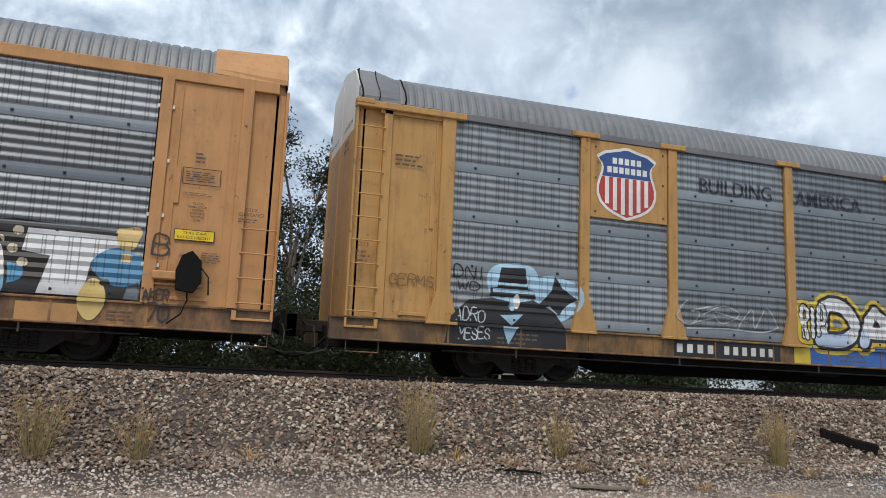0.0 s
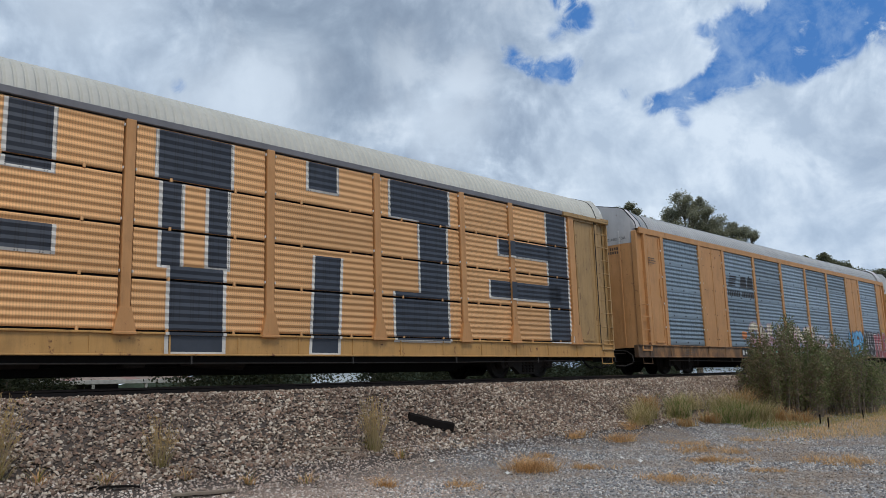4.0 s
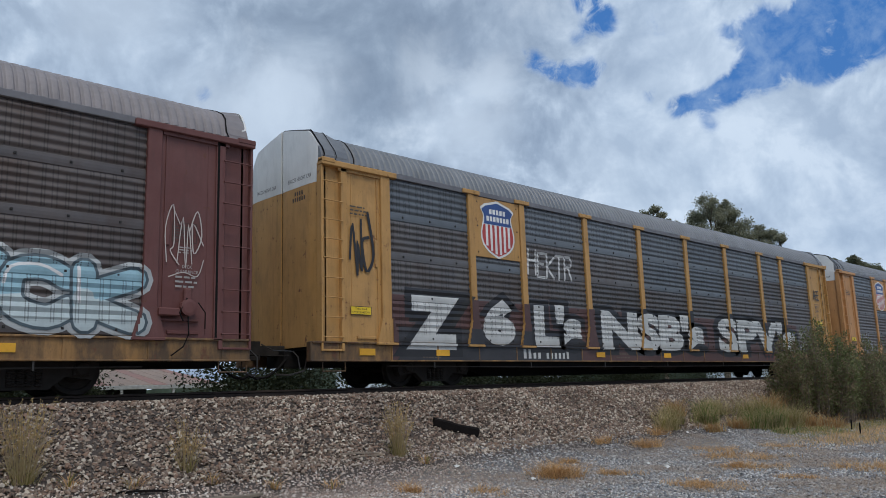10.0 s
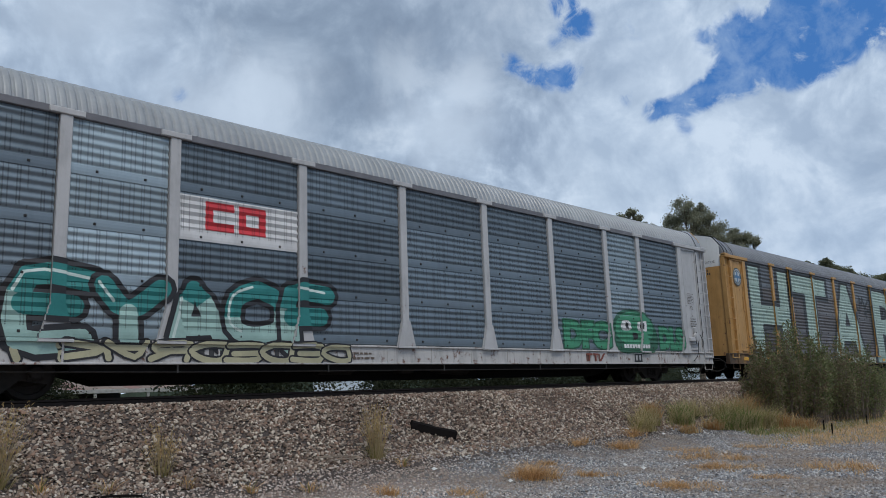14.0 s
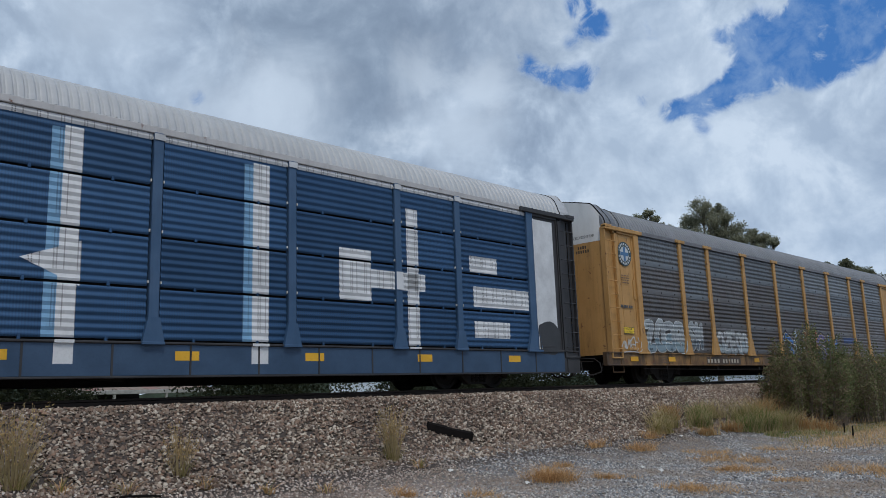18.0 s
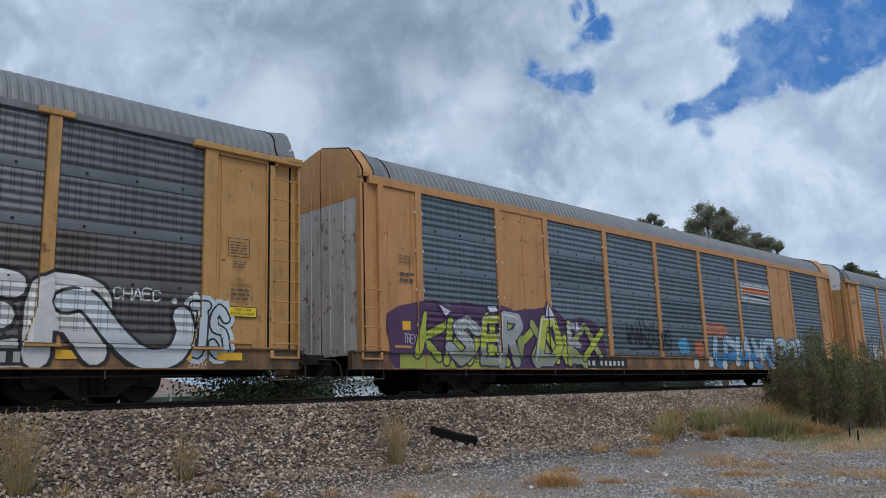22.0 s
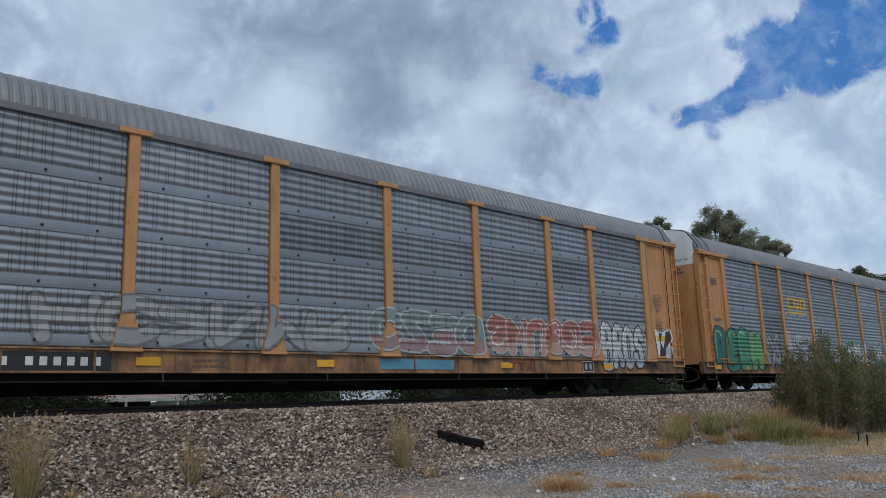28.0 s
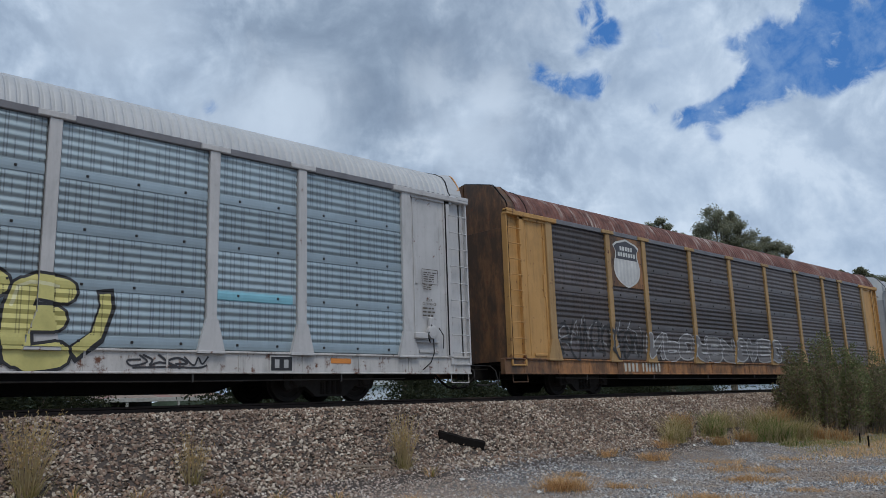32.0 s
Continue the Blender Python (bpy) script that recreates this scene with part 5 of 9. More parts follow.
def angular(i, x0, x1, z0, z1, fills, rim, n, seed=0, label="", edge=0.035):
    """Sharp interlocking forms past reading, in several colours."""
    rng = random.Random(seed * 19 + i * 5 + n)
    word = "".join(rng.choice("AEKMNRSVWXZH") for _ in range(n))
    return piece(i, word, x0, x1, z0, z1, list(fills), rim, 0.32, edge, None, None, None, seed, label, True, True, 0.4, 1.6)


def lines(i, x0, x1, z0, z1, rows, colour=(0.06, 0.05, 0.04), name="stencil", seed=1):
    """Small stencilled writing that cannot be read, as bars."""
    rng = random.Random(seed + int(x0 * 10))
    polys = []
    h = (z1 - z0) / rows
    for r in range(rows):
        x = x0
        zb = z1 - (r + 0.8) * h
        end = x1 - rng.uniform(0, 0.25) * (x1 - x0)
        while x < end - 0.03:
            w = min(rng.uniform(0.05, 0.16), end - x)
            polys.append(([(x, zb), (x + w, zb), (x + w, zb + h * 0.42), (x, zb + h * 0.42)], 0.001, tuple(0.7 * c + 0.04 for c in colour)))
            x += w + 0.03
    ob = drape(i, name, polys)
    ob["kind"] = "stuff"
    return ob


def number_plate(i, x0, x1, z0, z1, back=(0.014, 0.014, 0.016), ink=(0.62, 0.62, 0.60), split=0.42, n=(4, 6)):
    """The car's painted number, its characters as plain bars."""
    polys = []
    if back:
        polys.append(([(x0, z0), (x1, z0), (x1, z1), (x0, z1)], 0.0006, back))
    d = (z1 - z0) * (0.26 if back else 0.05)
    for a, b, m in ((x0 + 0.06, x0 + (x1 - x0) * split - 0.05, n[0]), (x0 + (x1 - x0) * split + 0.1, x1 - 0.08, n[1])):
        w = (b - a) / m
        for k in range(m):
            polys.append(([(a + k * w, z0 + d), (a + (k + 0.55) * w, z0 + d), (a + (k + 0.55) * w, z1 - d), (a + k * w, z1 - d)], 0.0012, ink))
    ob = drape(i, "number_plate", polys, "plain bars in place of the car number")
    ob["kind"] = "stuff"
    return ob


def shield(i, x0, x1, z0, z1, blue=(0.03, 0.075, 0.24), red=(0.42, 0.045, 0.04), white=(0.72, 0.72, 0.70)):
    """Railway shield: white rim, blue top, red and white stripes, with bars for its lettering."""
    half = [(0.0, 0.0), (0.03, 0.10), (0.08, 0.24), (0.14, 0.35), (0.22, 0.44), (0.33, 0.49), (0.44, 0.49), (0.55, 0.455), (0.64, 0.42), (0.71, 0.41), (0.77, 0.43), (0.82, 0.475), (0.85, 0.495), (0.88, 0.45), (0.925, 0.37), (0.945, 0.27), (0.97, 0.15), (1.0, 0.03)]
    cx, cz, w, h = (x0 + x1) / 2, (z0 + z1) / 2, x1 - x0, z1 - z0

    def wide(q):
        return float(np.interp(q, [a for a, _ in half], [c for _, c in half]))

    def band(k, lo, hi, layer, colour):
        """Strips of the shield, shrunk by k, between two heights."""
        qs = [lo] + [a for a, _ in half if lo < a < hi] + [hi]
        out = []
        for a, c in zip(qs, qs[1:]):
            za, zc = cz + (a - 0.5) * h * k, cz + (c - 0.5) * h * k
            wa, wc = wide(a) * w * k + 0.001, wide(c) * w * k + 0.001
            out.append(([(cx - wa, za), (cx + wa, za), (cx + wc, zc), (cx - wc, zc)], layer, colour))
        return out
    polys = band(1.0, 0.0, 1.0, 0.0008, white) + band(0.92, 0.585, 1.0, 0.0014, blue) + band(0.92, 0.0, 0.58, 0.0014, red)
    for k in range(6):
        a = (-0.42 + 0.84 * (2 * k + 1) / 13) * w
        c = a + 0.84 * w / 13
        m = max(abs(a), abs(c)) / (0.92 * w)
        lo = float(np.interp(m, [q for _, q in half[:6]], [q for q, _ in half[:6]])) + 0.01
        zl, zt = cz + (lo - 0.5) * h * 0.92, cz + 0.08 * h * 0.92
        polys.append(([(cx + a, zl), (cx + c, zl), (cx + c, zt), (cx + a, zt)], 0.002, white))
    for q, hw, n in ((0.76, 0.25, 5), (0.635, 0.34, 7)):
        for k in range(n):
            a = cx + hw * w * (2 * k / n - 1 + 0.06)
            c = a + 1.45 * hw * w / n
            polys.append(([(a, z0 + q * h), (c, z0 + q * h), (c, z0 + (q + 0.085) * h), (a, z0 + (q + 0.085) * h)], 0.002, white))
    return drape(i, "emblem", polys, "painted blue, red and white railway shield")


def stripe_logo(i, x0, x1, z0, z1, ink=(0.02, 0.02, 0.022)):
    """Slanted speed lines with two heavy block forms, over a line of bars."""
    w, h = x1 - x0, z1 - z0
    polys = []
    for k in range(5):
        zb = z0 + h * (0.46 + 0.105 * k)
        a = x0 + 0.02 * w + 0.02 * w * k
        polys.append(([(a, zb), (x0 + w * (0.26 + 0.02 * k), zb), (x0 + w * (0.30 + 0.02 * k), zb + 0.07 * h), (a + 0.02 * w, zb + 0.07 * h)], 0.001, ink))
    for a, b in ((0.48, 0.72), (0.75, 0.98)):
        polys.append(([(x0 + a * w, z0 + 0.46 * h), (x0 + b * w, z0 + 0.46 * h), (x0 + b * w, z0 + 0.98 * h), (x0 + (a + 0.05) * w, z0 + 0.98 * h)], 0.001, ink))
    for k in range(15):
        if k != 7:
            a = x0 + w * k / 15
            polys.append(([(a, z0), (a + 0.045 * w, z0), (a + 0.045 * w, z0 + 0.26 * h), (a, z0 + 0.26 * h)], 0.001, ink))
    return drape(i, "emblem", polys, "dark railway emblem of slanted bars")


def disc_logo(i, cx, cz, r, ring, inner, light, faded=False):
    def circle(rr, n=28):
        return [(cx + rr * math.cos(2 * math.pi * k / n), cz + rr * math.sin(2 * math.pi * k / n)) for k in range(n)]
    polys = [(circle(r), 0.0008, ring), (circle(r * 0.62), 0.0014, light)]
    if not faded:
        t = r * 0.15
        polys.append(([(cx - t, cz - r * 0.59), (cx + t, cz - r * 0.59), (cx + t, cz + r * 0.59), (cx - t, cz + r * 0.59)], 0.002, inner))
        polys.append(([(cx - r * 0.59, cz - t), (cx + r * 0.59, cz - t), (cx + r * 0.59, cz + t), (cx - r * 0.59, cz + t)], 0.0024, inner))
        for k in range(20):
            if k in (0, 10):
                continue
            a = 2 * math.pi * k / 20
            q = []
            for da, rr in ((-0.09, 0.72), (0.09, 0.72), (0.09, 0.9), (-0.09, 0.9)):
                q.append((cx + r * rr * math.cos(a + da), cz + r * rr * math.sin(a + da)))
            polys.append((q, 0.002, light))
    else:
        rng = random.Random(3)
        polys.append((blob(cx + 0.02, cz - 0.02, r * 0.9, r * 0.7, rng, 0.2), 0.002, inner))
    return drape(i, "emblem", polys, "round painted railway emblem with a cross")


def yellow_tag(i, x, z, w=0.34, h=0.2, colour=(0.78, 0.54, 0.02), text=True):
    polys = [([(x, z), (x + w, z), (x + w, z + h), (x, z + h)], 0.0008, (0.02, 0.02, 0.02)),
             ([(x + 0.012, z + 0.012), (x + w - 0.012, z + 0.012), (x + w - 0.012, z + h - 0.012), (x + 0.012, z + h - 0.012)], 0.0014, colour)]
    if text:
        polys.append(word_polys("THIS CAR", x + 0.2 * w, x + 0.8 * w, z + 0.58 * h, z + 0.82 * h, (0.03, 0.02, 0.01), 0.002, 0.0, 0.0))
        polys.append(word_polys("EXCESS HEIGHT", x + 0.08 * w, x + 0.92 * w, z + 0.18 * h, z + 0.42 * h, (0.03, 0.02, 0.01), 0.002, 0.0, 0.0))
    return drape(i, "warning_plate", polys, "small yellow height warning plate")


def panel_box(i, x0, x1, z0, z1):
    """Stencilled table in a frame."""
    ink = (0.05, 0.03, 0.02)
    t = 0.012
    polys = [([(x0, z0), (x1, z0), (x1, z0 + t), (x0, z0 + t)], 0.001, ink), ([(x0, z1 - t), (x1, z1 - t), (x1, z1), (x0, z1)], 0.001, ink),
             ([(x0, z0 + t), (x0 + t, z0 + t), (x0 + t, z1 - t), (x0, z1 - t)], 0.001, ink), ([(x1 - t, z0 + t), (x1, z0 + t), (x1, z1 - t), (x1 - t, z1 - t)], 0.001, ink)]
    drape(i, "stencil_frame", polys)
    lines(i, x0 + 0.05, x1 - 0.04, z0 + 0.05, z1 - 0.05, 5, ink)


def end_writing(i):
    """Small writing on the doors at the leading end."""
    for k, (near, far) in enumerate(((1.05, 0.25), (-0.25, -1.12))):
        polys, faces, a, b, c, d = glyph("EXCESS HEIGHT CAR", 0.0)
        v = [(0.0, near + (far - near) * (x - a) / (b - a), 4.42 + 0.085 * (y - c) / (d - c)) for x, y in polys]
        me = mesh_of("stencil", v, faces, (INK,))
        child("stencil", me, CARS[i][1], (0.249, 0, 0))["kind"] = "stuff"
    s = Shape()
    for r, (z, n, y) in enumerate(((4.10, 4, -0.50), (3.97, 6, -0.42))):
        for q in range(n):
            s.add([(0.2485, y - 0.085 * q, z), (0.2485, y - 0.085 * q - 0.05, z), (0.2485, y - 0.085 * q - 0.05, z + 0.09), (0.2485, y - 0.085 * q, z + 0.09)], [(0, 1, 2, 3)])
    child("number_plate", s.mesh("number_plate", INK), CARS[i][1])["kind"] = "stuff"


for i in range(len(SPECS)):
    if SPECS[i].get("hood", "white") == "white" or i in (9, 19):
        end_writing(i)


# ---------------------------------------------------------------- what is painted on each car
BK, WH, OFF = (0.015, 0.015, 0.018), (0.68, 0.68, 0.68), (0.50, 0.51, 0.50)
LB = (0.30, 0.50, 0.66)
GREEN, DKGREEN, LIME = (0.05, 0.26, 0.14), (0.02, 0.11, 0.06), (0.42, 0.47, 0.05)
PINK, ORANGE, PURPLE = (0.50, 0.28, 0.32), (0.62, 0.20, 0.05), (0.075, 0.03, 0.085)
CREAM = (0.52, 0.46, 0.34)

# orange car in front of the gap
drape(0, "graffiti", [([(21.0, 0.95), (25.0, 0.95), (25.12, 1.5), (25.0, 2.0), (23.4, 2.08), (22.3, 1.95), (21.0, 2.06)], 0.0005, BK)])
throwup(0, 20.9, 23.3, 0.6, 2.0, WH, BK, 2, (0.2, 0.4, 0.55), seed=1)
drape(0, "graffiti", [([(23.52, 1.60), (23.58, 1.95), (24.94, 1.93), (24.88, 1.50), (24.50, 1.52), (24.42, 0.97), (23.78, 0.97), (23.92, 1.55)], 0.003, (0.62, 0.64, 0.67))], "huge sprayed capital in silver on black")
drape(0, "graffiti", [(blob(25.0, 1.92, 0.36, 0.36, random.Random(2), 0.12), 0.0036, (0.62, 0.46, 0.20)), (blob(24.92, 1.45, 0.78, 0.55, random.Random(3), 0.10), 0.003, (0.05, 0.22, 0.40)), (blob(24.56, 0.93, 0.36, 0.62, random.Random(4), 0.08), 0.0036, (0.62, 0.46, 0.17)),
    (blob(25.0, 1.60, 0.16, 0.13, random.Random(6)), 0.0042, (0.62, 0.46, 0.20)), (blob(24.72, 1.2, 0.14, 0.1, random.Random(7)), 0.0042, BK), (blob(23.4, 1.25, 0.34, 0.3, random.Random(8)), 0.004, (0.05, 0.25, 0.45))])
block(0, 23.53, 24.39, 0.55, 0.84, (0.45, 0.24, 0.09), layer=0.003)
for word, x0, x1, z0 in (("SPECIAL NO. OF", 23.72, 24.2, 0.77), ("BRAKE BEAM REQUIRED", 23.58, 24.34, 0.69), ("28 INCH WHLS", 23.72, 24.2, 0.60)):
    letters(0, word, x0, x1, z0, z0 + 0.055, (0.09, 0.03, 0.02), None, 0.0, name="stencil_letters")
lines(0, 24.8, 25.2, 0.62, 0.80, 3, (0.10, 0.04, 0.02))
for cx, cz in ((23.45, 1.9), (23.4, 1.62), (23.55, 1.42), (23.3, 1.05), (23.2, 1.75)):
    drape(0, "graffiti", [(blob(cx, cz, 0.16, 0.14, random.Random(5), 0.05, 12, 2), 0.005, CREAM)])
tag(0, "B", 25.36, 25.66, 1.71, 2.05, (0.05, 0.035, 0.03), 0.035, 1)
tag(0, "TAKER", 25.20, 25.68, 0.98, 1.15, (0.05, 0.035, 0.03), 0.03, 2)
tag(0, "70", 25.36, 25.72, 0.66, 0.95, (0.05, 0.035, 0.03), 0.035, 3)
SEPIA = (0.06, 0.03, 0.02)
lines(0, 25.88, 26.05, 3.24, 3.44, 3, SEPIA)
panel_box(0, 25.70, 26.30, 2.88, 3.16)
lines(0, 25.74, 26.21, 2.70, 2.76, 2, (0.16, 0.08, 0.04))
for k, word in enumerate(("CLOSE", "AND LOCK", "DOORS", "BEFORE", "MOVING", "CAR")):
    w = 0.036 * len(word)
    letters(0, word, 25.985 - w / 2, 25.985 + w / 2, 2.555 - 0.055 * k, 2.592 - 0.055 * k, SEPIA, None, 0.0, name="stencil_letters")
yellow_tag(0, 25.66, 1.96, 0.62, 0.18)
lines(0, 26.10, 26.42, 1.62, 1.80, 5, (0.16, 0.08, 0.04))
letters(0, "DECK", 26.74, 26.93, 2.52, 2.58, SEPIA, None, 0.0, name="stencil_letters")
letters(0, "CLEARANCE", 26.62, 27.04, 2.44, 2.50, SEPIA, None, 0.0, name="stencil_letters")
lines(0, 26.62, 26.94, 2.33, 2.41, 2, SEPIA)

# yellow car with the shield and the sprayed bear with a hat
shield(1, 4.93, 6.26, 3.09, 4.54)
letters(1, "BUILDING", 7.26, 9.01, 3.84, 4.16, (0.03, 0.035, 0.05), None, 0.02, name="slogan", label="dark painted slogan")
letters(1, "AMERICA", 9.59, 11.35, 3.84, 4.16, (0.03, 0.035, 0.05), None, 0.02, name="slogan", label="dark painted slogan")
rr = random.Random(2)
polys = [(blob(3.28, 1.70, 1.0, 0.78, rr, 0.05, 24, 2.4), 0.0004, (0.36, 0.55, 0.70)), (blob(4.16, 1.50, 0.98, 0.86, rr, 0.08, 24, 2.0), 0.0005, (0.36, 0.55, 0.70)),
         ([(2.02, 0.56), (4.36, 0.56), (4.34, 0.95), (4.1, 1.25), (3.7, 1.42), (3.3, 1.36), (2.9, 1.42), (2.45, 1.36), (2.1, 1.05)], 0.001, BK),
         ([(2.84, 1.45), (3.74, 1.45), (3.70, 1.60), (3.58, 1.62), (3.52, 2.0), (3.05, 1.98), (2.98, 1.62), (2.86, 1.60)], 0.0014, BK),
         ([(2.9, 1.53), (3.7, 1.53), (3.7, 1.60), (2.9, 1.60)], 0.002, LB), ([(3.0, 1.66), (3.56, 1.66), (3.56, 1.71), (3.0, 1.71)], 0.002, LB),
         (blob(3.27, 1.30, 0.12, 0.2, rr, 0.02, 10, 2), 0.0024, LB), (blob(3.36, 1.38, 0.13, 0.28, rr, 0.02, 10, 2), 0.0026, WH),
         ([(3.05, 1.12), (3.5, 1.16), (3.28, 0.94)], 0.0026, LB), ([(3.1, 0.92), (3.4, 0.92), (3.22, 0.6)], 0.0026, LB),
         ([(3.7, 1.25), (4.05, 1.62), (4.12, 1.9), (4.28, 1.68), (4.58, 1.50), (4.34, 1.36), (4.2, 1.18), (4.02, 1.34)], 0.0014, BK)]
drape(1, "graffiti", polys, "black bear with a hat in light blue outlines")
tag(1, "ADRO", 2.2, 2.78, 0.98, 1.22, (0.5, 0.56, 0.6), 0.022, 2)
tag(1, "MESES", 2.28, 2.88, 0.67, 0.88, (0.5, 0.56, 0.6), 0.022, 5)
tag(1, "DNI", 2.15, 2.8, 1.75, 1.98, BK, 0.024, 6)
tag(1, "WD", 2.23, 2.7, 1.53, 1.68, BK, 0.024, 7)
tag(1, "GERMS", 0.98, 1.8, 1.52, 1.72, (0.2, 0.1, 0.03), 0.02, 7)
number_plate(1, 6.64, 9.11, 0.56, 0.90)
block(1, 9.85, 15.75, 0.545, 0.93, (0.03, 0.12, 0.40))
block(1, 9.45, 9.85, 0.545, 0.93, (0.62, 0.46, 0.05))
block(1, 15.3, 15.95, 0.545, 1.05, (0.62, 0.46, 0.05))
piece(1, "DAVER", 10.1, 15.3, 0.93, 1.92, (0.66, 0.67, 0.69), BK, 0.36, 0.07, (0.45, 0.55, 0.72), None, (0.62, 0.46, 0.05), 2, "white letters with black rim and yellow glow over a blue base", False, False, 0.22)
piece(1, "RIP", 9.62, 10.28, 1.05, 1.78, (0.66, 0.67, 0.69), BK, 0.34, 0.03, None, None, (0.62, 0.46, 0.05), 3)
tag(1, "HEKNO", 18.2, 19.6, 1.15, 1.75, (0.46, 0.48, 0.48), 0.022, 2)
tag(1, "SKRAME", 18.5, 20.6, 1.05, 1.55, (0.46, 0.48, 0.48), 0.020, 5)
tag(1, "OOK", 18.3, 19.9, 1.0, 1.5, (0.40, 0.42, 0.42), 0.018, 8)
scrawl(1, 6.7, 9.0, 1.2, 1.75, (0.42, 0.44, 0.45), 3, 0.03, 9)
number_plate(1, 18.85, 19.95, 0.60, 0.84, n=(1, 2))
panel_box(1, 25.75, 26.25, 2.68, 3.08)
scrawl(1, 25.9, 26.4, 1.15, 1.75, (0.08, 0.05, 0.02), 3, 0.03, 4)
letters(1, "DECK", 0.40, 0.60, 2.12, 2.20, (0.2, 0.06, 0.03), None, 0.0, name="stencil_letters")
lines(1, 0.36, 0.62, 1.85, 2.08, 3, (0.2, 0.06, 0.03))

# brown car with huge blue letters: dark halo, bare grey sheets between their tops
SOOT, BARE, FLAME = (0.022, 0.024, 0.030), (0.115, 0.113, 0.112), (0.62, 0.19, 0.04)
BLUE2 = (0.27, 0.43, 0.62)
block(2, 2.1, 25.2, 0.95, 4.60, SOOT)
polys = []
for pts in ([(2.1, 4.6), (3.2, 4.6), (2.47, 3.92), (2.1, 3.0)], [(6.4, 4.55), (6.95, 4.6), (8.09, 4.59), (7.52, 2.95), (7.17, 3.66)], [(10.05, 4.6), (11.16, 4.6), (11.12, 3.41)], [(13.23, 4.6), (14.21, 4.6), (13.71, 3.79)], [(16.13, 4.6), (17.35, 4.6), (16.88, 3.41)]):
    polys.append((pts, 0.0008, BARE))
# first letter: round, open to the trailing side
polys.append(([(2.29, 1.12), (2.18, 2.01), (2.2, 2.75), (2.34, 3.33), (2.67, 3.96), (3.0, 4.25), (3.29, 4.43), (3.9, 4.58), (5.5, 4.58), (5.87, 4.5), (6.36, 4.11), (6.65, 3.58), (6.66, 2.68), (5.49, 2.61), (5.42, 2.97), (5.22, 3.25), (4.9, 3.37), (4.6, 3.36), (4.26, 3.13), (4.14, 2.8), (4.09, 2.4), (4.1, 1.91), (4.28, 1.48), (4.64, 1.25), (5.13, 1.33), (5.44, 1.71), (5.5, 2.13), (6.52, 2.17), (6.88, 0.95), (2.3, 0.95)], 0.003, BLUE2))
polys.append(([(4.91, 3.12), (5.28, 3.12), (5.28, 2.2), (4.89, 2.13)], 0.0008, BARE))
polys.append((bent([(4.85, 2.0), (5.05, 2.18), (5.26, 2.06), (5.28, 1.7), (5.1, 1.48), (4.86, 1.58)]), 0.0012, (0.58, 0.2, 0.05)))
# two capitals with triangular counters and feet that reach over the sill
for tl, tr, br, bl, hole, foot, flame in (((8.33, 4.43), (9.95, 4.46), (11.5, 0.95), (6.88, 0.95), [(9.14, 3.35), (8.75, 2.12), (9.42, 2.14)], [(8.38, 1.19), (9.72, 1.31), (9.74, 0.545), (8.23, 0.545)], (9.04, 9.54)),
        ((17.51, 4.44), (18.99, 4.5), (20.5, 0.95), (15.75, 0.95), [(18.17, 3.29), (17.81, 2.19), (18.54, 2.13)], [(17.47, 1.2), (18.93, 1.32), (19.0, 0.545), (17.25, 0.545)], (18.16, 18.9))):
    polys += [([tl, tr, br, bl], 0.003, BLUE2), (hole, 0.004, SOOT), (foot, 0.0045, SOOT), ([(flame[0], 0.56), (flame[1], 0.56), (flame[1], 0.86), (flame[0], 0.86)], 0.0055, FLAME)]
polys.append(([(11.34, 4.5), (13.01, 4.52), (13.08, 2.63), (14.37, 4.45), (15.93, 4.5), (15.92, 2.31), (15.37, 0.95), (11.45, 0.95)], 0.0034, BLUE2))
polys.append(([(13.15, 1.02), (14.43, 2.6), (14.4, 1.02)], 0.0042, SOOT))
polys.append(([(14.0, 1.12), (14.25, 1.12), (14.24, 1.45)], 0.0048, FLAME))
# the last letter with its dark halo, two tear-shaped counters and a small flame
polys.append(([(23.3, 2.4), (25.2, 2.4), (25.2, 4.6), (23.3, 4.6)], 0.0008, (0.105, 0.10, 0.10)))
polys.append(([(19.5, 4.58), (20.7, 4.58), (20.7, 4.13), (20.36, 3.41), (20.03, 4.23)], 0.0008, (0.12, 0.12, 0.12)))
polys.append((bent([(20.3, 3.19), (20.42, 3.81), (20.87, 4.38), (21.86, 4.6), (22.9, 4.6), (24.06, 4.57), (24.6, 4.14), (24.88, 3.56), (24.88, 2.48), (25.22, 1.91), (25.22, 0.97), (22.0, 0.97), (20.3, 2.0)]), 0.0015, SOOT))
polys.append(([(20.52, 3.19), (20.62, 3.71), (20.97, 4.24), (21.3, 4.42), (21.87, 4.55), (22.67, 4.59), (23.39, 4.5), (23.7, 4.33), (23.89, 4.1), (24.11, 3.68), (24.12, 2.94), (22.9, 2.85), (22.91, 2.64), (23.58, 2.5), (24.43, 2.14), (24.75, 1.92), (24.97, 1.65), (25.08, 1.28), (24.88, 0.97), (20.3, 0.97), (20.3, 1.8), (20.5, 2.2)], 0.003, BLUE2))
polys.append((bent([(22.01, 3.29), (22.15, 3.44), (22.55, 3.51), (22.82, 3.37), (22.92, 2.87), (22.64, 2.89), (22.27, 2.98), (22.02, 3.12)]), 0.0036, SOOT))
polys.append((bent([(22.12, 1.92), (22.51, 1.88), (22.96, 1.71), (23.16, 1.48), (23.05, 1.23), (22.68, 1.15), (22.24, 1.3), (22.1, 1.55)]), 0.0036, SOOT))
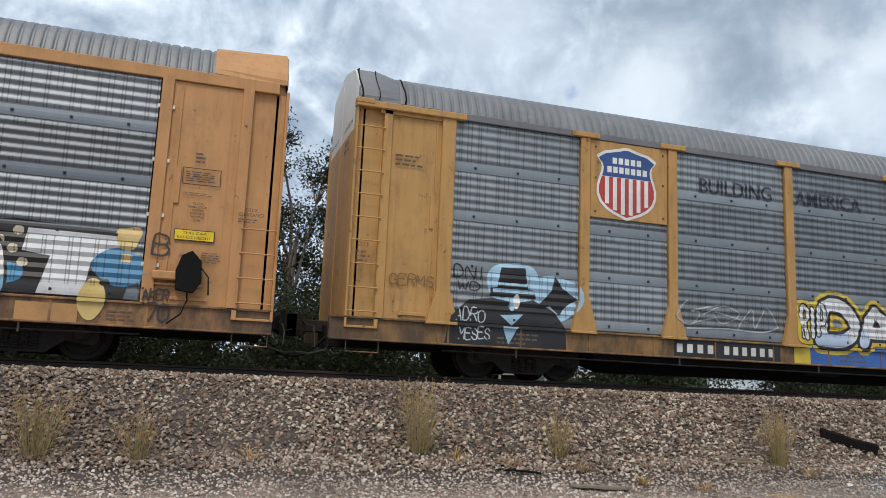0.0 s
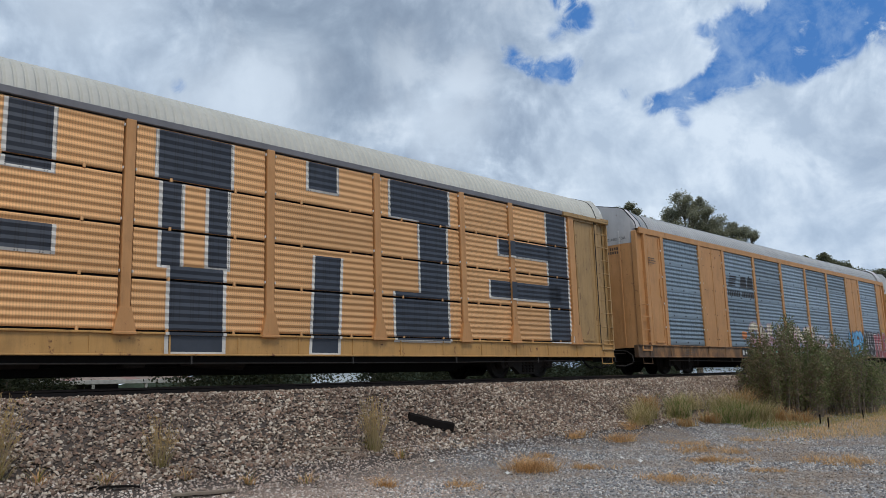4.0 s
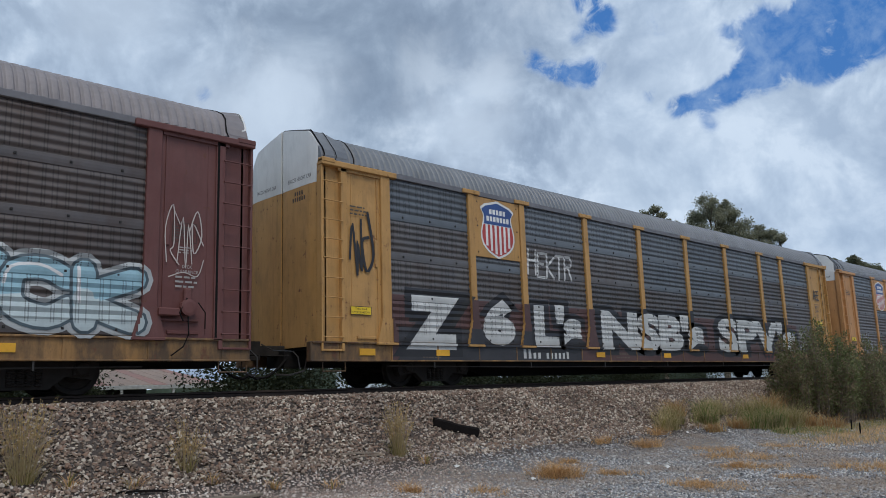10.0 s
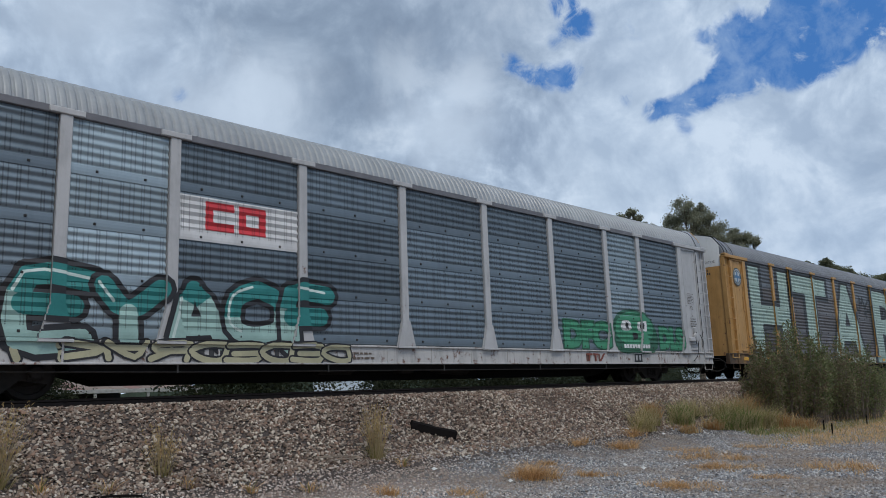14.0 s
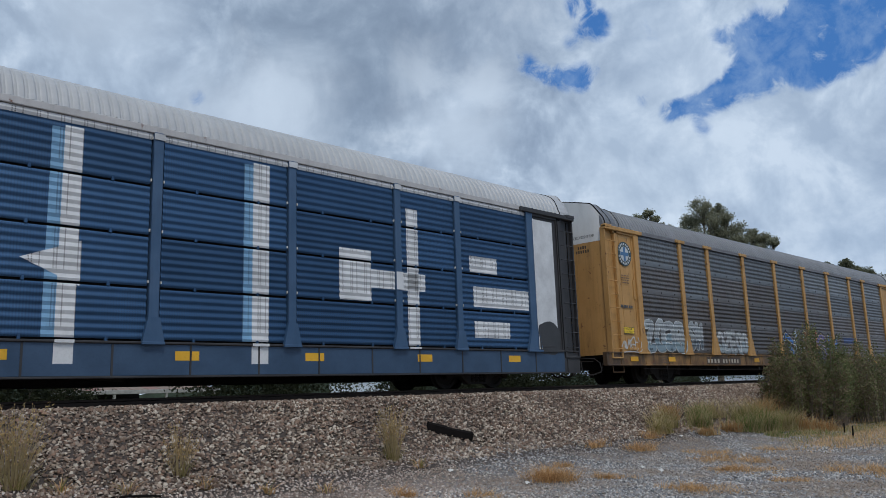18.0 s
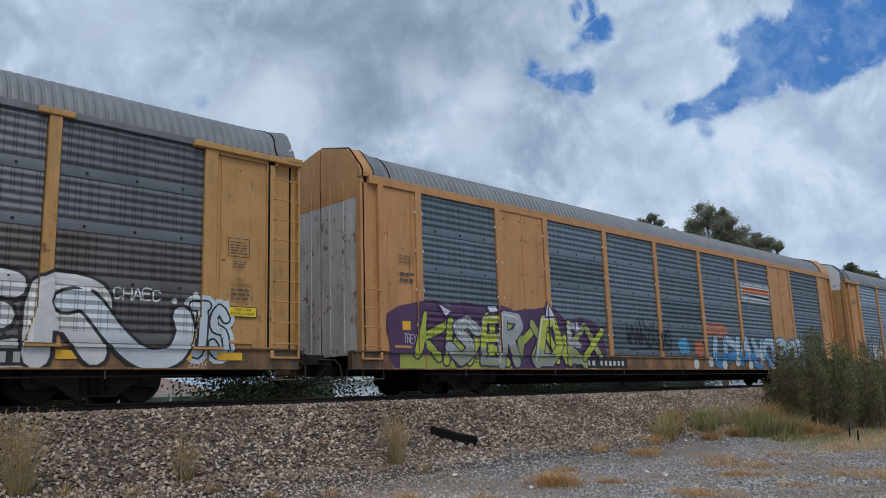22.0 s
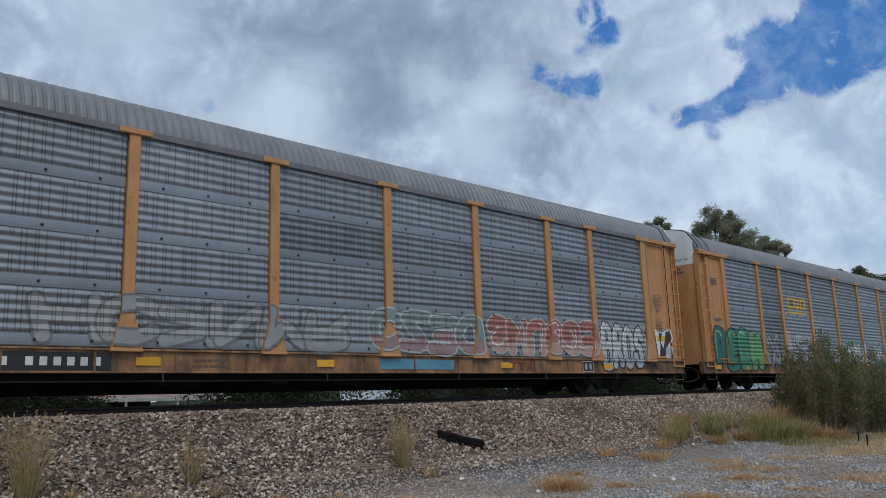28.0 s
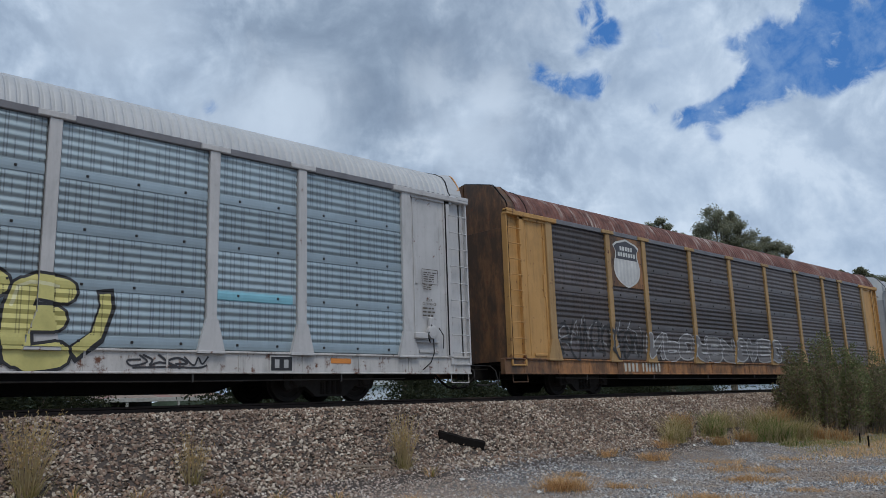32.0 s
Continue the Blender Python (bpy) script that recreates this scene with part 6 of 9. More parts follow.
polys.append(([(22.74, 1.63), (22.97, 1.52), (23.01, 1.37), (22.86, 1.33), (22.76, 1.45)], 0.0044, (0.55, 0.2, 0.04)))
polys.append(([(20.2, 2.75), (20.55, 2.85), (20.76, 2.47), (21.14, 2.29), (22.08, 1.98), (21.03, 1.99), (20.5, 2.05), (20.49, 1.46), (20.2, 2.0)], 0.0040, SOOT))

drape(2, "graffiti", polys, "huge light blue block letters")
block(2, 1.10, 1.66, 1.0, 1.53, FLAME)
block(2, 1.68, 2.08, 0.95, 1.6, FLAME)
block(2, 1.2, 2.28, 0.56, 0.93, FLAME)
block(2, 2.28, 2.5, 0.545, 0.93, SOOT)
for k in range(3):
    scrawl(2, 2.36, 2.86, 1.36 - 0.155 * k, 1.47 - 0.155 * k, BK, 4, 0.02, 3 + k)
drape(2, "warning_plate", [([(1.02, 1.70), (1.62, 1.70), (1.62, 1.87), (1.02, 1.87)], 0.001, (0.40, 0.33, 0.20))], "faded cream height warning plate")
lines(2, 1.06, 1.58, 1.73, 1.84, 2, (0.16, 0.06, 0.04))
tag(2, "PSK", 1.12, 1.63, 1.17, 1.40, BK, 0.035, 2)
for word, x0, x1, z0, z1 in (("MEGK", 9.85, 10.28, 0.84, 0.95), ("OPTIK", 9.80, 10.26, 0.70, 0.81), ("WASP", 12.57, 13.0, 1.28, 1.40), ("IOS", 12.62, 12.95, 1.13, 1.24), ("MONE", 16.52, 17.0, 0.84, 0.94)):
    tag(2, word, x0, x1, z0, z1, BK, 0.022, len(word))
block(2, 24.5, 27.2, 0.545, 0.93, SOOT, layer=0.0045)
block(2, 25.45, 26.4, 0.95, 1.60, (0.62, 0.19, 0.04))
block(2, 25.3, 26.3, 0.56, 0.93, (0.58, 0.18, 0.04), layer=0.006)
scrawl(2, 24.32, 24.98, 1.20, 1.36, BK, 5, 0.024, 3)
scrawl(2, 24.36, 24.92, 1.03, 1.17, BK, 4, 0.024, 4)
tag(2, "LAKES", 25.6, 26.2, 1.02, 1.16, BK, 0.024, 5)
number_plate(2, 6.15, 8.1, 0.60, 0.80, BK, (0.5, 0.52, 0.55))
scrawl(2, 1.1, 1.35, 2.4, 3.2, (0.45, 0.36, 0.34), 2, 0.015, 3)
panel_box(2, 25.7, 26.3, 2.8, 3.2)

# tan car with huge orange letters and dark gaps
block(3, 2.06, 2.62, 0.96, 4.6, (0.075, 0.095, 0.125))
DG = (0.028, 0.036, 0.052)
for x0, x1, z0, z1, ln in ((4.66, 5.25, 0.78, 3.13, 0), (4.62, 4.95, 3.73, 4.58, 0.2), (6.7, 8.52, 3.92, 4.58, -0.15), (7.2, 8.52, 2.2, 3.92, 0), (7.5, 8.06, 1.0, 2.2, 0),
        (8.52, 11.0, 2.18, 2.62, 0), (10.26, 10.94, 3.5, 4.58, 0), (12.75, 14.2, 3.68, 4.58, 0), (12.84, 13.2, 2.12, 3.68, 0), (13.75, 14.14, 2.15, 3.68, 0), (13.02, 14.07, 0.60, 2.12, 0),
        (16.02, 16.75, 4.0, 4.58, 0), (16.09, 16.75, 0.60, 2.6, 0.1), (18.3, 20.2, 3.72, 4.58, 0), (18.4, 20.1, 0.9, 2.0, 0), (19.2, 20.1, 2.0, 3.72, 0), (22.1, 24.3, 3.2, 3.6, 0), (21.7, 24.75, 2.06, 2.5, 0), (24.2, 25.1, 0.96, 4.58, 0)):
    drape(3, "graffiti", [([(x0 - 0.07, z0 - 0.05), (x1 + 0.07, z0 - 0.05), (x1 + 0.07 + ln, z1), (x0 - 0.07 + ln, z1)], 0.0006, (0.62, 0.60, 0.56)),
                          ([(x0, z0), (x1, z0), (x1 + ln, z1), (x0 + ln, z1)], 0.0014, DG)])
block(3, 7.55, 8.2, 3.1, 3.75, (0.62, 0.36, 0.13), layer=0.003)
block(3, 7.6, 8.1, 2.55, 2.9, (0.62, 0.36, 0.13), layer=0.003)
scrawl(3, 7.3, 8.4, 3.0, 3.7, BK, 3, 0.06, 2)
letters(3, "CMW", 0.82, 1.70, 3.42, 4.12, (0.60, 0.60, 0.58), None, 0.02, label="white sprayed capitals")
for a in (-0.3, 0.0, 0.3):
    drape(3, "graffiti", [(ribbon([(1.26 + 0.4 * a, 3.38), (1.26 + 1.2 * a, 3.06)], 0.06), 0.001, (0.60, 0.60, 0.58))])
number_plate(3, 6.88, 8.63, 0.66, 0.88, BK, (0.55, 0.54, 0.5))
tag(3, "UR", 2.1, 2.6, 1.05, 1.6, (0.02, 0.025, 0.05), 0.05, 3)
yellow_tag(3, 1.05, 1.50, 0.6, 0.2, (0.43, 0.24, 0.075))
letters(3, "EXCESS HEIGHT CAR", 0.9, 1.4, 4.2, 4.26, (0.2, 0.13, 0.05), None, 0.0, name="stencil_letters")

# orange car with pastel graffiti
stripe_logo(4, 6.88, 9.25, 2.9, 3.74)
throwup(4, 8.5, 15.4, 0.97, 1.95, CREAM, (0.42, 0.30, 0.36), 7, PINK, (0.65, 0.62, 0.55), 2, "faded cream and pink bubble graffiti")
throwup(4, 15.2, 17.6, 0.97, 1.6, (0.45, 0.42, 0.42), (0.25, 0.26, 0.3), 3, PINK, None, 5)
angular(4, 10.4, 17.6, 0.56, 0.90, [(0.32, 0.27, 0.17), (0.10, 0.26, 0.18), (0.40, 0.26, 0.24), (0.30, 0.25, 0.2)], (0.24, 0.2, 0.14), 9, 3)
drape(4, "graffiti", [(blob(8.0, 1.4, 0.45, 0.3, random.Random(1)), 0.001, ORANGE)])
number_plate(4, 7.63, 10.26, 0.56, 0.90)
piece(4, "SWER", 20.2, 22.35, 0.56, 1.86, (0.10, 0.36, 0.62), (0.02, 0.06, 0.16), 0.40, 0.04, None, (0.3, 0.55, 0.75), None, 1, "bright blue throw-up with dark outline")
piece(4, "SUS", 22.35, 24.3, 0.56, 1.9, BK, WH, 0.44, 0.03, None, None, BK, 1, "black throw-up with white outline")
piece(4, "TOE", 24.25, 26.25, 0.56, 1.86, (0.30, 0.05, 0.06), WH, 0.44, 0.03, None, (0.5, 0.3, 0.3), BK, 2, "dark red throw-up with white outline")
yellow_tag(4, 25.69, 1.93, 0.5, 0.14)

# yellow car with sooty sheets
stripe_logo(5, 6.84, 9.09, 2.86, 3.7, (0.014, 0.014, 0.016))
block(5, 2.08, 4.45, 0.97, 1.98, (0.20, 0.205, 0.205))
throwup(5, 2.1, 2.9, 0.97, 1.95, (0.17, 0.22, 0.34), (0.36, 0.40, 0.45), 2, (0.30, 0.33, 0.36), None, 4, "weathered white and blue graffiti")
throwup(5, 2.9, 4.45, 0.97, 1.92, (0.30, 0.30, 0.28), (0.24, 0.20, 0.18), 4, (0.34, 0.33, 0.30), None, 6)
tag(5, "LEVER", 3.4, 3.9, 1.70, 1.84, (0.30, 0.05, 0.05), 0.02, 3)
throwup(5, 7.6, 10.95, 0.97, 1.95, (0.30, 0.46, 0.54), WH, 3, (0.2, 0.38, 0.46), WH, 2, "pale blue and white throw-up")
throwup(5, 11.15, 14.8, 0.60, 2.0, (0.40, 0.45, 0.47), (0.10, 0.13, 0.15), 4, (0.30, 0.40, 0.44), WH, 3)
block(5, 9.3, 13.4, 0.56, 0.89, (0.33, 0.42, 0.44))
number_plate(5, 5.85, 8.33, 0.58, 0.89)
scrawl(5, 4.7, 5.5, 1.4, 1.85, (0.45, 0.5, 0.52), 2, 0.05, 3)
lines(5, 0.9, 1.62, 1.42, 1.56, 1, (0.05, 0.04, 0.03))
scrawl(5, 6.9, 7.6, 1.05, 1.6, OFF, 3, 0.03, 1)

# red-brown car
scrawl(6, 3.55, 4.7, 1.2, 1.8, OFF, 4, 0.04, 3)
block(6, 6.76, 9.19, 2.95, 3.25, (0.15, 0.145, 0.14))
stripe_logo(6, 6.8, 9.15, 3.0, 3.66, (0.03, 0.03, 0.035))
throwup(6, 12.35, 15.2, 0.97, 1.95, (0.40, 0.41, 0.40), (0.10, 0.09, 0.08), 5, (0.25, 0.26, 0.25), WH, 2, "grey-white throw-up")
piece(6, "OTHER", 15.35, 20.6, 0.97, 2.1, (0.20, 0.19, 0.18), (0.60, 0.60, 0.58), 0.3, 0.035, None, None, None, 3, "sooty throw-up with white outlines")
piece(6, "RUCK", 20.95, 25.2, 0.97, 2.2, (0.25, 0.42, 0.50), (0.06, 0.09, 0.11), 0.38, 0.05, (0.42, 0.5, 0.52), WH, (0.4, 0.43, 0.44), 4, "light blue throw-up")
scrawl(6, 9.7, 12.0, 1.1, 1.8, (0.26, 0.25, 0.25), 4, 0.03, 6)
scrawl(6, 0.82, 1.7, 1.62, 2.15, OFF, 4, 0.03, 2)
number_plate(6, 5.66, 8.55, 0.56, 0.90)
lines(6, 0.95, 1.6, 1.52, 1.66, 1, (0.6, 0.58, 0.55))
block(6, 0.89, 1.66, 1.41, 1.50, (0.55, 0.42, 0.10))
scrawl(6, 25.6, 26.3, 2.2, 3.6, (0.5, 0.45, 0.42), 3, 0.02, 4)

# yellow car with big white letters
block(7, 2.08, 23.6, 0.56, 2.0, (0.085, 0.04, 0.036))
block(7, 2.3, 8.9, 0.56, 1.3, (0.03, 0.03, 0.035), layer=0.001)
letters(7, "Z", 2.5, 4.2, 0.80, 2.02, OFF, BK, 0.08, 0.11, shadow=(0.02, 0.02, 0.02))
letters(7, "6", 5.0, 6.2, 0.92, 2.08, OFF, BK, 0.08, 0.11)
letters(7, "L's", 6.95, 9.0, 0.90, 2.05, OFF, BK, 0.06, 0.11)
letters(7, "NSB's", 9.95, 15.9, 0.86, 2.05, OFF, BK, 0.06, 0.11, label="heavy white letters with black outline")
letters(7, "SPV's", 16.9, 23.4, 0.86, 2.1, OFF, BK, 0.05, 0.11, label="heavy white letters with black outline")
shield(7, 5.02, 6.30, 3.09, 4.58)
tag(7, "HEKTR", 6.8, 8.75, 2.8, 3.5, (0.58, 0.58, 0.57), 0.07, 3, "white sprayed capitals", True)
scrawl(7, 0.98, 1.6, 2.4, 3.7, BK, 2, 0.06, 5)
number_plate(7, 6.40, 8.49, 0.60, 0.86, None, (0.55, 0.55, 0.53))
yellow_tag(7, 0.98, 1.50, 0.55, 0.18)
tag(7, "SRKY", 23.85, 24.55, 1.42, 1.76, (0.55, 0.56, 0.44), 0.022, 2)
tag(7, "SAKE", 23.83, 24.5, 1.12, 1.38, (0.55, 0.56, 0.44), 0.022, 4)
tag(7, "AEE", 25.7, 26.3, 3.2, 3.6, BK, 0.05, 3, "black sprayed capitals", True)

# orange-tan car with bubble letters
shield(8, 5.00, 6.29, 3.05, 4.56)
throwup(8, 12.3, 14.85, 0.82, 1.9, (0.50, 0.50, 0.48), BK, 5, None, WH, 1, "white bubble letters with black outline")
throwup(8, 15.1, 17.85, 0.80, 2.0, (0.40, 0.43, 0.47), BK, 4, (0.30, 0.32, 0.36), (0.5, 0.55, 0.6), 2)
piece(8, "JONO", 18.0, 21.8, 0.84, 2.05, (0.52, 0.52, 0.50), BK, 0.42, 0.05, None, WH, None, 5, "large white bubble letters with black outline")
throwup(8, 22.1, 25.6, 0.95, 1.95, (0.48, 0.50, 0.48), (0.2, 0.33, 0.42), 5, (0.16, 0.38, 0.56), None, 4, "white and blue throw-up")
scrawl(8, 2.15, 3.7, 0.98, 1.9, (0.27, 0.27, 0.27), 4, 0.07, 2)
scrawl(8, 4.6, 9.2, 0.98, 2.0, (0.13, 0.07, 0.065), 5, 0.10, 4)
scrawl(8, 3.9, 4.4, 1.0, 1.6, (0.4, 0.4, 0.4), 2, 0.03, 6)
scrawl(8, 7.6, 8.4, 1.1, 1.8, (0.4, 0.42, 0.42), 3, 0.03, 8)
scrawl(8, 9.9, 11.8, 1.1, 1.9, (0.26, 0.25, 0.25), 4, 0.03, 9)
number_plate(8, 6.93, 9.16, 0.58, 0.86)
yellow_tag(8, 0.98, 1.48, 0.57, 0.2)
block(8, 18.1, 21.2, 0.57, 0.86, (0.60, 0.33, 0.02))
tag(8, "GHOST A", 0.84, 1.57, 1.34, 1.47, (0.10, 0.05, 0.03), 0.026, 3)
tag(8, "WHEEL", 0.9, 1.5, 1.18, 1.30, (0.14, 0.10, 0.06), 0.03, 4)

# white car with green graffiti
piece(9, "EYAOF", 4.1, 10.2, 0.75, 2.12, (0.02, 0.20, 0.19), BK, 0.34, 0.10, (0.30, 0.46, 0.42), (0.55, 0.66, 0.62), None, 2, "green letters fading to white with black outline", False, False, 0.55)
throwup(9, 4.1, 10.6, 0.56, 0.95, (0.42, 0.40, 0.26), BK, 9, None, None, 3)
scrawl(9, 1.7, 2.4, 0.6, 1.4, (0.25, 0.15, 0.10), 2, 0.12, 2)
scrawl(9, 2.3, 4.0, 0.9, 1.5, (0.42, 0.35, 0.32), 3, 0.10, 5)
block(9, 6.72, 9.30, 2.78, 3.62, (0.62, 0.62, 0.62))
for x0, x1 in ((7.25, 7.85), (7.95, 8.55)):
    polys = [([(x0, 3.0), (x1, 3.0), (x1, 3.55), (x0, 3.55)], 0.002, (0.55, 0.03, 0.04)), ([(x0 + 0.16, 3.16), (x1 - (0.0 if x0 < 7.5 else 0.16), 3.16), (x1 - (0.0 if x0 < 7.5 else 0.16), 3.40), (x0 + 0.16, 3.40)], 0.0026, (0.62, 0.62, 0.62))]
    drape(9, "emblem", polys, "red painted railway emblem")
letters(9, "DFC", 18.3, 20.6, 0.98, 1.78, GREEN, DKGREEN, 0.07, 0.05, label="green letters with dark outline")
letters(9, "DLS", 23.6, 25.2, 1.0, 1.75, GREEN, DKGREEN, 0.07, 0.05)
rr = random.Random(9)
polys = [(blob(22.1, 1.5, 2.6, 1.4, rr, 0.07), 0.001, DKGREEN), (blob(22.1, 1.62, 2.2, 1.0, rr, 0.05), 0.0018, GREEN), (blob(21.6, 1.72, 0.6, 0.32, rr, 0.05), 0.003, WH), (blob(22.55, 1.72, 0.6, 0.32, rr, 0.05), 0.003, WH),
         (blob(21.65, 1.72, 0.16, 0.2, rr), 0.0036, BK), (blob(22.5, 1.72, 0.16, 0.2, rr), 0.0036, BK), (blob(22.1, 1.4, 0.3, 0.22, rr), 0.003, BK)]
polys += [([(21.4 + 0.16 * k, 1.02), (21.53 + 0.16 * k, 1.02), (21.53 + 0.16 * k, 1.14), (21.4 + 0.16 * k, 1.14)], 0.003, WH) for k in range(9)]
drape(9, "graffiti", polys, "green sprayed skull with white eyes and teeth")
number_plate(9, 6.92, 9.02, 0.62, 0.86, None, (0.05, 0.05, 0.05))
number_plate(9, 1.02, 1.40, 2.38, 2.64, None, (0.05, 0.05, 0.05), 0.3, (1, 2))
number_plate(9, 19.25, 20.19, 0.60, 0.83, None, (0.16, 0.07, 0.05), 0.4, (1, 2))

# yellow car with very large pale green letters
for k, (w0, w1, ch) in enumerate(((2.4, 6.3, "H"), (6.7, 11.0, "T"), (11.3, 16.2, "A"), (17.9, 23.4, "R"))):
    letters(10, ch, w0, w1, 0.60, 4.45, (0.33, 0.44, 0.38), (0.022, 0.025, 0.025), 0.03, 0.045, label="very tall pale green letter with black outline")
block(10, 13.0, 23.9, 0.56, 0.88, (0.36, 0.40, 0.32))
scrawl(10, 15.4, 18.0, 2.9, 4.1, (0.022, 0.025, 0.025), 2, 0.16, 3)
disc_logo(10, 1.3, 3.9, 0.36, (0.03, 0.06, 0.07), (0.06, 0.16, 0.30), (0.5, 0.52, 0.52))
number_plate(10, 8.5, 11.0, 0.58, 0.86)
panel_box(10, 25.7, 26.2, 2.4, 2.75)
yellow_tag(10, 25.75, 1.45, 0.6, 0.18)

# car sprayed dark blue with white letters
LW, SB = (0.60, 0.62, 0.64), (0.16, 0.33, 0.52)
drape(11, "graffiti", [([(3.75, 4.55), (4.2, 3.92), (4.58, 4.4), (4.58, 4.58), (3.75, 4.6)], 0.001, LW), ([(3.62, 0.97), (4.58, 0.97), (4.58, 2.7), (4.2, 2.15), (3.95, 2.72), (3.62, 2.74)], 0.001, LW)], "white parts of huge letters")
for x0, x1, z0, z1, c in ((3.36, 3.62, 0.97, 4.2, SB), (6.02, 6.26, 0.56, 4.5, LW), (5.85, 6.02, 0.97, 4.5, SB), (7.75, 8.33, 2.52, 3.1, LW), (7.5, 7.75, 2.5, 3.1, SB), (7.75, 8.32, 0.97, 1.9, LW), (7.55, 7.75, 0.97, 1.9, SB),
        (9.79, 10.04, 0.56, 4.4, LW), (13.5, 13.8, 0.56, 4.45, LW), (13.3, 13.5, 0.97, 4.4, SB), (17.0, 17.36, 0.56, 4.45, LW), (16.8, 17.0, 0.97, 4.4, SB), (19.05, 19.9, 1.9, 3.0, LW), (19.9, 21.5, 2.2, 2.6, LW), (20.95, 21.3, 0.9, 4.1, LW),
        (23.0, 24.0, 2.8, 3.2, LW), (23.1, 25.2, 1.95, 2.45, LW), (23.1, 24.4, 1.2, 1.6, LW), (2.05, 25.2, 4.5, 4.615, (0.5, 0.52, 0.54))):
    block(11, x0, x1, z0, z1, c, layer=0.001 if c is LW else 0.0016)
drape(11, "graffiti", [([(9.9, 2.8), (9.9, 1.9), (10.8, 2.35)], 0.0022, LW), ([(11.55, 4.47), (12.1, 3.77), (12.14, 4.47)], 0.0022, LW), ([(12.93, 2.2), (13.85, 1.8), (13.85, 2.55)], 0.0022, LW)])
block(11, 4.92, 6.5, 2.8, 4.52, (0.045, 0.10, 0.23), name="blank_panel", layer=0.0005)
block(11, 9.0, 26.6, 0.37, 0.885, (0.028, 0.066, 0.13), layer=0.0002)
block(11, 1.88, 2.05, 1.4, 4.6, LW, layer=0.003)
tag(11, "RIP", 0.86, 1.55, 3.95, 4.36, WH, 0.055, 3, "white sprayed capitals", True)
tag(11, "RISK", 0.80, 1.70, 3.46, 3.80, WH, 0.05, 4, "white sprayed capitals", True)
drape(11, "graffiti", [(ribbon([(1.06, 3.36), (1.3, 3.41), (1.5, 3.36)], 0.035), 0.001, WH), (ribbon([(1.12, 3.27), (1.3, 3.31), (1.44, 3.27)], 0.035), 0.001, WH)])
tag(11, "EAGLE", 0.8, 1.76, 1.36, 1.78, (0.55, 0.6, 0.62), 0.03, 5)
tag(11, "CREW", 0.9, 1.6, 1.20, 1.36, (0.55, 0.6, 0.62), 0.024, 6)
block(11, 25.45, 26.35, 0.95, 4.45, LW, layer=0.002)
drape(11, "graffiti", [(blob(25.95, 1.25, 1.0, 0.85, random.Random(14), 0.05), 0.003, (0.03, 0.032, 0.036))])
tag(11, "2016S", 25.55, 26.3, 1.12, 1.45, WH, 0.035, 7)
drape(11, "graffiti", [(blob(2.6, 0.9, 1.6, 1.0, random.Random(4), 0.04), 0.002, BK)])
for x in (1.42, 4.75, 8.4, 12.4, 15.5, 18.2, 21.2, 24.3):
    drape(11, "reflector", [([(x, 0.62), (x + 0.45, 0.62), (x + 0.45, 0.78), (x, 0.78)], 0.003, (0.72, 0.40, 0.02))], "amber reflective strip")
number_plate(11, 5.57, 8.32, 0.38, 0.62, None, WH)
drape(11, "warning_plate", [([(1.25, 1.42), (1.5, 1.42), (1.5, 1.62), (1.25, 1.62)], 0.006, (0.62, 0.30, 0.03))])

# yellow car with the round emblem
disc_logo(12, 1.27, 3.93, 0.38, (0.02, 0.05, 0.06), (0.05, 0.15, 0.30), (0.52, 0.55, 0.56))
throwup(12, 2.1, 4.5, 0.97, 1.95, (0.33, 0.36, 0.38), (0.50, 0.54, 0.55), 4, (0.2, 0.28, 0.33), None, 2, "washed-out grey-white graffiti")
throwup(12, 4.9, 5.8, 1.0, 2.0, (0.33, 0.36, 0.38), (0.48, 0.52, 0.53), 2, (0.12, 0.15, 0.18), None, 3)
throwup(12, 6.9, 9.2, 0.97, 1.75, (0.42, 0.44, 0.45), (0.25, 0.27, 0.28), 5, (0.3, 0.36, 0.4), WH, 4)
block(12, 12.3, 18.2, 0.56, 0.9, (0.03, 0.025, 0.05))
piece(12, "SNUSM", 12.3, 18.2, 0.58, 1.98, [(0.05, 0.16, 0.42), (0.30, 0.36, 0.45), (0.42, 0.06, 0.05), (0.12, 0.10, 0.26)], (0.62, 0.50, 0.22), 0.20, 0.022, (0.62, 0.42, 0.05), None, (0.02, 0.02, 0.035), 2, "multicoloured wildstyle graffiti", True, False, 0.22, 2.4)
block(12, 19.2, 20.6, 1.55, 1.8, (0.05, 0.09, 0.22))
number_plate(12, 5.94, 8.48, 0.56, 0.82, (0.06, 0.035, 0.02), (0.48, 0.44, 0.36))
yellow_tag(12, 0.90, 1.48, 0.6, 0.2)
lines(12, 0.82, 1.6, 2.22, 2.42, 1, (0.03, 0.03, 0.03))
scrawl(12, 0.75, 1.75, 0.98, 1.35, OFF, 4, 0.035, 3)
lines(12, 1.0, 1.5, 3.0, 3.3, 4, (0.2, 0.1, 0.03))

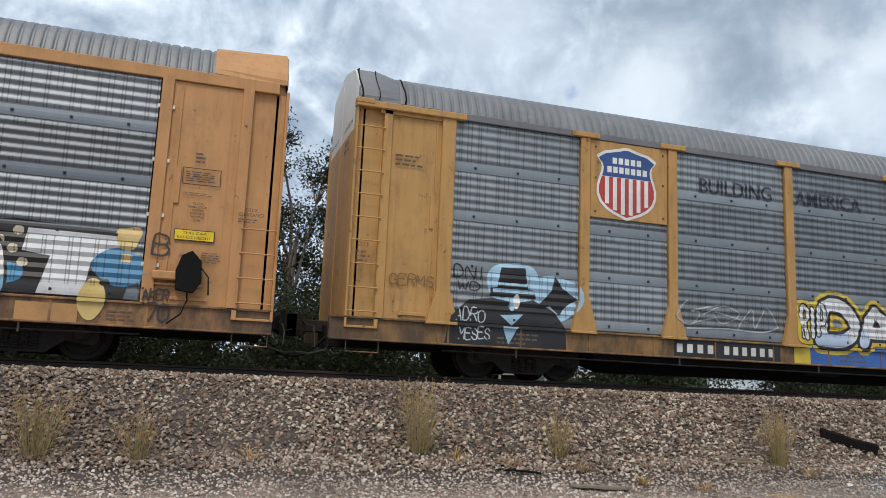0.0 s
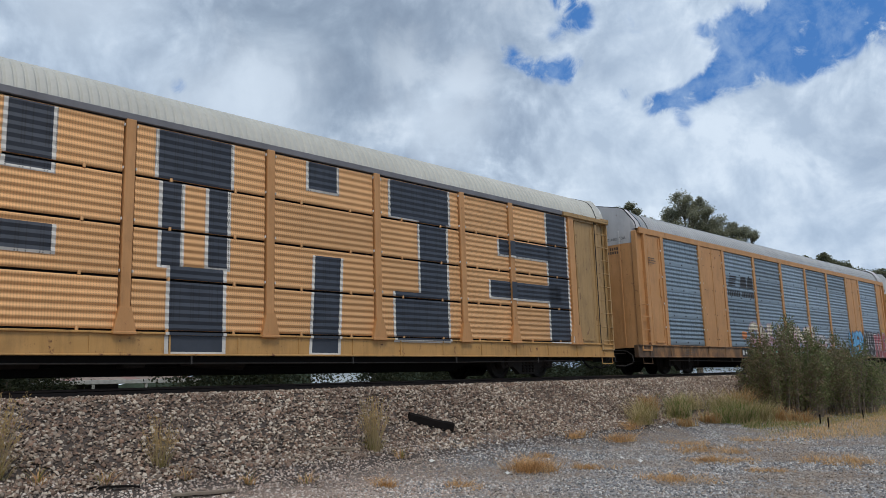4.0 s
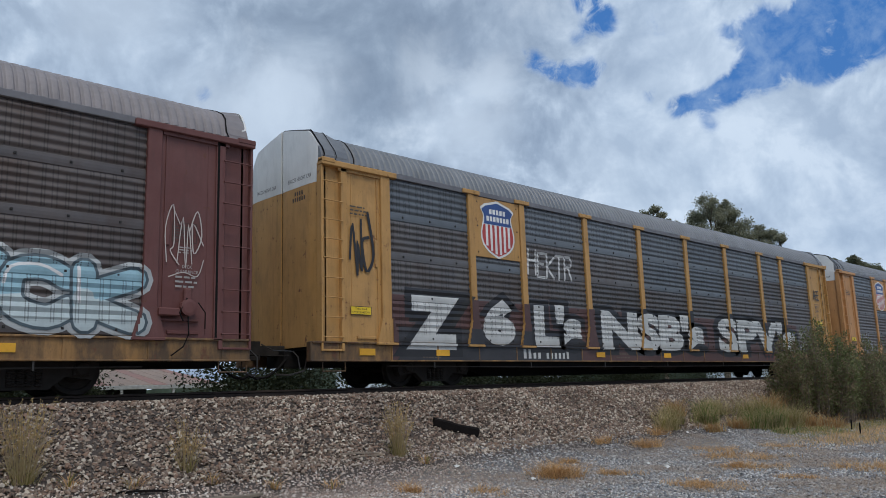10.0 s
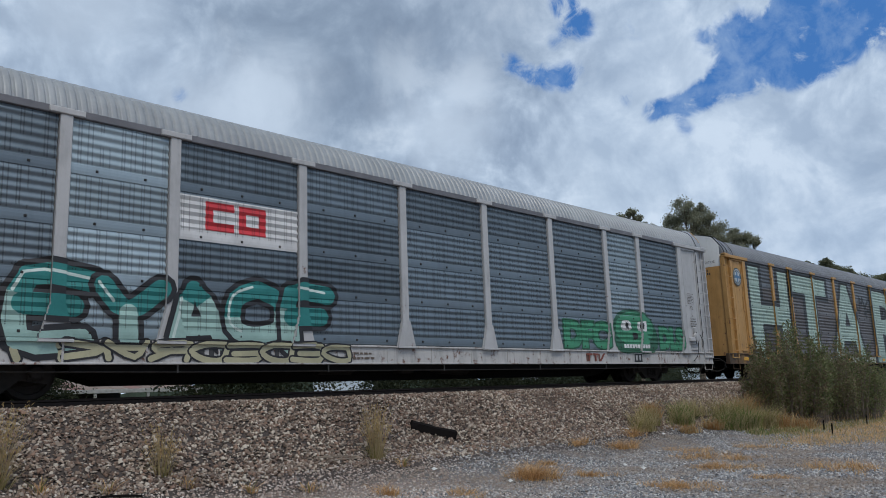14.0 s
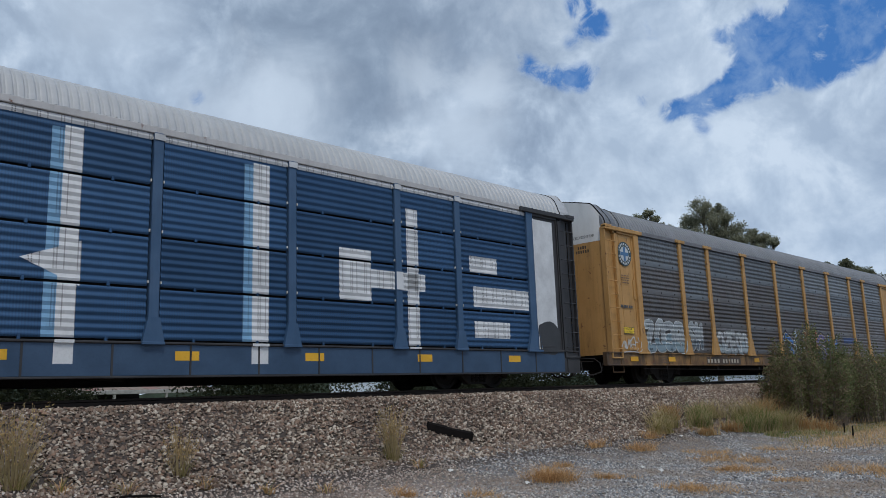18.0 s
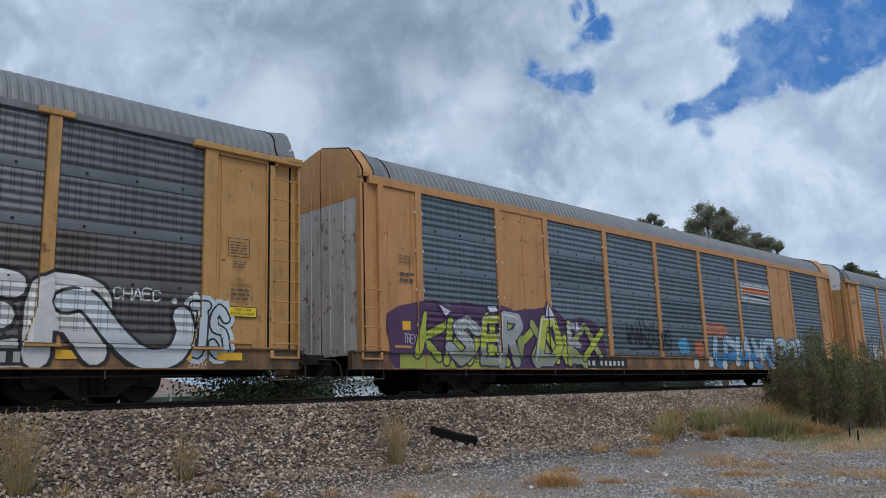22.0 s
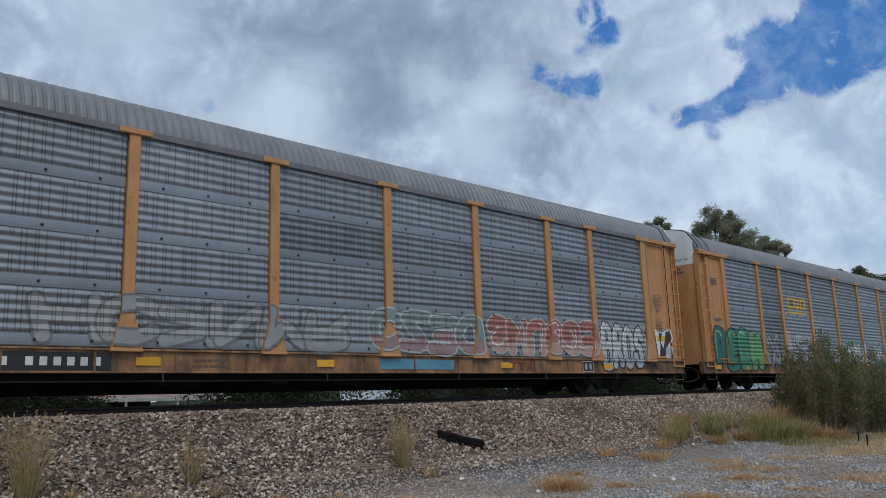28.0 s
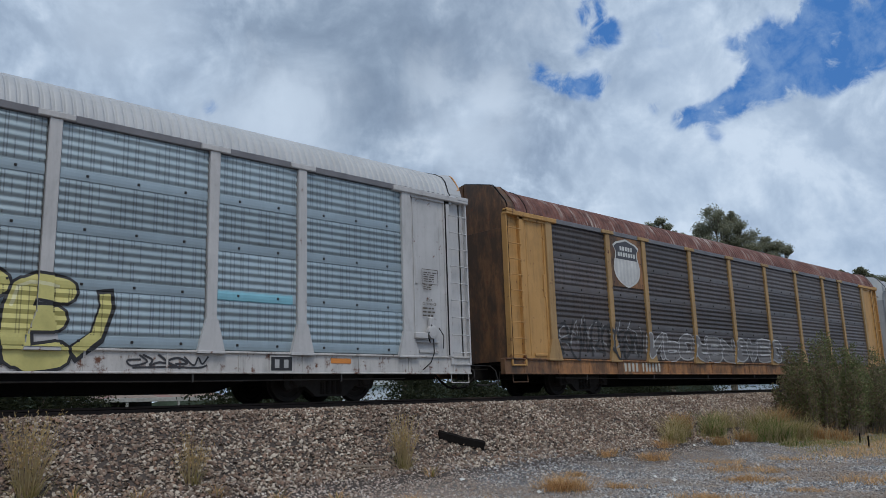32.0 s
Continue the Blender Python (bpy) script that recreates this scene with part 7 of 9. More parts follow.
# yellow car with black and white graffiti
disc_logo(13, 1.33, 3.91, 0.38, (0.14, 0.20, 0.24), (0.40, 0.43, 0.42), (0.33, 0.38, 0.40), True)
block(13, 2.5, 13.6, 0.545, 1.05, BK)
piece(13, "S", 2.4, 4.2, 0.56, 1.35, BK, WH, 0.3, 0.03, None, None, BK, 2)
piece(13, "PREMA", 3.9, 12.5, 0.62, 2.28, BK, WH, 0.34, 0.035, None, (0.55, 0.58, 0.60), BK, 3, "black throw-up with fine white outlines", False, False, 0.45, 1.8)
piece(13, "S", 12.3, 14.0, 0.6, 1.35, BK, WH, 0.3, 0.03, None, None, BK, 4)
piece(13, "CHASER", 16.15, 23.6, 0.58, 2.02, (0.56, 0.57, 0.57), BK, 0.36, 0.06, None, WH, None, 2, "white letters with black outline and drips")
swoop = [(22.9, 1.60), (23.25, 1.62), (23.69, 1.12), (24.08, 0.78), (24.42, 0.70), (24.77, 0.82), (24.93, 1.18), (24.86, 1.46)]
drape(13, "graffiti", brush(bent(swoop), 0.44, 0.016, BK) + brush(bent(swoop), 0.33, 0.018, (0.52, 0.57, 0.62)), "long tail of the last letter in pale grey with black outline")
tag(13, "CHAEC", 23.66, 24.5, 1.70, 1.90, (0.58, 0.60, 0.62), 0.03, 3)
piece(13, "JS", 24.95, 25.75, 0.70, 1.75, (0.50, 0.58, 0.64), BK, 0.34, 0.035, None, None, (0.50, 0.58, 0.64), 7)
for cx, cz in ((24.72, 1.72), (25.12, 1.86), (25.72, 1.74), (25.7, 1.45)):
    drape(13, "graffiti", [(blob(cx, cz, 0.11, 0.11, random.Random(5), 0.05, 10, 2), 0.003, (0.58, 0.60, 0.62))])
tag(13, "2014", 25.02, 25.42, 0.57, 0.72, (0.62, 0.50, 0.52), 0.016, 2)
drape(13, "warning_plate", [([(0.99, 1.42), (1.62, 1.42), (1.62, 1.66), (0.99, 1.66)], 0.001, (0.62, 0.24, 0.03))])
scrawl(13, 1.0, 1.6, 1.72, 1.98, BK, 3, 0.035, 2)
lines(13, 0.88, 1.72, 2.17, 2.36, 1, (0.03, 0.03, 0.03))
number_plate(13, 6.02, 8.09, 0.60, 0.84, None, WH)
for x in (0.95, 2.6, 4.9, 8.5, 10.1, 12.9, 22.8, 24.56, 25.55):
    drape(13, "reflector", [([(x, 0.70), (x + 0.5, 0.70), (x + 0.5, 0.84), (x, 0.84)], 0.012, (0.72, 0.40, 0.02))], "amber reflective strip")
lines(13, 1.0, 1.5, 3.0, 3.3, 4, (0.2, 0.1, 0.03))

# orange car with purple and green graffiti
rr = random.Random(14)
for cx, w, h in ((2.2, 2.6, 1.6), (4.0, 2.8, 1.8), (6.2, 2.8, 1.75), (7.9, 2.4, 1.4)):
    drape(14, "graffiti", [(blob(cx, 1.25, w, h, rr, 0.06), 0.0004 + cx * 0.00002, PURPLE)])
block(14, 1.3, 8.6, 0.56, 0.88, (0.33, 0.36, 0.06))
piece(14, "KWXKYXWKX", 1.9, 8.9, 0.60, 1.95, [LIME, (0.36, 0.42, 0.05), (0.30, 0.34, 0.10)], (0.02, 0.02, 0.06), 0.24, 0.04, None, None, None, 6, "lime arrows behind purple-rimmed letters", True, False, 0.4, 3.0)
for k, (word, x0, x1) in enumerate((("S", 2.86, 3.75), ("E", 3.9, 4.5), ("R", 4.55, 5.4), ("D", 6.05, 7.15), ("E", 7.4, 8.0))):
    piece(14, word, x0, x1, 0.60, 1.98, (0.36, 0.38, 0.39) if k % 2 == 0 else LIME, (0.05, 0.03, 0.12), 0.30, 0.035, (0.27, 0.30, 0.22), (0.62, 0.63, 0.66), None, 3 + k, "grey letters with purple rims" if k == 0 else "", True, False, 0.3, 2.2, 0.016)
for p in ([(2.45, 2.08), (2.98, 1.88), (2.72, 1.72)], [(6.35, 1.88), (6.46, 2.37), (6.82, 1.90)], [(4.1, 2.1), (4.55, 2.12), (4.62, 1.96), (4.2, 1.9)], [(7.75, 1.95), (8.0, 1.62), (7.7, 1.5)]):
    drape(14, "graffiti", [(p, 0.022, (0.05, 0.03, 0.12)), ([(0.7 * x + 0.3 * sum(q[0] for q in p) / len(p), 0.7 * z + 0.3 * sum(q[1] for q in p) / len(p)) for x, z in p], 0.0226, (0.60, 0.61, 0.64))])
tag(14, "TREYS", 1.42, 1.9, 1.12, 1.32, (0.5, 0.48, 0.56), 0.016, 4)
scrawl(14, 10.3, 12.8, 1.25, 2.05, BK, 7, 0.06, 3)
throwup(14, 15.6, 23.4, 0.62, 1.75, (0.38, 0.50, 0.58), (0.03, 0.10, 0.22), 8, (0.05, 0.24, 0.50), WH, 2, "blue and white throw-up with white dots")
rr = random.Random(3)
for k in range(11):
    drape(14, "graffiti", [(blob(14.3 + 1.0 * k, rr.uniform(0.62, 1.0), 0.36, 0.36, rr, 0.03, 12, 2), 0.014, (0.6, 0.61, 0.6))])
drape(14, "graffiti", [(blob(13.6, 1.3, 0.7, 0.5, rr), 0.001, (0.08, 0.3, 0.5)), (blob(14.6, 1.25, 0.6, 0.5, rr), 0.001, (0.45, 0.13, 0.05)), (blob(16.0, 1.9, 1.6, 0.5, rr), 0.0002, (0.42, 0.16, 0.09))])
block(14, 18.12, 20.6, 3.05, 3.78, (0.42, 0.46, 0.48))
drape(14, "emblem", [([(18.2, 3.42), (20.5, 3.42), (20.5, 3.6), (18.3, 3.6)], 0.002, (0.62, 0.15, 0.04)), ([(18.2, 3.3), (20.5, 3.2), (20.5, 3.3), (18.3, 3.36)], 0.002, (0.04, 0.05, 0.07))], "orange painted railway emblem")
scrawl(14, 23.3, 25.1, 1.6, 2.2, BK, 4, 0.05, 5)
number_plate(14, 7.66, 10.19, 0.58, 0.86)
lines(14, 1.34, 1.78, 2.46, 2.74, 2, (0.05, 0.03, 0.02))
lines(14, 1.32, 1.8, 2.9, 3.1, 3, (0.2, 0.1, 0.03))
drape(14, "warning_plate", [([(1.38, 1.4), (1.62, 1.4), (1.62, 1.6), (1.38, 1.6)], 0.003, (0.72, 0.40, 0.02))])

# orange car with clean sheets
stripe_logo(15, 6.91, 9.19, 2.94, 3.7)
scrawl(15, 1.2, 4.5, 0.9, 2.3, (0.04, 0.035, 0.03), 5, 0.07, 2)
throwup(15, 3.2, 4.4, 0.97, 1.8, (0.45, 0.44, 0.42), (0.12, 0.12, 0.12), 2, seed=4)
tag(15, "KOB", 4.85, 6.85, 1.0, 2.2, (0.58, 0.58, 0.57), 0.06, 3, "white outline letters", True)
for cx in (10.0, 11.6, 13.2, 14.8):
    drape(15, "graffiti", [(blob(cx, 1.2, 2.4, 1.75, random.Random(int(cx)), 0.05), 0.0004 + cx * 0.00002, (0.03, 0.026, 0.07))])
block(15, 8.9, 17.0, 0.545, 0.88, (0.035, 0.03, 0.075))
piece(15, "SIEC", 9.6, 16.0, 0.62, 2.0, [(0.03, 0.07, 0.08), (0.05, 0.12, 0.14)], (0.42, 0.62, 0.68), 0.24, 0.03, (0.02, 0.09, 0.08), None, None, 5, "dark graffiti with pale blue outlines on purple", True, False, 0.4, 2.6)
piece(15, "CHENER", 20.3, 25.25, 0.9, 1.98, (0.60, 0.60, 0.59), (0.03, 0.04, 0.14), 0.42, 0.06, None, None, None, 3, "white letters with navy outlines", True)
tag(15, "GOMER", 15.6, 17.9, 1.05, 1.85, (0.03, 0.03, 0.05), 0.03, 4)
number_plate(15, 6.87, 9.24, 0.58, 0.86)
yellow_tag(15, 1.58, 0.62, 0.5, 0.2)

# orange car with the pink panel
block(16, 6.73, 9.31, 2.80, 3.64, (0.60, 0.36, 0.36))
for k in range(5):
    block(16, 6.75, 9.3, 2.86 + 0.16 * k, 2.92 + 0.16 * k, (0.62, 0.50, 0.50), layer=0.0012)
scrawl(16, 9.7, 11.2, 0.98, 1.72, OFF, 6, 0.045, 3)
piece(16, "DEK", 14.95, 17.8, 0.56, 1.85, (0.04, 0.05, 0.055), (0.52, 0.56, 0.58), 0.42, 0.04, (0.42, 0.42, 0.40), (0.16, 0.34, 0.46), None, 2, "black throw-up with pale outlines", False, False, 0.25)
piece(16, "KING", 17.95, 22.5, 0.56, 1.75, (0.05, 0.055, 0.06), (0.54, 0.55, 0.56), 0.40, 0.04, (0.40, 0.38, 0.36), None, None, 4, "black throw-up with pale outlines", False, False, 0.25)
scrawl(16, 13.2, 14.7, 0.6, 1.6, (0.03, 0.03, 0.03), 5, 0.03, 5)
number_plate(16, 6.68, 9.03, 0.56, 0.80)
scrawl(16, 2.4, 4.4, 1.0, 1.9, (0.10, 0.10, 0.11), 3, 0.06, 2)

# orange car with pink and white graffiti
throwup(17, 14.6, 17.9, 0.97, 1.9, (0.20, 0.25, 0.25), (0.42, 0.48, 0.47), 4, (0.3, 0.2, 0.2), None, 3, "grey-green graffiti with pale outlines")
throwup(17, 18.2, 22.6, 0.95, 1.95, (0.36, 0.15, 0.12), (0.52, 0.48, 0.45), 6, (0.45, 0.28, 0.24), WH, 2, "rusty red throw-up with white outlines")
block(17, 22.82, 25.2, 0.97, 1.95, (0.34, 0.36, 0.38))
piece(17, "BROS", 22.9, 25.0, 0.62, 1.95, (0.50, 0.52, 0.53), BK, 0.40, 0.04, (0.40, 0.45, 0.48), WH, None, 4, "white throw-up with black outlines")
tag(17, "VZM", 24.6, 25.2, 1.62, 1.86, (0.06, 0.05, 0.05), 0.03, 5)
tag(17, "WAU", 24.95, 25.48, 0.66, 0.96, (0.05, 0.04, 0.035), 0.03, 6)
drape(17, "graffiti", [([(25.67, 1.88), (26.1, 1.80), (26.55, 1.92), (26.66, 1.62), (26.5, 1.42), (26.62, 1.30), (26.45, 1.0), (25.8, 1.0)], 0.001, WH), ([(25.9, 1.80), (26.08, 1.76), (25.98, 1.5), (26.16, 1.2), (26.12, 1.04), (25.86, 1.04), (25.95, 1.4)], 0.002, BK), ([(26.3, 1.82), (26.5, 1.86), (26.6, 1.62), (26.46, 1.46), (26.28, 1.32), (26.2, 1.04), (26.0, 1.1), (26.2, 1.5)], 0.002, (0.03, 0.03, 0.035)), (blob(26.4, 1.2, 0.3, 0.32, random.Random(3)), 0.003, (0.45, 0.47, 0.48))])
yellow_tag(17, 25.75, 1.50, 0.6, 0.2)
throwup(17, 8.0, 14.0, 0.97, 1.8, (0.28, 0.30, 0.30), (0.15, 0.16, 0.16), 6, None, None, 6)
number_plate(17, 6.8, 9.2, 0.58, 0.86)
number_plate(17, 19.25, 19.95, 0.60, 0.80, None, (0.16, 0.07, 0.05), 0.4, (1, 2))
block(17, 14.8, 17.0, 0.62, 0.84, (0.10, 0.26, 0.36))
panel_box(17, 25.75, 26.25, 2.6, 2.95)
scrawl(17, 25.4, 26.0, 0.62, 0.86, BK, 3, 0.03, 3)

# orange car with a green throw-up
piece(18, "PERM", 0.85, 4.45, 0.62, 2.1, [(0.02, 0.12, 0.10), (0.03, 0.20, 0.13), (0.05, 0.26, 0.14), (0.14, 0.36, 0.14)], BK, 0.46, 0.05, None, (0.22, 0.42, 0.22), None, 3, "large green throw-up with black outlines")
angular(18, 4.7, 6.5, 0.75, 2.05, [(0.33, 0.34, 0.35), (0.20, 0.21, 0.22)], (0.06, 0.06, 0.065), 4, 2)
angular(18, 6.7, 9.1, 0.97, 2.15, [(0.36, 0.38, 0.40), (0.22, 0.24, 0.26)], (0.50, 0.52, 0.53), 5, 4)
for k, (x0, x1) in enumerate(((7.2, 7.72), (7.82, 8.3), (8.4, 8.9))):
    drape(18, "emblem", [([(x0, 3.1), (x1, 3.1), (x1, 3.58), (x0, 3.58)], 0.001, (0.66, 0.42, 0.03)), ([(x0 + 0.16, 3.22), (x1 - (0.16 if k != 0 else 0.0), 3.22), (x1 - (0.16 if k != 0 else 0.0), 3.46), (x0 + 0.16, 3.46)], 0.002, (0.16, 0.15, 0.15))], "yellow painted railway emblem")
block(18, 7.2, 8.95, 2.92, 3.0, (0.66, 0.42, 0.03), name="emblem")
scrawl(18, 9.5, 12.0, 1.05, 1.9, (0.48, 0.48, 0.48), 4, 0.03, 3)
piece(18, "LONI", 12.4, 15.4, 0.95, 1.95, (0.42, 0.46, 0.45), (0.02, 0.10, 0.08), 0.40, 0.045, None, WH, (0.10, 0.30, 0.20), 3)
piece(18, "SMOKER", 18.5, 24.9, 0.62, 1.95, (0.50, 0.54, 0.51), (0.02, 0.12, 0.08), 0.40, 0.045, (0.52, 0.54, 0.50), WH, (0.40, 0.46, 0.46), 5, "white and green throw-up with dark outlines")
throwup(18, 16.5, 18.5, 0.7, 1.9, (0.36, 0.42, 0.42), (0.02, 0.14, 0.12), 3, (0.05, 0.2, 0.17), None, 6)
number_plate(18, 6.72, 9.15, 0.57, 0.87)
for x in (0.7, 3.0, 6.4, 9.4, 12.9):
    drape(18, "reflector", [([(x, 0.68), (x + 0.5, 0.68), (x + 0.5, 0.82), (x, 0.82)], 0.008, (0.72, 0.40, 0.02))], "amber reflective strip")
lines(18, 1.1, 1.6, 2.32, 2.48, 1, (0.05, 0.03, 0.02))
lines(18, 1.1, 1.5, 3.6, 3.8, 3, (0.2, 0.1, 0.03))
tag(18, "OWNFL", 25.60, 26.5, 1.47, 1.72, (0.05, 0.13, 0.04), 0.03, 2)
tag(18, "HERE", 25.70, 26.5, 1.15, 1.37, (0.05, 0.13, 0.04), 0.035, 3)
crown = [(25.45, 1.1), (25.6, 1.3), (25.48, 1.62), (25.6, 1.82), (25.8, 1.74), (25.85, 1.98), (25.98, 1.80), (26.2, 1.98), (26.3, 1.78), (26.6, 1.76), (26.5, 1.5), (26.64, 1.3), (26.5, 1.1)]
drape(18, "graffiti", brush(straight(crown), 0.026, 0.001, (0.05, 0.13, 0.04)))

# white car with yellow graffiti
REDP = (0.55, 0.06, 0.06)
drape(19, "emblem", [(ribbon([(7.75, 3.58), (7.3, 3.62), (7.2, 3.3), (7.35, 3.02), (7.85, 3.0), (8.05, 3.1), (8.1, 3.55), (8.55, 3.05), (8.7, 3.1), (8.75, 3.6)], 0.10), 0.001, REDP)], "red painted railway emblem as one line")
lines(19, 7.1, 9.2, 2.70, 2.92, 1, (0.03, 0.03, 0.035))
scrawl(19, 7.5, 9.3, 1.0, 1.5, (0.03, 0.03, 0.035), 6, 0.04, 3)
throwup(19, 9.3, 10.9, 0.75, 1.7, (0.03, 0.07, 0.09), (0.14, 0.33, 0.42), 2, (0.06, 0.22, 0.32), None, 2, "dark blue throw-up in a pale blue cloud")
scrawl(19, 11.8, 12.8, 0.7, 1.6, (0.03, 0.03, 0.035), 3, 0.05, 5)
piece(19, "SNUEE", 13.75, 18.3, 0.60, 2.12, (0.52, 0.48, 0.17), BK, 0.40, 0.05, None, (0.62, 0.60, 0.36), None, 3, "yellow bubble letters with black outline")
drape(19, "graffiti", [(ribbon([(18.3, 0.8), (18.7, 1.1), (18.85, 1.6), (18.8, 1.9)], 0.28), 0.003, BK), (ribbon([(18.35, 0.85), (18.7, 1.15), (18.83, 1.6), (18.8, 1.82)], 0.18), 0.004, (0.52, 0.48, 0.17))])
scrawl(19, 19.2, 20.6, 0.66, 0.86, (0.03, 0.03, 0.035), 4, 0.035, 6)
block(19, 20.8, 22.4, 1.86, 2.05, (0.20, 0.45, 0.55))
number_plate(19, 7.07, 9.06, 0.60, 0.86, None, (0.04, 0.04, 0.045), 0.4)
number_plate(19, 1.20, 1.62, 2.42, 2.68, None, (0.04, 0.04, 0.045), 0.3, (1, 2))
yellow_tag(19, 1.67, 0.64, 0.47, 0.2)
letters(19, "28\" WHEELS", 3.2, 3.7, 0.70, 0.76, (0.12, 0.04, 0.03), None, 0.0, name="stencil_letters")
for x in (0.2, 2.7, 6.2, 12.3, 17.4, 23.3):
    drape(19, "reflector", [([(x, 0.74), (x + 0.5, 0.74), (x + 0.5, 0.84), (x, 0.84)], 0.001, (0.60, 0.22, 0.04))], "faded orange reflective strip")
panel_box(19, 25.8, 26.3, 2.55, 2.9)

# rusty car
shield(20, 4.95, 6.35, 3.08, 4.57, (0.05, 0.05, 0.06), (0.48, 0.48, 0.48), (0.55, 0.55, 0.53))
scrawl(20, 2.1, 6.2, 0.98, 2.0, (0.03, 0.028, 0.028), 8, 0.09, 3)
scrawl(20, 2.1, 6.2, 1.2, 2.1, (0.30, 0.30, 0.30), 6, 0.03, 4)
throwup(20, 6.5, 15.8, 0.97, 1.8, (0.16, 0.15, 0.15), (0.40, 0.40, 0.40), 10, None, None, 2)
number_plate(20, 5.09, 7.24, 0.60, 0.88, None, (0.5, 0.48, 0.42))

tag(10, "SOSER", 25.74, 26.4, 1.30, 1.46, (0.55, 0.52, 0.45), 0.018, 2)
tag(10, "KCDN", 25.76, 26.36, 1.12, 1.27, (0.55, 0.52, 0.45), 0.018, 3)

# stencils and reflectors that most cars share
for i in (5, 6, 7, 8, 10, 12, 15, 16, 17):
    for x in (1.2, 3.4, 9.6, 13.2, 18.6, 22.9):
        drape(i, "reflector", [([(x, 0.66), (x + 0.42, 0.66), (x + 0.42, 0.80), (x, 0.80)], 0.012, (0.70, 0.36, 0.02))], "amber reflective strip")
for i in range(1, 20):
    if i in (2, 3, 11):
        continue
    panel_box(i, 25.72, 26.18, 2.62, 2.98) if i not in (1, 10, 17, 19) else None
    lines(i, 3.0, 3.8, 0.60, 0.84, 3, (0.10, 0.06, 0.03))
    lines(i, 10.6, 11.4, 0.62, 0.82, 2, (0.10, 0.06, 0.03), seed=4)
    polys = [([(21.9, 0.57), (22.4, 0.57), (22.4, 0.87), (21.9, 0.87)], 0.014, (0.5, 0.5, 0.48)), ([(21.92, 0.59), (22.38, 0.59), (22.38, 0.85), (21.92, 0.85)], 0.0146, BK),
             ([(22.0, 0.64), (22.1, 0.64), (22.1, 0.8), (22.0, 0.8)], 0.0152, (0.4, 0.4, 0.4)), ([(22.2, 0.64), (22.3, 0.64), (22.3, 0.8), (22.2, 0.8)], 0.0152, (0.4, 0.4, 0.4))]
    drape(i, "inspection_plate", polys, "small black inspection plate")

# clearance stencils, tags and bolted plates on the trailing panel
for i in range(1, 20):
    if i in (2, 3, 11, 14):
        continue
    ink = (0.42, 0.40, 0.38) if i == 6 else (0.07, 0.045, 0.02)
    letters(i, "DECK", 25.92, 26.10, 2.16, 2.22, ink, None, 0.0, name="stencil_letters")
    letters(i, "CLEARANCE", 25.80, 26.22, 2.07, 2.13, ink, None, 0.0, name="stencil_letters")
    lines(i, 25.80, 26.24, 1.80, 2.05, 3, ink, seed=i)
    lines(i, 25.84, 26.12, 2.42, 2.56, 3, ink, seed=i + 3)
    if i in (5, 7, 8, 12, 13, 15, 16, 18):
        yellow_tag(i, 25.76, 2.08 if i in (7, 8) else 1.50, 0.58, 0.19)
    lines(i, 0.98, 1.5, 3.62, 3.86, 3, ink, seed=i + 7)
# the builder's mark on the sill: three plain dark red shapes
for i in (1, 4, 5, 6, 7, 9, 10, 12, 14, 15, 16, 17, 18):
    x = (19.3, 20.4, 18.9)[i % 3]
    c = (0.20, 0.05, 0.03)
    polys = [([(x, 0.78), (x + 0.3, 0.78), (x + 0.3, 0.84), (x, 0.84)], 0.016, c), ([(x + 0.12, 0.62), (x + 0.18, 0.62), (x + 0.18, 0.78), (x + 0.12, 0.78)], 0.016, c),
             ([(x + 0.34, 0.78), (x + 0.62, 0.78), (x + 0.62, 0.84), (x + 0.34, 0.84)], 0.016, c), ([(x + 0.45, 0.62), (x + 0.51, 0.62), (x + 0.51, 0.78), (x + 0.45, 0.78)], 0.016, c),
             ([(x + 0.66, 0.62), (x + 0.76, 0.62), (x + 0.98, 0.84), (x + 0.88, 0.84)], 0.016, c)]
    drape(i, "emblem", polys, "dark red builder's mark on the sill")


# ---------------------------------------------------------------- ground and track
PROFILE = [(-400, -0.4), (0, 0.0), (8.6, 0.0), (9.6, 0.05), (10.5, 0.22), (11.15, 0.48), (12.62, 1.42), (12.8, 1.47), (16.2, 1.47), (16.4, 1.42), (17.9, 0.5), (19.5, 0.3), (40, 0.2), (400, 0.0), (3000, 0.0)]


def ground_height(x, y):
    z = float(np.interp(y, [p[0] for p in PROFILE], [p[1] for p in PROFILE]))
    if y < 12.6:
        z += 0.035 * (noise.noise(Vector((x * 0.45, y * 0.45, 0))) + 0.5 * noise.noise(Vector((x * 1.7, y * 1.7, 3))))
    return z


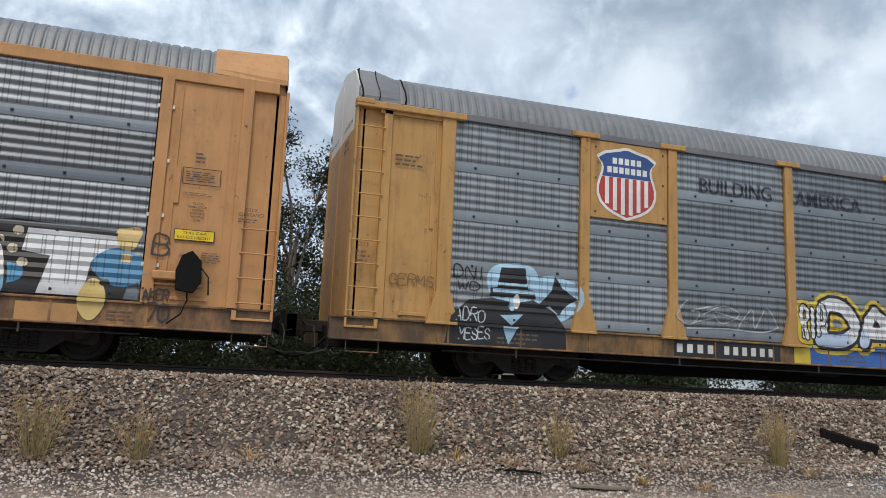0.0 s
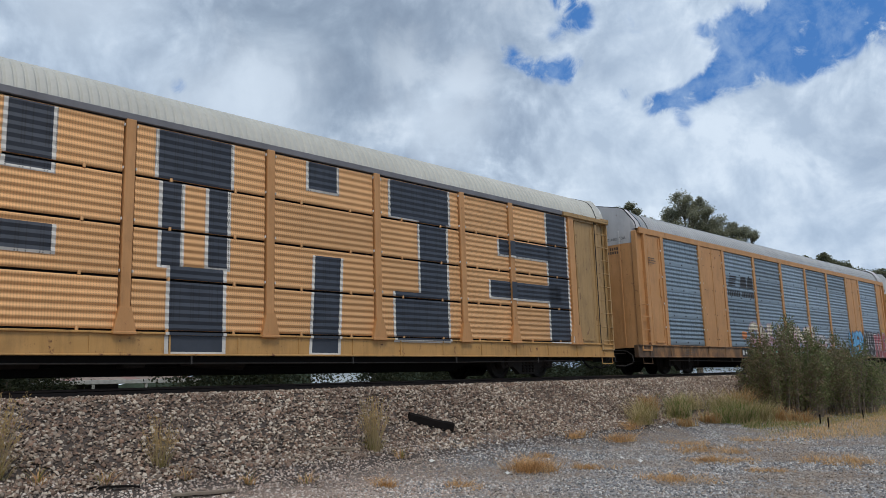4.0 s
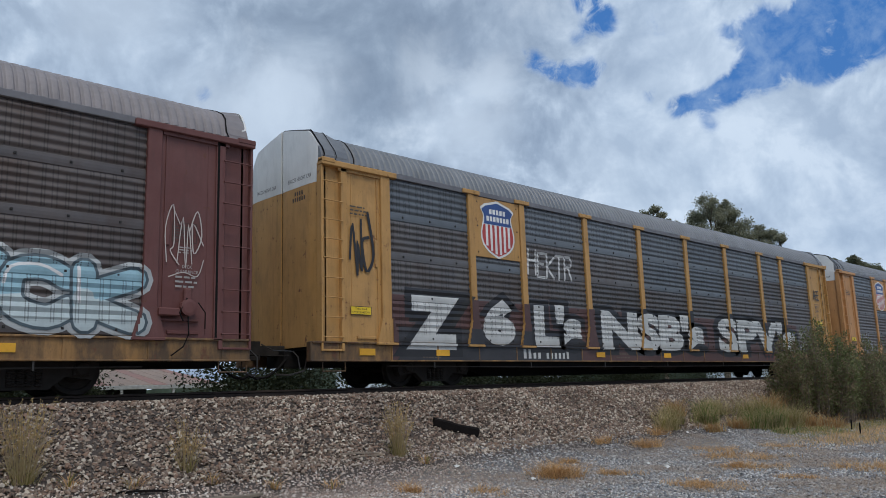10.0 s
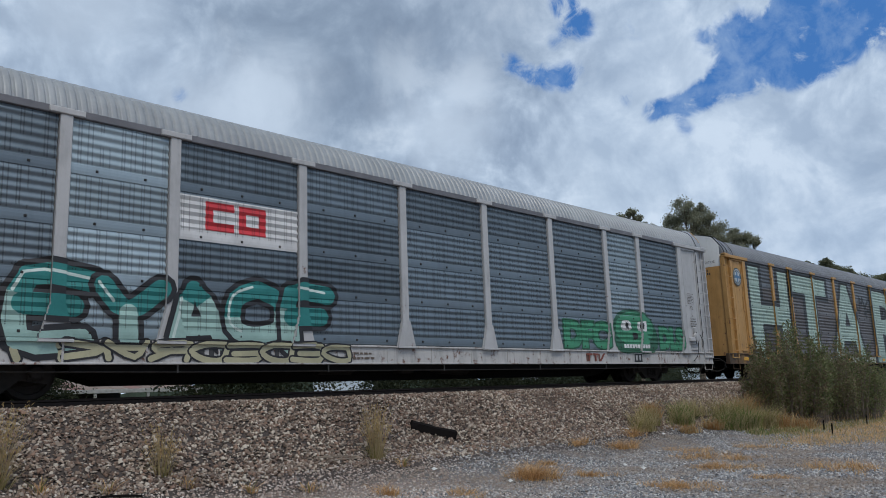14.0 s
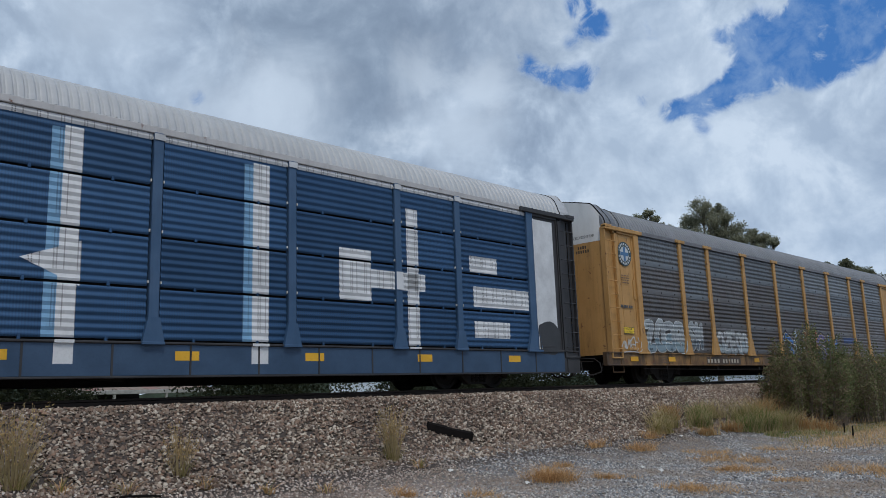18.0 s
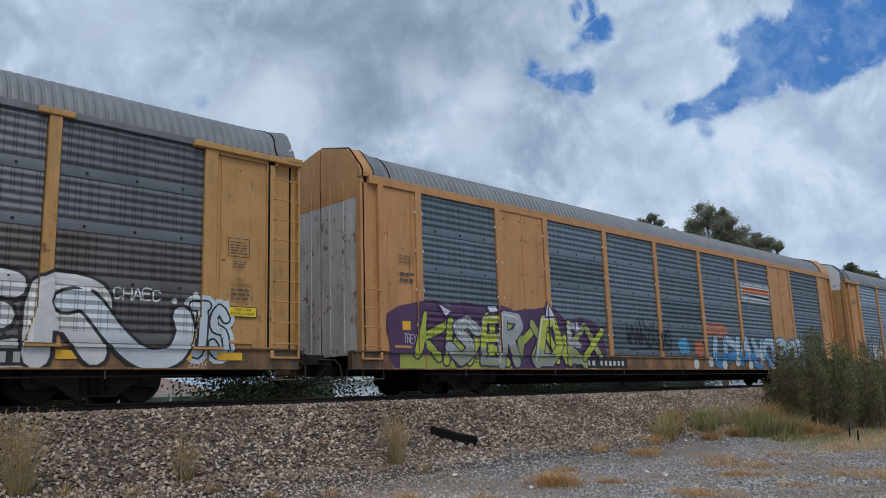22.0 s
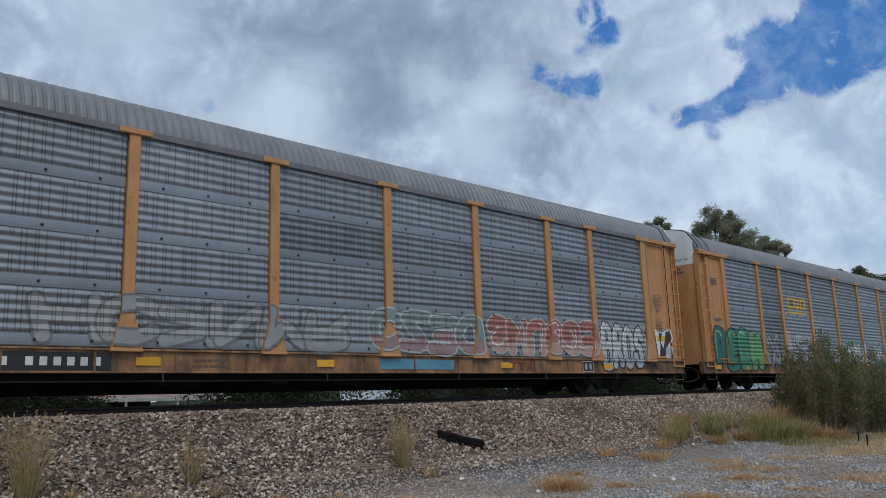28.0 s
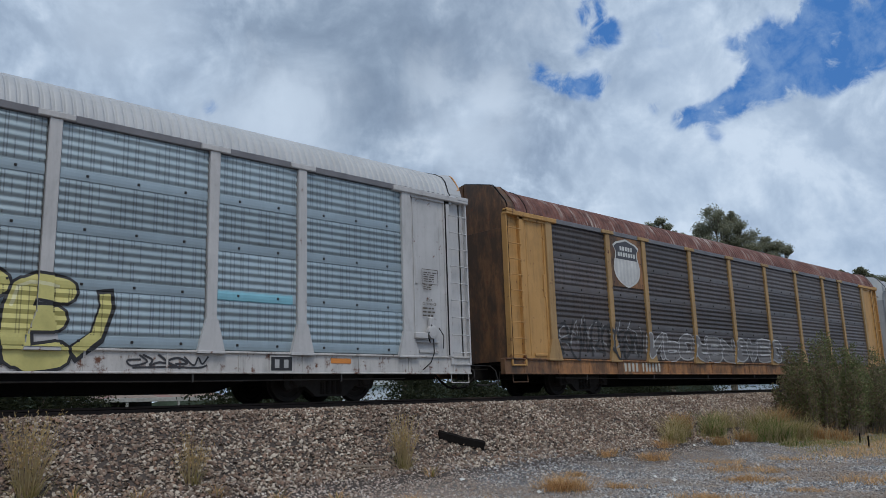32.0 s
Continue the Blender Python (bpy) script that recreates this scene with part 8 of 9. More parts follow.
def make_ground():
    xs = [-2500, -900, -300, -120, -60, -30, -15] + list(np.arange(-8, 46, 0.3)) + [48, 52, 60, 80, 120, 200, 400, 900, 2500]
    ys = [-900, -300, -100, -40, -15, -5, 0, 3] + list(np.arange(3.6, 7.4, 0.4)) + list(np.arange(7.4, 12.7, 0.16)) + [12.8, 13.4, 15.6, 16.2, 16.4, 17.1, 17.9, 19.5, 24, 30, 40, 60, 100, 200, 500, 1200, 3000]
    v = [(x, y, ground_height(x, y)) for y in ys for x in xs]
    n = len(xs)
    f = [(j * n + k, j * n + k + 1, (j + 1) * n + k + 1, (j + 1) * n + k) for j in range(len(ys) - 1) for k in range(n - 1)]
    m, g, b = surface("ground", (0.2, 0.19, 0.18), 0.95)
    pos = g.node("ShaderNodeNewGeometry").outputs["Position"]
    sep = g.node("ShaderNodeSeparateXYZ")
    g.link(pos, sep.inputs[0])
    grain = g.noise(pos, 26.0, 4, 0.7)
    patch = g.noise(pos, 0.9, 5, 0.6)
    lot = g.mix(grain, (0.10, 0.105, 0.112), (0.33, 0.335, 0.345))
    lot = g.mix(g.ramp(patch, [(0.52, 0.0), (0.68, 0.8)]), lot, (0.34, 0.26, 0.19))
    pinkish = g.mix(grain, (0.22, 0.17, 0.14), (0.50, 0.40, 0.33))
    lot = g.mix(g.ramp(g.math("MULTIPLY", g.math("SUBTRACT", 10.5, g.math("ADD", sep.outputs[0], g.math("MULTIPLY_ADD", patch, 6.0, -3.0))), 0.25, clamp=True), [(0.0, 0.0), (1.0, 1.0)]), lot, pinkish)
    # bank under the stones near black: shade of the gaps put into the colour
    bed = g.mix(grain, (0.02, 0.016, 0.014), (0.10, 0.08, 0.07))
    field = g.mix(grain, (0.07, 0.085, 0.03), (0.2, 0.17, 0.08))
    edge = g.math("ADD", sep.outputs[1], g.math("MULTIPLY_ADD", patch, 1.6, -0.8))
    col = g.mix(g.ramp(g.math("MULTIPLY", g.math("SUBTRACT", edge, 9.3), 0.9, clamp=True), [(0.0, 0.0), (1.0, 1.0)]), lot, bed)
    col = g.mix(g.math("GREATER_THAN", sep.outputs[1], 18.2), col, field)
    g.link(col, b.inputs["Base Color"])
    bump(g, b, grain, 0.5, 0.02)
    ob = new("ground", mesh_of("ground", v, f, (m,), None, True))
    tagged(ob, "grey gravel lot rising to a ballast bank, dry field behind", "ground", kind="structure")


make_ground()


def scatter_stones(name, label, mat, places, sizes, seed):
    """Loose stones as one mesh: flattened, turned octahedra and wedges."""
    rng = np.random.default_rng(seed)
    n = len(places)
    base = np.array([(1, 0, 0), (0, 1, 0), (-1, 0, 0), (0, -1, 0), (0.5, 0.5, 0.8), (-0.5, 0.35, 0.8), (-0.3, -0.55, 0.75), (0.45, -0.5, 0.7)], float)
    tri = np.array([(0, 1, 4), (1, 2, 5), (1, 5, 4), (2, 3, 6), (2, 6, 5), (3, 0, 7), (3, 7, 6), (0, 4, 7), (4, 5, 6), (4, 6, 7)])
    P = base[None] + rng.normal(0, 0.2, (n, 8, 3))
    P *= (sizes[:, None] * rng.uniform(0.65, 1.3, (n, 3)))[:, None, :]
    ax, ay, az = rng.normal(0, 0.5, n), rng.normal(0, 0.5, n), rng.uniform(0, 6.28, n)
    for a, i, j in ((ax, 1, 2), (ay, 0, 2), (az, 0, 1)):
        c, s = np.cos(a)[:, None], np.sin(a)[:, None]
        u, w = P[:, :, i].copy(), P[:, :, j].copy()
        P[:, :, i], P[:, :, j] = c * u - s * w, s * u + c * w
    P += places[:, None, :]
    F = (tri[None] + 8 * np.arange(n)[:, None, None]).reshape(-1, 3)
    me = bpy.data.meshes.new(name)
    me.vertices.add(n * 8)
    me.vertices.foreach_set("co", P.ravel())
    me.loops.add(len(F) * 3)
    me.loops.foreach_set("vertex_index", F.ravel())
    me.polygons.add(len(F))
    me.polygons.foreach_set("loop_start", np.arange(0, len(F) * 3, 3))
    me.materials.append(mat)
    me.update(calc_edges=True)
    ob = new(name, me)
    tagged(ob, label, "stones", kind="stuff")
    return ob


BALLAST = stony("ballast_stone", [(0.268, 0.193, 0.147), (0.126, 0.083, 0.063), (0.442, 0.355, 0.278), (0.067, 0.052, 0.043), (0.300, 0.189, 0.136), (0.173, 0.138, 0.113), (0.600, 0.529, 0.439)])
PALEGRIT = stony("pinkish_grit", [(0.435, 0.336, 0.277), (0.218, 0.163, 0.138), (0.613, 0.524, 0.455), (0.316, 0.267, 0.237), (0.455, 0.327, 0.257), (0.771, 0.712, 0.653)])
GRIT = stony("grey_grit", [(0.235, 0.242, 0.255), (0.085, 0.088, 0.095), (0.385, 0.390, 0.398), (0.155, 0.160, 0.172), (0.300, 0.240, 0.190), (0.598, 0.590, 0.575)], tan=(0.27, 0.21, 0.16))


def make_stones():
    rng = np.random.default_rng(5)
    prof = np.array(PROFILE)

    def zat(x, y):
        return np.interp(y, prof[:, 0], prof[:, 1])
    n = 84000
    x = rng.uniform(-4.5, 44, n)
    y = 10.7 + 2.5 * rng.random(n) ** 0.85
    keep = (x < 34) | (rng.random(n) < 0.5)
    x, y = x[keep], y[keep]
    scatter_stones("ballast", "pinkish grey crushed stone ballast on the bank", BALLAST, np.stack([x, y, zat(x, y) + rng.uniform(-0.01, 0.03, len(x))], 1), rng.uniform(0.017, 0.041, len(x)), 6)
    n = 14000
    x = rng.uniform(-4.5, 44, n)
    y = rng.uniform(13.0, 16.4, n)
    scatter_stones("ballast", "darker crushed stone between the ties", BALLAST, np.stack([x, y, zat(x, y) + rng.uniform(-0.03, 0.0, n)], 1), rng.uniform(0.025, 0.05, n), 7)
    n = 190000
    x = rng.uniform(-3, 30, n)
    y = rng.uniform(2.6, 11.2, n)
    keep = (np.hypot(x, y) > 9.0) & (y > 0.10 * x) & (rng.random(n) < np.clip(15.0 / np.hypot(x, y), 0.3, 1.0))
    x, y = x[keep], y[keep]
    z = np.array([ground_height(a, b) for a, b in zip(x, y)])
    pale = x + rng.normal(0, 1.6, len(x)) < 9.0 - 0.8 * (9.5 - y)
    size = rng.uniform(0.008, 0.026, len(x))
    scatter_stones("gravel", "fine grey gravel of the lot", GRIT, np.stack([x, y, z], 1)[~pale], size[~pale], 8)
    scatter_stones("gravel", "fine pinkish gravel at the foot of the bank", PALEGRIT, np.stack([x, y, z], 1)[pale], size[pale], 9)


make_stones()

RAILM = plain("rail_steel", (0.045, 0.032, 0.026), 0.6, 0.5)
RAILTOP = plain("polished_rail", (0.35, 0.34, 0.33), 0.25, 1.0, 0.1)
TIEM = plain("creosoted_wood", (0.035, 0.027, 0.022), 0.85)


def make_track():
    out = [(-0.068, 0), (0.068, 0), (0.068, 0.012), (0.012, 0.03), (0.009, 0.12), (0.036, 0.135), (0.036, 0.165), (0.028, 0.172), (-0.028, 0.172), (-0.036, 0.165), (-0.036, 0.135), (-0.009, 0.12), (-0.012, 0.03), (-0.068, 0.012)]
    n = len(out)
    for k, y in enumerate((TRACK_Y - 0.753, TRACK_Y + 0.753)):
        v = [(x, y + a, RAIL - 0.172 + b) for x in (-700.0, 800.0) for a, b in out]
        f = [(j, j + n, (j + 1) % n + n, (j + 1) % n) for j in range(n)]
        ob = new("rail", mesh_of("rail", v, f, (RAILM, RAILTOP), [1 if j == 7 else 0 for j in range(n)]))
        tagged(ob, "long rusty steel rail with a polished head", "rail", "rails of the track", "structure")
    ties = Shape()
    me = Shape().box(-0.115, 0.115, -1.3, 1.3, -0.17, 0.0, 0.012).mesh("tie", TIEM)
    bed = thing("railway_ties", "dark creosoted timber ties in the ballast", "ties", at=(0, TRACK_Y, RAIL - 0.174))
    bed["kind"] = "structure"
    for k in range(110):
        child("tie", me, bed, (-6 + 0.52 * k, 0.02 * math.sin(k * 7.1), 0.0))


make_track()


# ---------------------------------------------------------------- plants
def leaf_mesh(name, mat, centres, size, seed, droop=0.0, stretch=1.8):
    """Many small folded leaves as one mesh."""
    rng = np.random.default_rng(seed)
    n = len(centres)
    s = size * rng.uniform(0.6, 1.35, n)
    a, b = rng.uniform(0, 2 * np.pi, n), rng.normal(-droop, 0.6, n)
    d = np.stack([np.cos(a) * np.cos(b), np.sin(a) * np.cos(b), np.sin(b)], 1)
    r = rng.normal(0, 1, (n, 3))
    w = np.cross(d, r)
    w /= np.linalg.norm(w, axis=1)[:, None] + 1e-9
    up = np.cross(w, d)
    L, W = (s * stretch)[:, None], (s * 0.5)[:, None]
    P = np.stack([centres - d * L * 0.5, centres + w * W + up * W * 0.25, centres + d * L * 0.5, centres - w * W + up * W * 0.25], 1)
    F = (np.array([(0, 1, 2), (0, 2, 3)])[None] + 4 * np.arange(n)[:, None, None]).reshape(-1, 3)
    me = bpy.data.meshes.new(name)
    me.vertices.add(n * 4)
    me.vertices.foreach_set("co", P.ravel())
    me.loops.add(len(F) * 3)
    me.loops.foreach_set("vertex_index", F.ravel())
    me.polygons.add(len(F))
    me.polygons.foreach_set("loop_start", np.arange(0, len(F) * 3, 3))
    me.materials.append(mat)
    me.update(calc_edges=True)
    return me


BARK = plain("grey_bark", (0.13, 0.105, 0.085), 0.9)
TWIG = plain("brown_twigs", (0.19, 0.15, 0.115), 0.9)
GUM = leafy("gum_leaves", (0.25, 0.26, 0.18), (0.44, 0.44, 0.32))
DARKLEAF = leafy("dark_leaves", (0.028, 0.036, 0.02), (0.07, 0.08, 0.042))
FARLEAF = leafy("far_leaves", (0.17, 0.18, 0.12), (0.32, 0.33, 0.21))
BUSHLEAF = leafy("bush_leaves", (0.12, 0.15, 0.06), (0.30, 0.31, 0.14))
DRYLEAF = leafy("dry_brush", (0.20, 0.15, 0.09), (0.34, 0.27, 0.17))


def tree(x, y, z, clumps, trunk_r, size, count, mat, label, seed, low=0.35):
    """Tapered trunk, limbs to every clump, and leaves in uneven clumps (dx, dy, dz, radius)."""
    rng = np.random.default_rng(seed)
    t = thing("tree", label, "tree", "trees behind the track", (x, y, z))
    top = max(c[2] for c in clumps)
    s = Shape()
    base = [(0, 0, -0.2), (0.12, 0.05, top * 0.18), (0.05, -0.1, top * 0.4), (0.25, 0.1, top * 0.62)]
    s.tube(base, [trunk_r, trunk_r * 0.8, trunk_r * 0.65, trunk_r * 0.4], 8)
    limbs = Shape()
    cen = []
    whole = sum(c[3] ** 2 for c in clumps)
    for dx, dy, dz, r in clumps:
        f = rng.uniform(0.3, 0.6)
        st = Vector((0.08, 0, top * f))
        en = Vector((dx, dy, dz))
        mid = st.lerp(en, 0.5) + Vector((rng.normal(0, 0.12), rng.normal(0, 0.12), -0.1 * r))
        limbs.tube([st, mid, en], [trunk_r * 0.42, trunk_r * 0.28, trunk_r * 0.1], 6)
        for k in range(12):
            way = rng.normal(0, 1, 3)
            way *= rng.uniform(0.35, 0.85) * r / np.linalg.norm(way)
            q = en + Vector((way[0], way[1], 0.75 * way[2]))
            limbs.tube([mid.lerp(en, 0.6), q], [trunk_r * 0.12, trunk_r * 0.04], 4)
            m = max(6, int(count * r ** 2 / whole / 12))
            p = rng.normal(0, 1, (m, 3))
            p /= np.linalg.norm(p, axis=1)[:, None]
            p *= (rng.random(m) ** 0.7)[:, None] * r * rng.uniform(0.3, 0.8) * np.array([1.0, 1.0, 0.8])
            cen.append(p + np.array(q))
    child("trunk", s.mesh("trunk", BARK), t)
    child("branching", limbs.mesh("branching", BARK), t)
    child("crown", leaf_mesh("crown", mat, np.concatenate(cen), size, seed + 1, 0.3), t)
    return t


def at_heading(az, dist):
    return dist * math.sin(radians(az)), dist * math.cos(radians(az))


# gum trees that look over the train: clumps by their way along the view, height and radius
D1 = 78.0


def gum(az, clumps, trunk_r, size, count, mat, label, seed, dist=D1):
    px, py = at_heading(az, dist)
    c, s = math.cos(radians(az)), math.sin(radians(az))
    rr = random.Random(seed)
    tree(px, py, 0.2, [(a * c + b * s, -a * s + b * c, z, r) for a, z, r, b in ((a, z, r, rr.uniform(-0.8, 0.8)) for a, z, r in clumps)], trunk_r, size, count, mat, label, seed)


gum(63.6, [(-0.3, 18.0, 1.1), (0.9, 17.6, 1.1), (-1.4, 17.1, 1.2), (0.2, 16.7, 1.4), (2.0, 16.7, 1.0), (2.6, 15.7, 0.9), (-2.3, 15.8, 1.0), (1.2, 15.2, 1.4), (-0.8, 15.0, 1.5), (0.4, 13.5, 1.6), (-1.5, 13.0, 1.5), (-3.2, 16.4, 0.45)], 0.34, 0.085, 36000, GUM, "tall grey-green gum tree with an open crown", 1)
gum(66.5, [(0.1, 15.0, 0.8), (1.0, 14.6, 0.8), (-1.0, 14.4, 0.9), (1.7, 14.0, 0.65), (-1.7, 13.6, 0.8), (0.0, 13.4, 1.3)], 0.28, 0.085, 17000, GUM, "rounded grey-green gum tree", 2)
gum(59.6, [(0.0, 17.9, 0.6), (0.7, 17.5, 0.55), (-0.8, 17.6, 0.55), (0.0, 16.6, 1.0), (1.3, 16.7, 0.45)], 0.24, 0.085, 9500, GUM, "slender gum tree beside the taller one", 3)
for k, (az, h, w) in enumerate(((70.9, 11.3, 0.6), (72.1, 11.9, 0.7), (73.3, 11.2, 0.8), (75.0, 10.6, 1.2))):
    gum(az, [(0, h, w), (-0.8, h - 0.6, w), (0.9, h - 0.8, w), (0, h - 2.0, w * 1.2)], 0.2, 0.10, 14000, FARLEAF, "dark leafy tree at the end of the row", 10 + k, D1 + 4 * k)

# dense row of trees close behind the track
for k, (tx, ty, h) in enumerate(((-9.0, 30.0, 10.0), (-4.4, 29.0, 9.4), (-0.4, 31.0, 10.6), (3.3, 30.0, 11.2), (6.4, 32.0, 9.6), (9.3, 31.0, 10.3))):
    rr = random.Random(40 + k)
    cl = [(rr.uniform(-0.8, 0.8), rr.uniform(-0.8, 0.8), h - 0.6, 1.1), (rr.uniform(-1.6, -0.6), 0.2, h - 1.9, 1.4), (rr.uniform(0.6, 1.6), -0.3, h - 2.2, 1.4)]
    cl += [(rr.uniform(-1.9, 1.9), rr.uniform(-1.3, 1.3), h * q, 1.75) for q in (0.62, 0.52, 0.42, 0.33, 0.24, 0.16, 0.10)]
    tree(tx, ty, 0.25, cl, 0.19, 0.065, 30000, DARKLEAF, "dense dark green tree behind the track", 60 + k)
px, py = at_heading(21.4, 60)
tree(px, py, 0.2, [(0, 0, 5.4, 1.2), (-0.8, 0, 4.6, 1.3), (0.8, 0, 4.4, 1.3), (0, 0, 3.2, 1.6)], 0.2, 0.16, 3500, DARKLEAF, "small round tree beyond the shed", 81)
px, py = at_heading(40.6, 52)
tree(px, py, 0.2, [(-0.4, 0, 4.4, 1.3), (1.0, 0, 3.9, 1.3), (0.3, 0.3, 5.0, 1.2), (1.5, 0, 2.8, 1.0)], 0.28, 0.15, 4000, DARKLEAF, "broad dark tree with a stout trunk", 82)


def brush_strip():
    """Low brush all along the far side of the track."""
    rng = np.random.default_rng(91)
    cen = []
    x = -14.0
    while x < 95:
        az = math.degrees(math.atan2(x, 27))
        gap = 35.8 < az < 40.6 or 62.6 < az < 66.0 or 16.8 < az < 27.0
        if not gap:
            h = rng.uniform(3.4, 4.8) * (1.0 if x < 40 else 1.2)
            m = 3200 if x < 45 else 1200
            p = rng.normal(0, 1, (m, 3)) * np.array([0.7, 0.6, 1.0])
            p[:, 2] = 0.1 + h * rng.random(m) ** 1.2
            cen.append(p + np.array([x, 27 + rng.normal(0, 1.2), 0.15]))
        else:
            m = 120
            p = np.abs(rng.normal(0, 1, (m, 3))) * np.array([0.8, 0.5, 0.25])
            cen.append(p + np.array([x, 27 + rng.normal(0, 1.0), 0.2]))
        x += 0.85
    ob = new("brush", leaf_mesh("brush", DARKLEAF, np.concatenate(cen), 0.075, 92))
    tagged(ob, "dark green brush along the far side of the track", "brush", kind="stuff")


brush_strip()


def bush(x, y, z, w, d, h, n, seed, label):
    """Upright thicket: many thin stems, bare below, with small leaves above and uneven tops."""
    rng = np.random.default_rng(seed)
    t = thing("bush", label, "bush", "bushes beside the lot", (x, y, z))
    s = Shape()
    cen, dry = [], []
    stems = 120
    for k in range(stems):
        a, r = rng.uniform(0, 6.28), rng.random() ** 0.5
        bx, by = 0.44 * w * r * math.cos(a), 0.44 * d * r * math.sin(a)
        hh = h * (1.0 - 0.45 * r ** 2.5) * rng.uniform(0.55, 1.08)
        lean = (bx * 0.22 + rng.normal(0, 0.13), by * 0.22 + rng.normal(0, 0.13))
        pts = [(bx, by, -0.05), (bx + lean[0] * 0.4, by + lean[1] * 0.4, hh * 0.45), (bx + lean[0], by + lean[1], hh * 0.97)]
        s.tube(pts, [0.02, 0.013, 0.004], 4)
        for j in range(4):      # side twigs
            f = rng.uniform(0.3, 0.9)
            c = Vector([float(np.interp(f, [0, 0.5, 1], [p[i] for p in pts])) for i in range(3)])
            s.tube([c, c + Vector((rng.normal(0, 0.2), rng.normal(0, 0.2), rng.uniform(0.15, 0.5)))], [0.007, 0.002], 3, ends=False)
        m = n // stems
        q = 0.25 + 0.78 * rng.random(m) ** 0.8
        c = np.array([np.interp(q, [0, 0.5, 1], [p[i] for p in pts]) for i in range(3)]).T
        c += rng.normal(0, 0.13, (m, 3)) * np.array([1, 1, 1.3]) * (0.45 + 0.7 * np.sin(np.clip(q, 0, 1) * 3.1))[:, None]
        c[:, 2] = np.maximum(c[:, 2], 0.03)
        pick = rng.random(m) < np.where(c[:, 0] < -0.1 * w, 0.5, 0.14)
        cen.append(c[~pick])
        dry.append(c[pick])
    child("branching", s.mesh("branching", TWIG), t)
    child("leaves", leaf_mesh("leaves", BUSHLEAF, np.concatenate(cen), 0.036, seed + 1, -0.5, 2.4), t)
    child("dry_leaves", leaf_mesh("dry_leaves", DRYLEAF, np.concatenate(dry), 0.034, seed + 2, -0.5, 3.0), t)
    return t


bush(27.2, 10.4, 0.15, 4.2, 2.4, 3.2, 34000, 101, "tangled green and brown roadside bush")
bush(30.4, 9.9, 0.08, 4.6, 2.6, 2.8, 22000, 103, "dense green roadside bush")
bush(34.5, 10.6, 0.2, 4.0, 2.4, 2.2, 9000, 105, "dense green roadside bush farther along")

STRAW = leafy("straw_blades", (0.74, 0.45, 0.20), (0.86, 0.60, 0.33), 0.8)
STRAWPALE = leafy("pale_blades", (0.48, 0.38, 0.20), (0.66, 0.55, 0.33), 0.8)
GREENBLADE = leafy("green_blades", (0.24, 0.23, 0.07), (0.46, 0.40, 0.16), 0.8)


def blade_mesh(name, mats, n, radius, height, seed, flat=0.0, mix=0.3, thick=0.006):
    """Curved grass blades that spread from one root."""
    rng = np.random.default_rng(seed)
    v, f, mi = [], [], []
    for k in range(n):
        a, r = rng.uniform(0, 6.28), radius * rng.random() ** 0.7
        x, y = r * math.cos(a) * 0.55, r * math.sin(a) * 0.55
        h = height * rng.uniform(0.45, 1.1) * (1 - 0.35 * r / max(radius, 0.01))
        out = radius * rng.uniform(0.1, 0.8) + flat * rng.uniform(0.1, 0.6)
        dx, dy = math.cos(a + rng.normal(0, 0.5)), math.sin(a + rng.normal(0, 0.5))
        w = thick * rng.uniform(0.6, 1.5)
        px_, py_ = -dy * w, dx * w
        b = len(v)
        for q, ww in ((0.0, 1.0), (0.5, 0.8), (1.0, 0.15)):
            cx, cy, cz = x + dx * out * q * q, y + dy * out * q * q, h * (q - 0.25 * flat * q * q)
            v += [(cx - px_ * ww, cy - py_ * ww, cz), (cx + px_ * ww, cy + py_ * ww, cz)]
        f += [(b, b + 1, b + 3, b + 2), (b + 2, b + 3, b + 5, b + 4)]
        m = 1 if rng.random() < mix and len(mats) > 1 else 0
        mi += [m, m]
    return mesh_of(name, v, f, mats, mi)


def wild_mesh(name, mats, n, w, d, height, seed, mix, thick=0.005, low=0.0):
    """Grass that grows in ragged bunches over a patch, leaning every way."""
    rng = np.random.default_rng(seed)
    v, f, mi = [], [], []
    bunches = [(rng.normal(0, 0.36 * w), rng.normal(0, 0.36 * d), rng.uniform(0.5, 1.15), rng.uniform(0, 6.28)) for _ in range(max(4, n // 26))]
    for k in range(n):
        bx, by, tall, to = bunches[rng.integers(len(bunches))]
        x, y = bx + rng.normal(0, 0.06 + 0.03 * w), by + rng.normal(0, 0.06 + 0.03 * d)
        h = height * tall * rng.uniform(0.4, 1.1)
        a = to + rng.normal(0, 1.1)
        out = h * (rng.uniform(0.1, 0.75) + low * rng.uniform(0.2, 1.4))
        dx, dy = math.cos(a), math.sin(a)
        t = thick * rng.uniform(0.6, 1.5)
        b = len(v)
        for q, ww in ((0.0, 1.0), (0.55, 0.8), (1.0, 0.15)):
            cx, cy, cz = x + dx * out * q ** 1.7, y + dy * out * q ** 1.7, h * (q - 0.22 * q * q)
            v += [(cx + dy * t * ww, cy - dx * t * ww, cz), (cx - dy * t * ww, cy + dx * t * ww, cz)]
        f += [(b, b + 1, b + 3, b + 2), (b + 2, b + 3, b + 5, b + 4)]
        m = 1 if rng.random() < mix else 0
        mi += [m, m]
    return mesh_of(name, v, f, mats, mi)


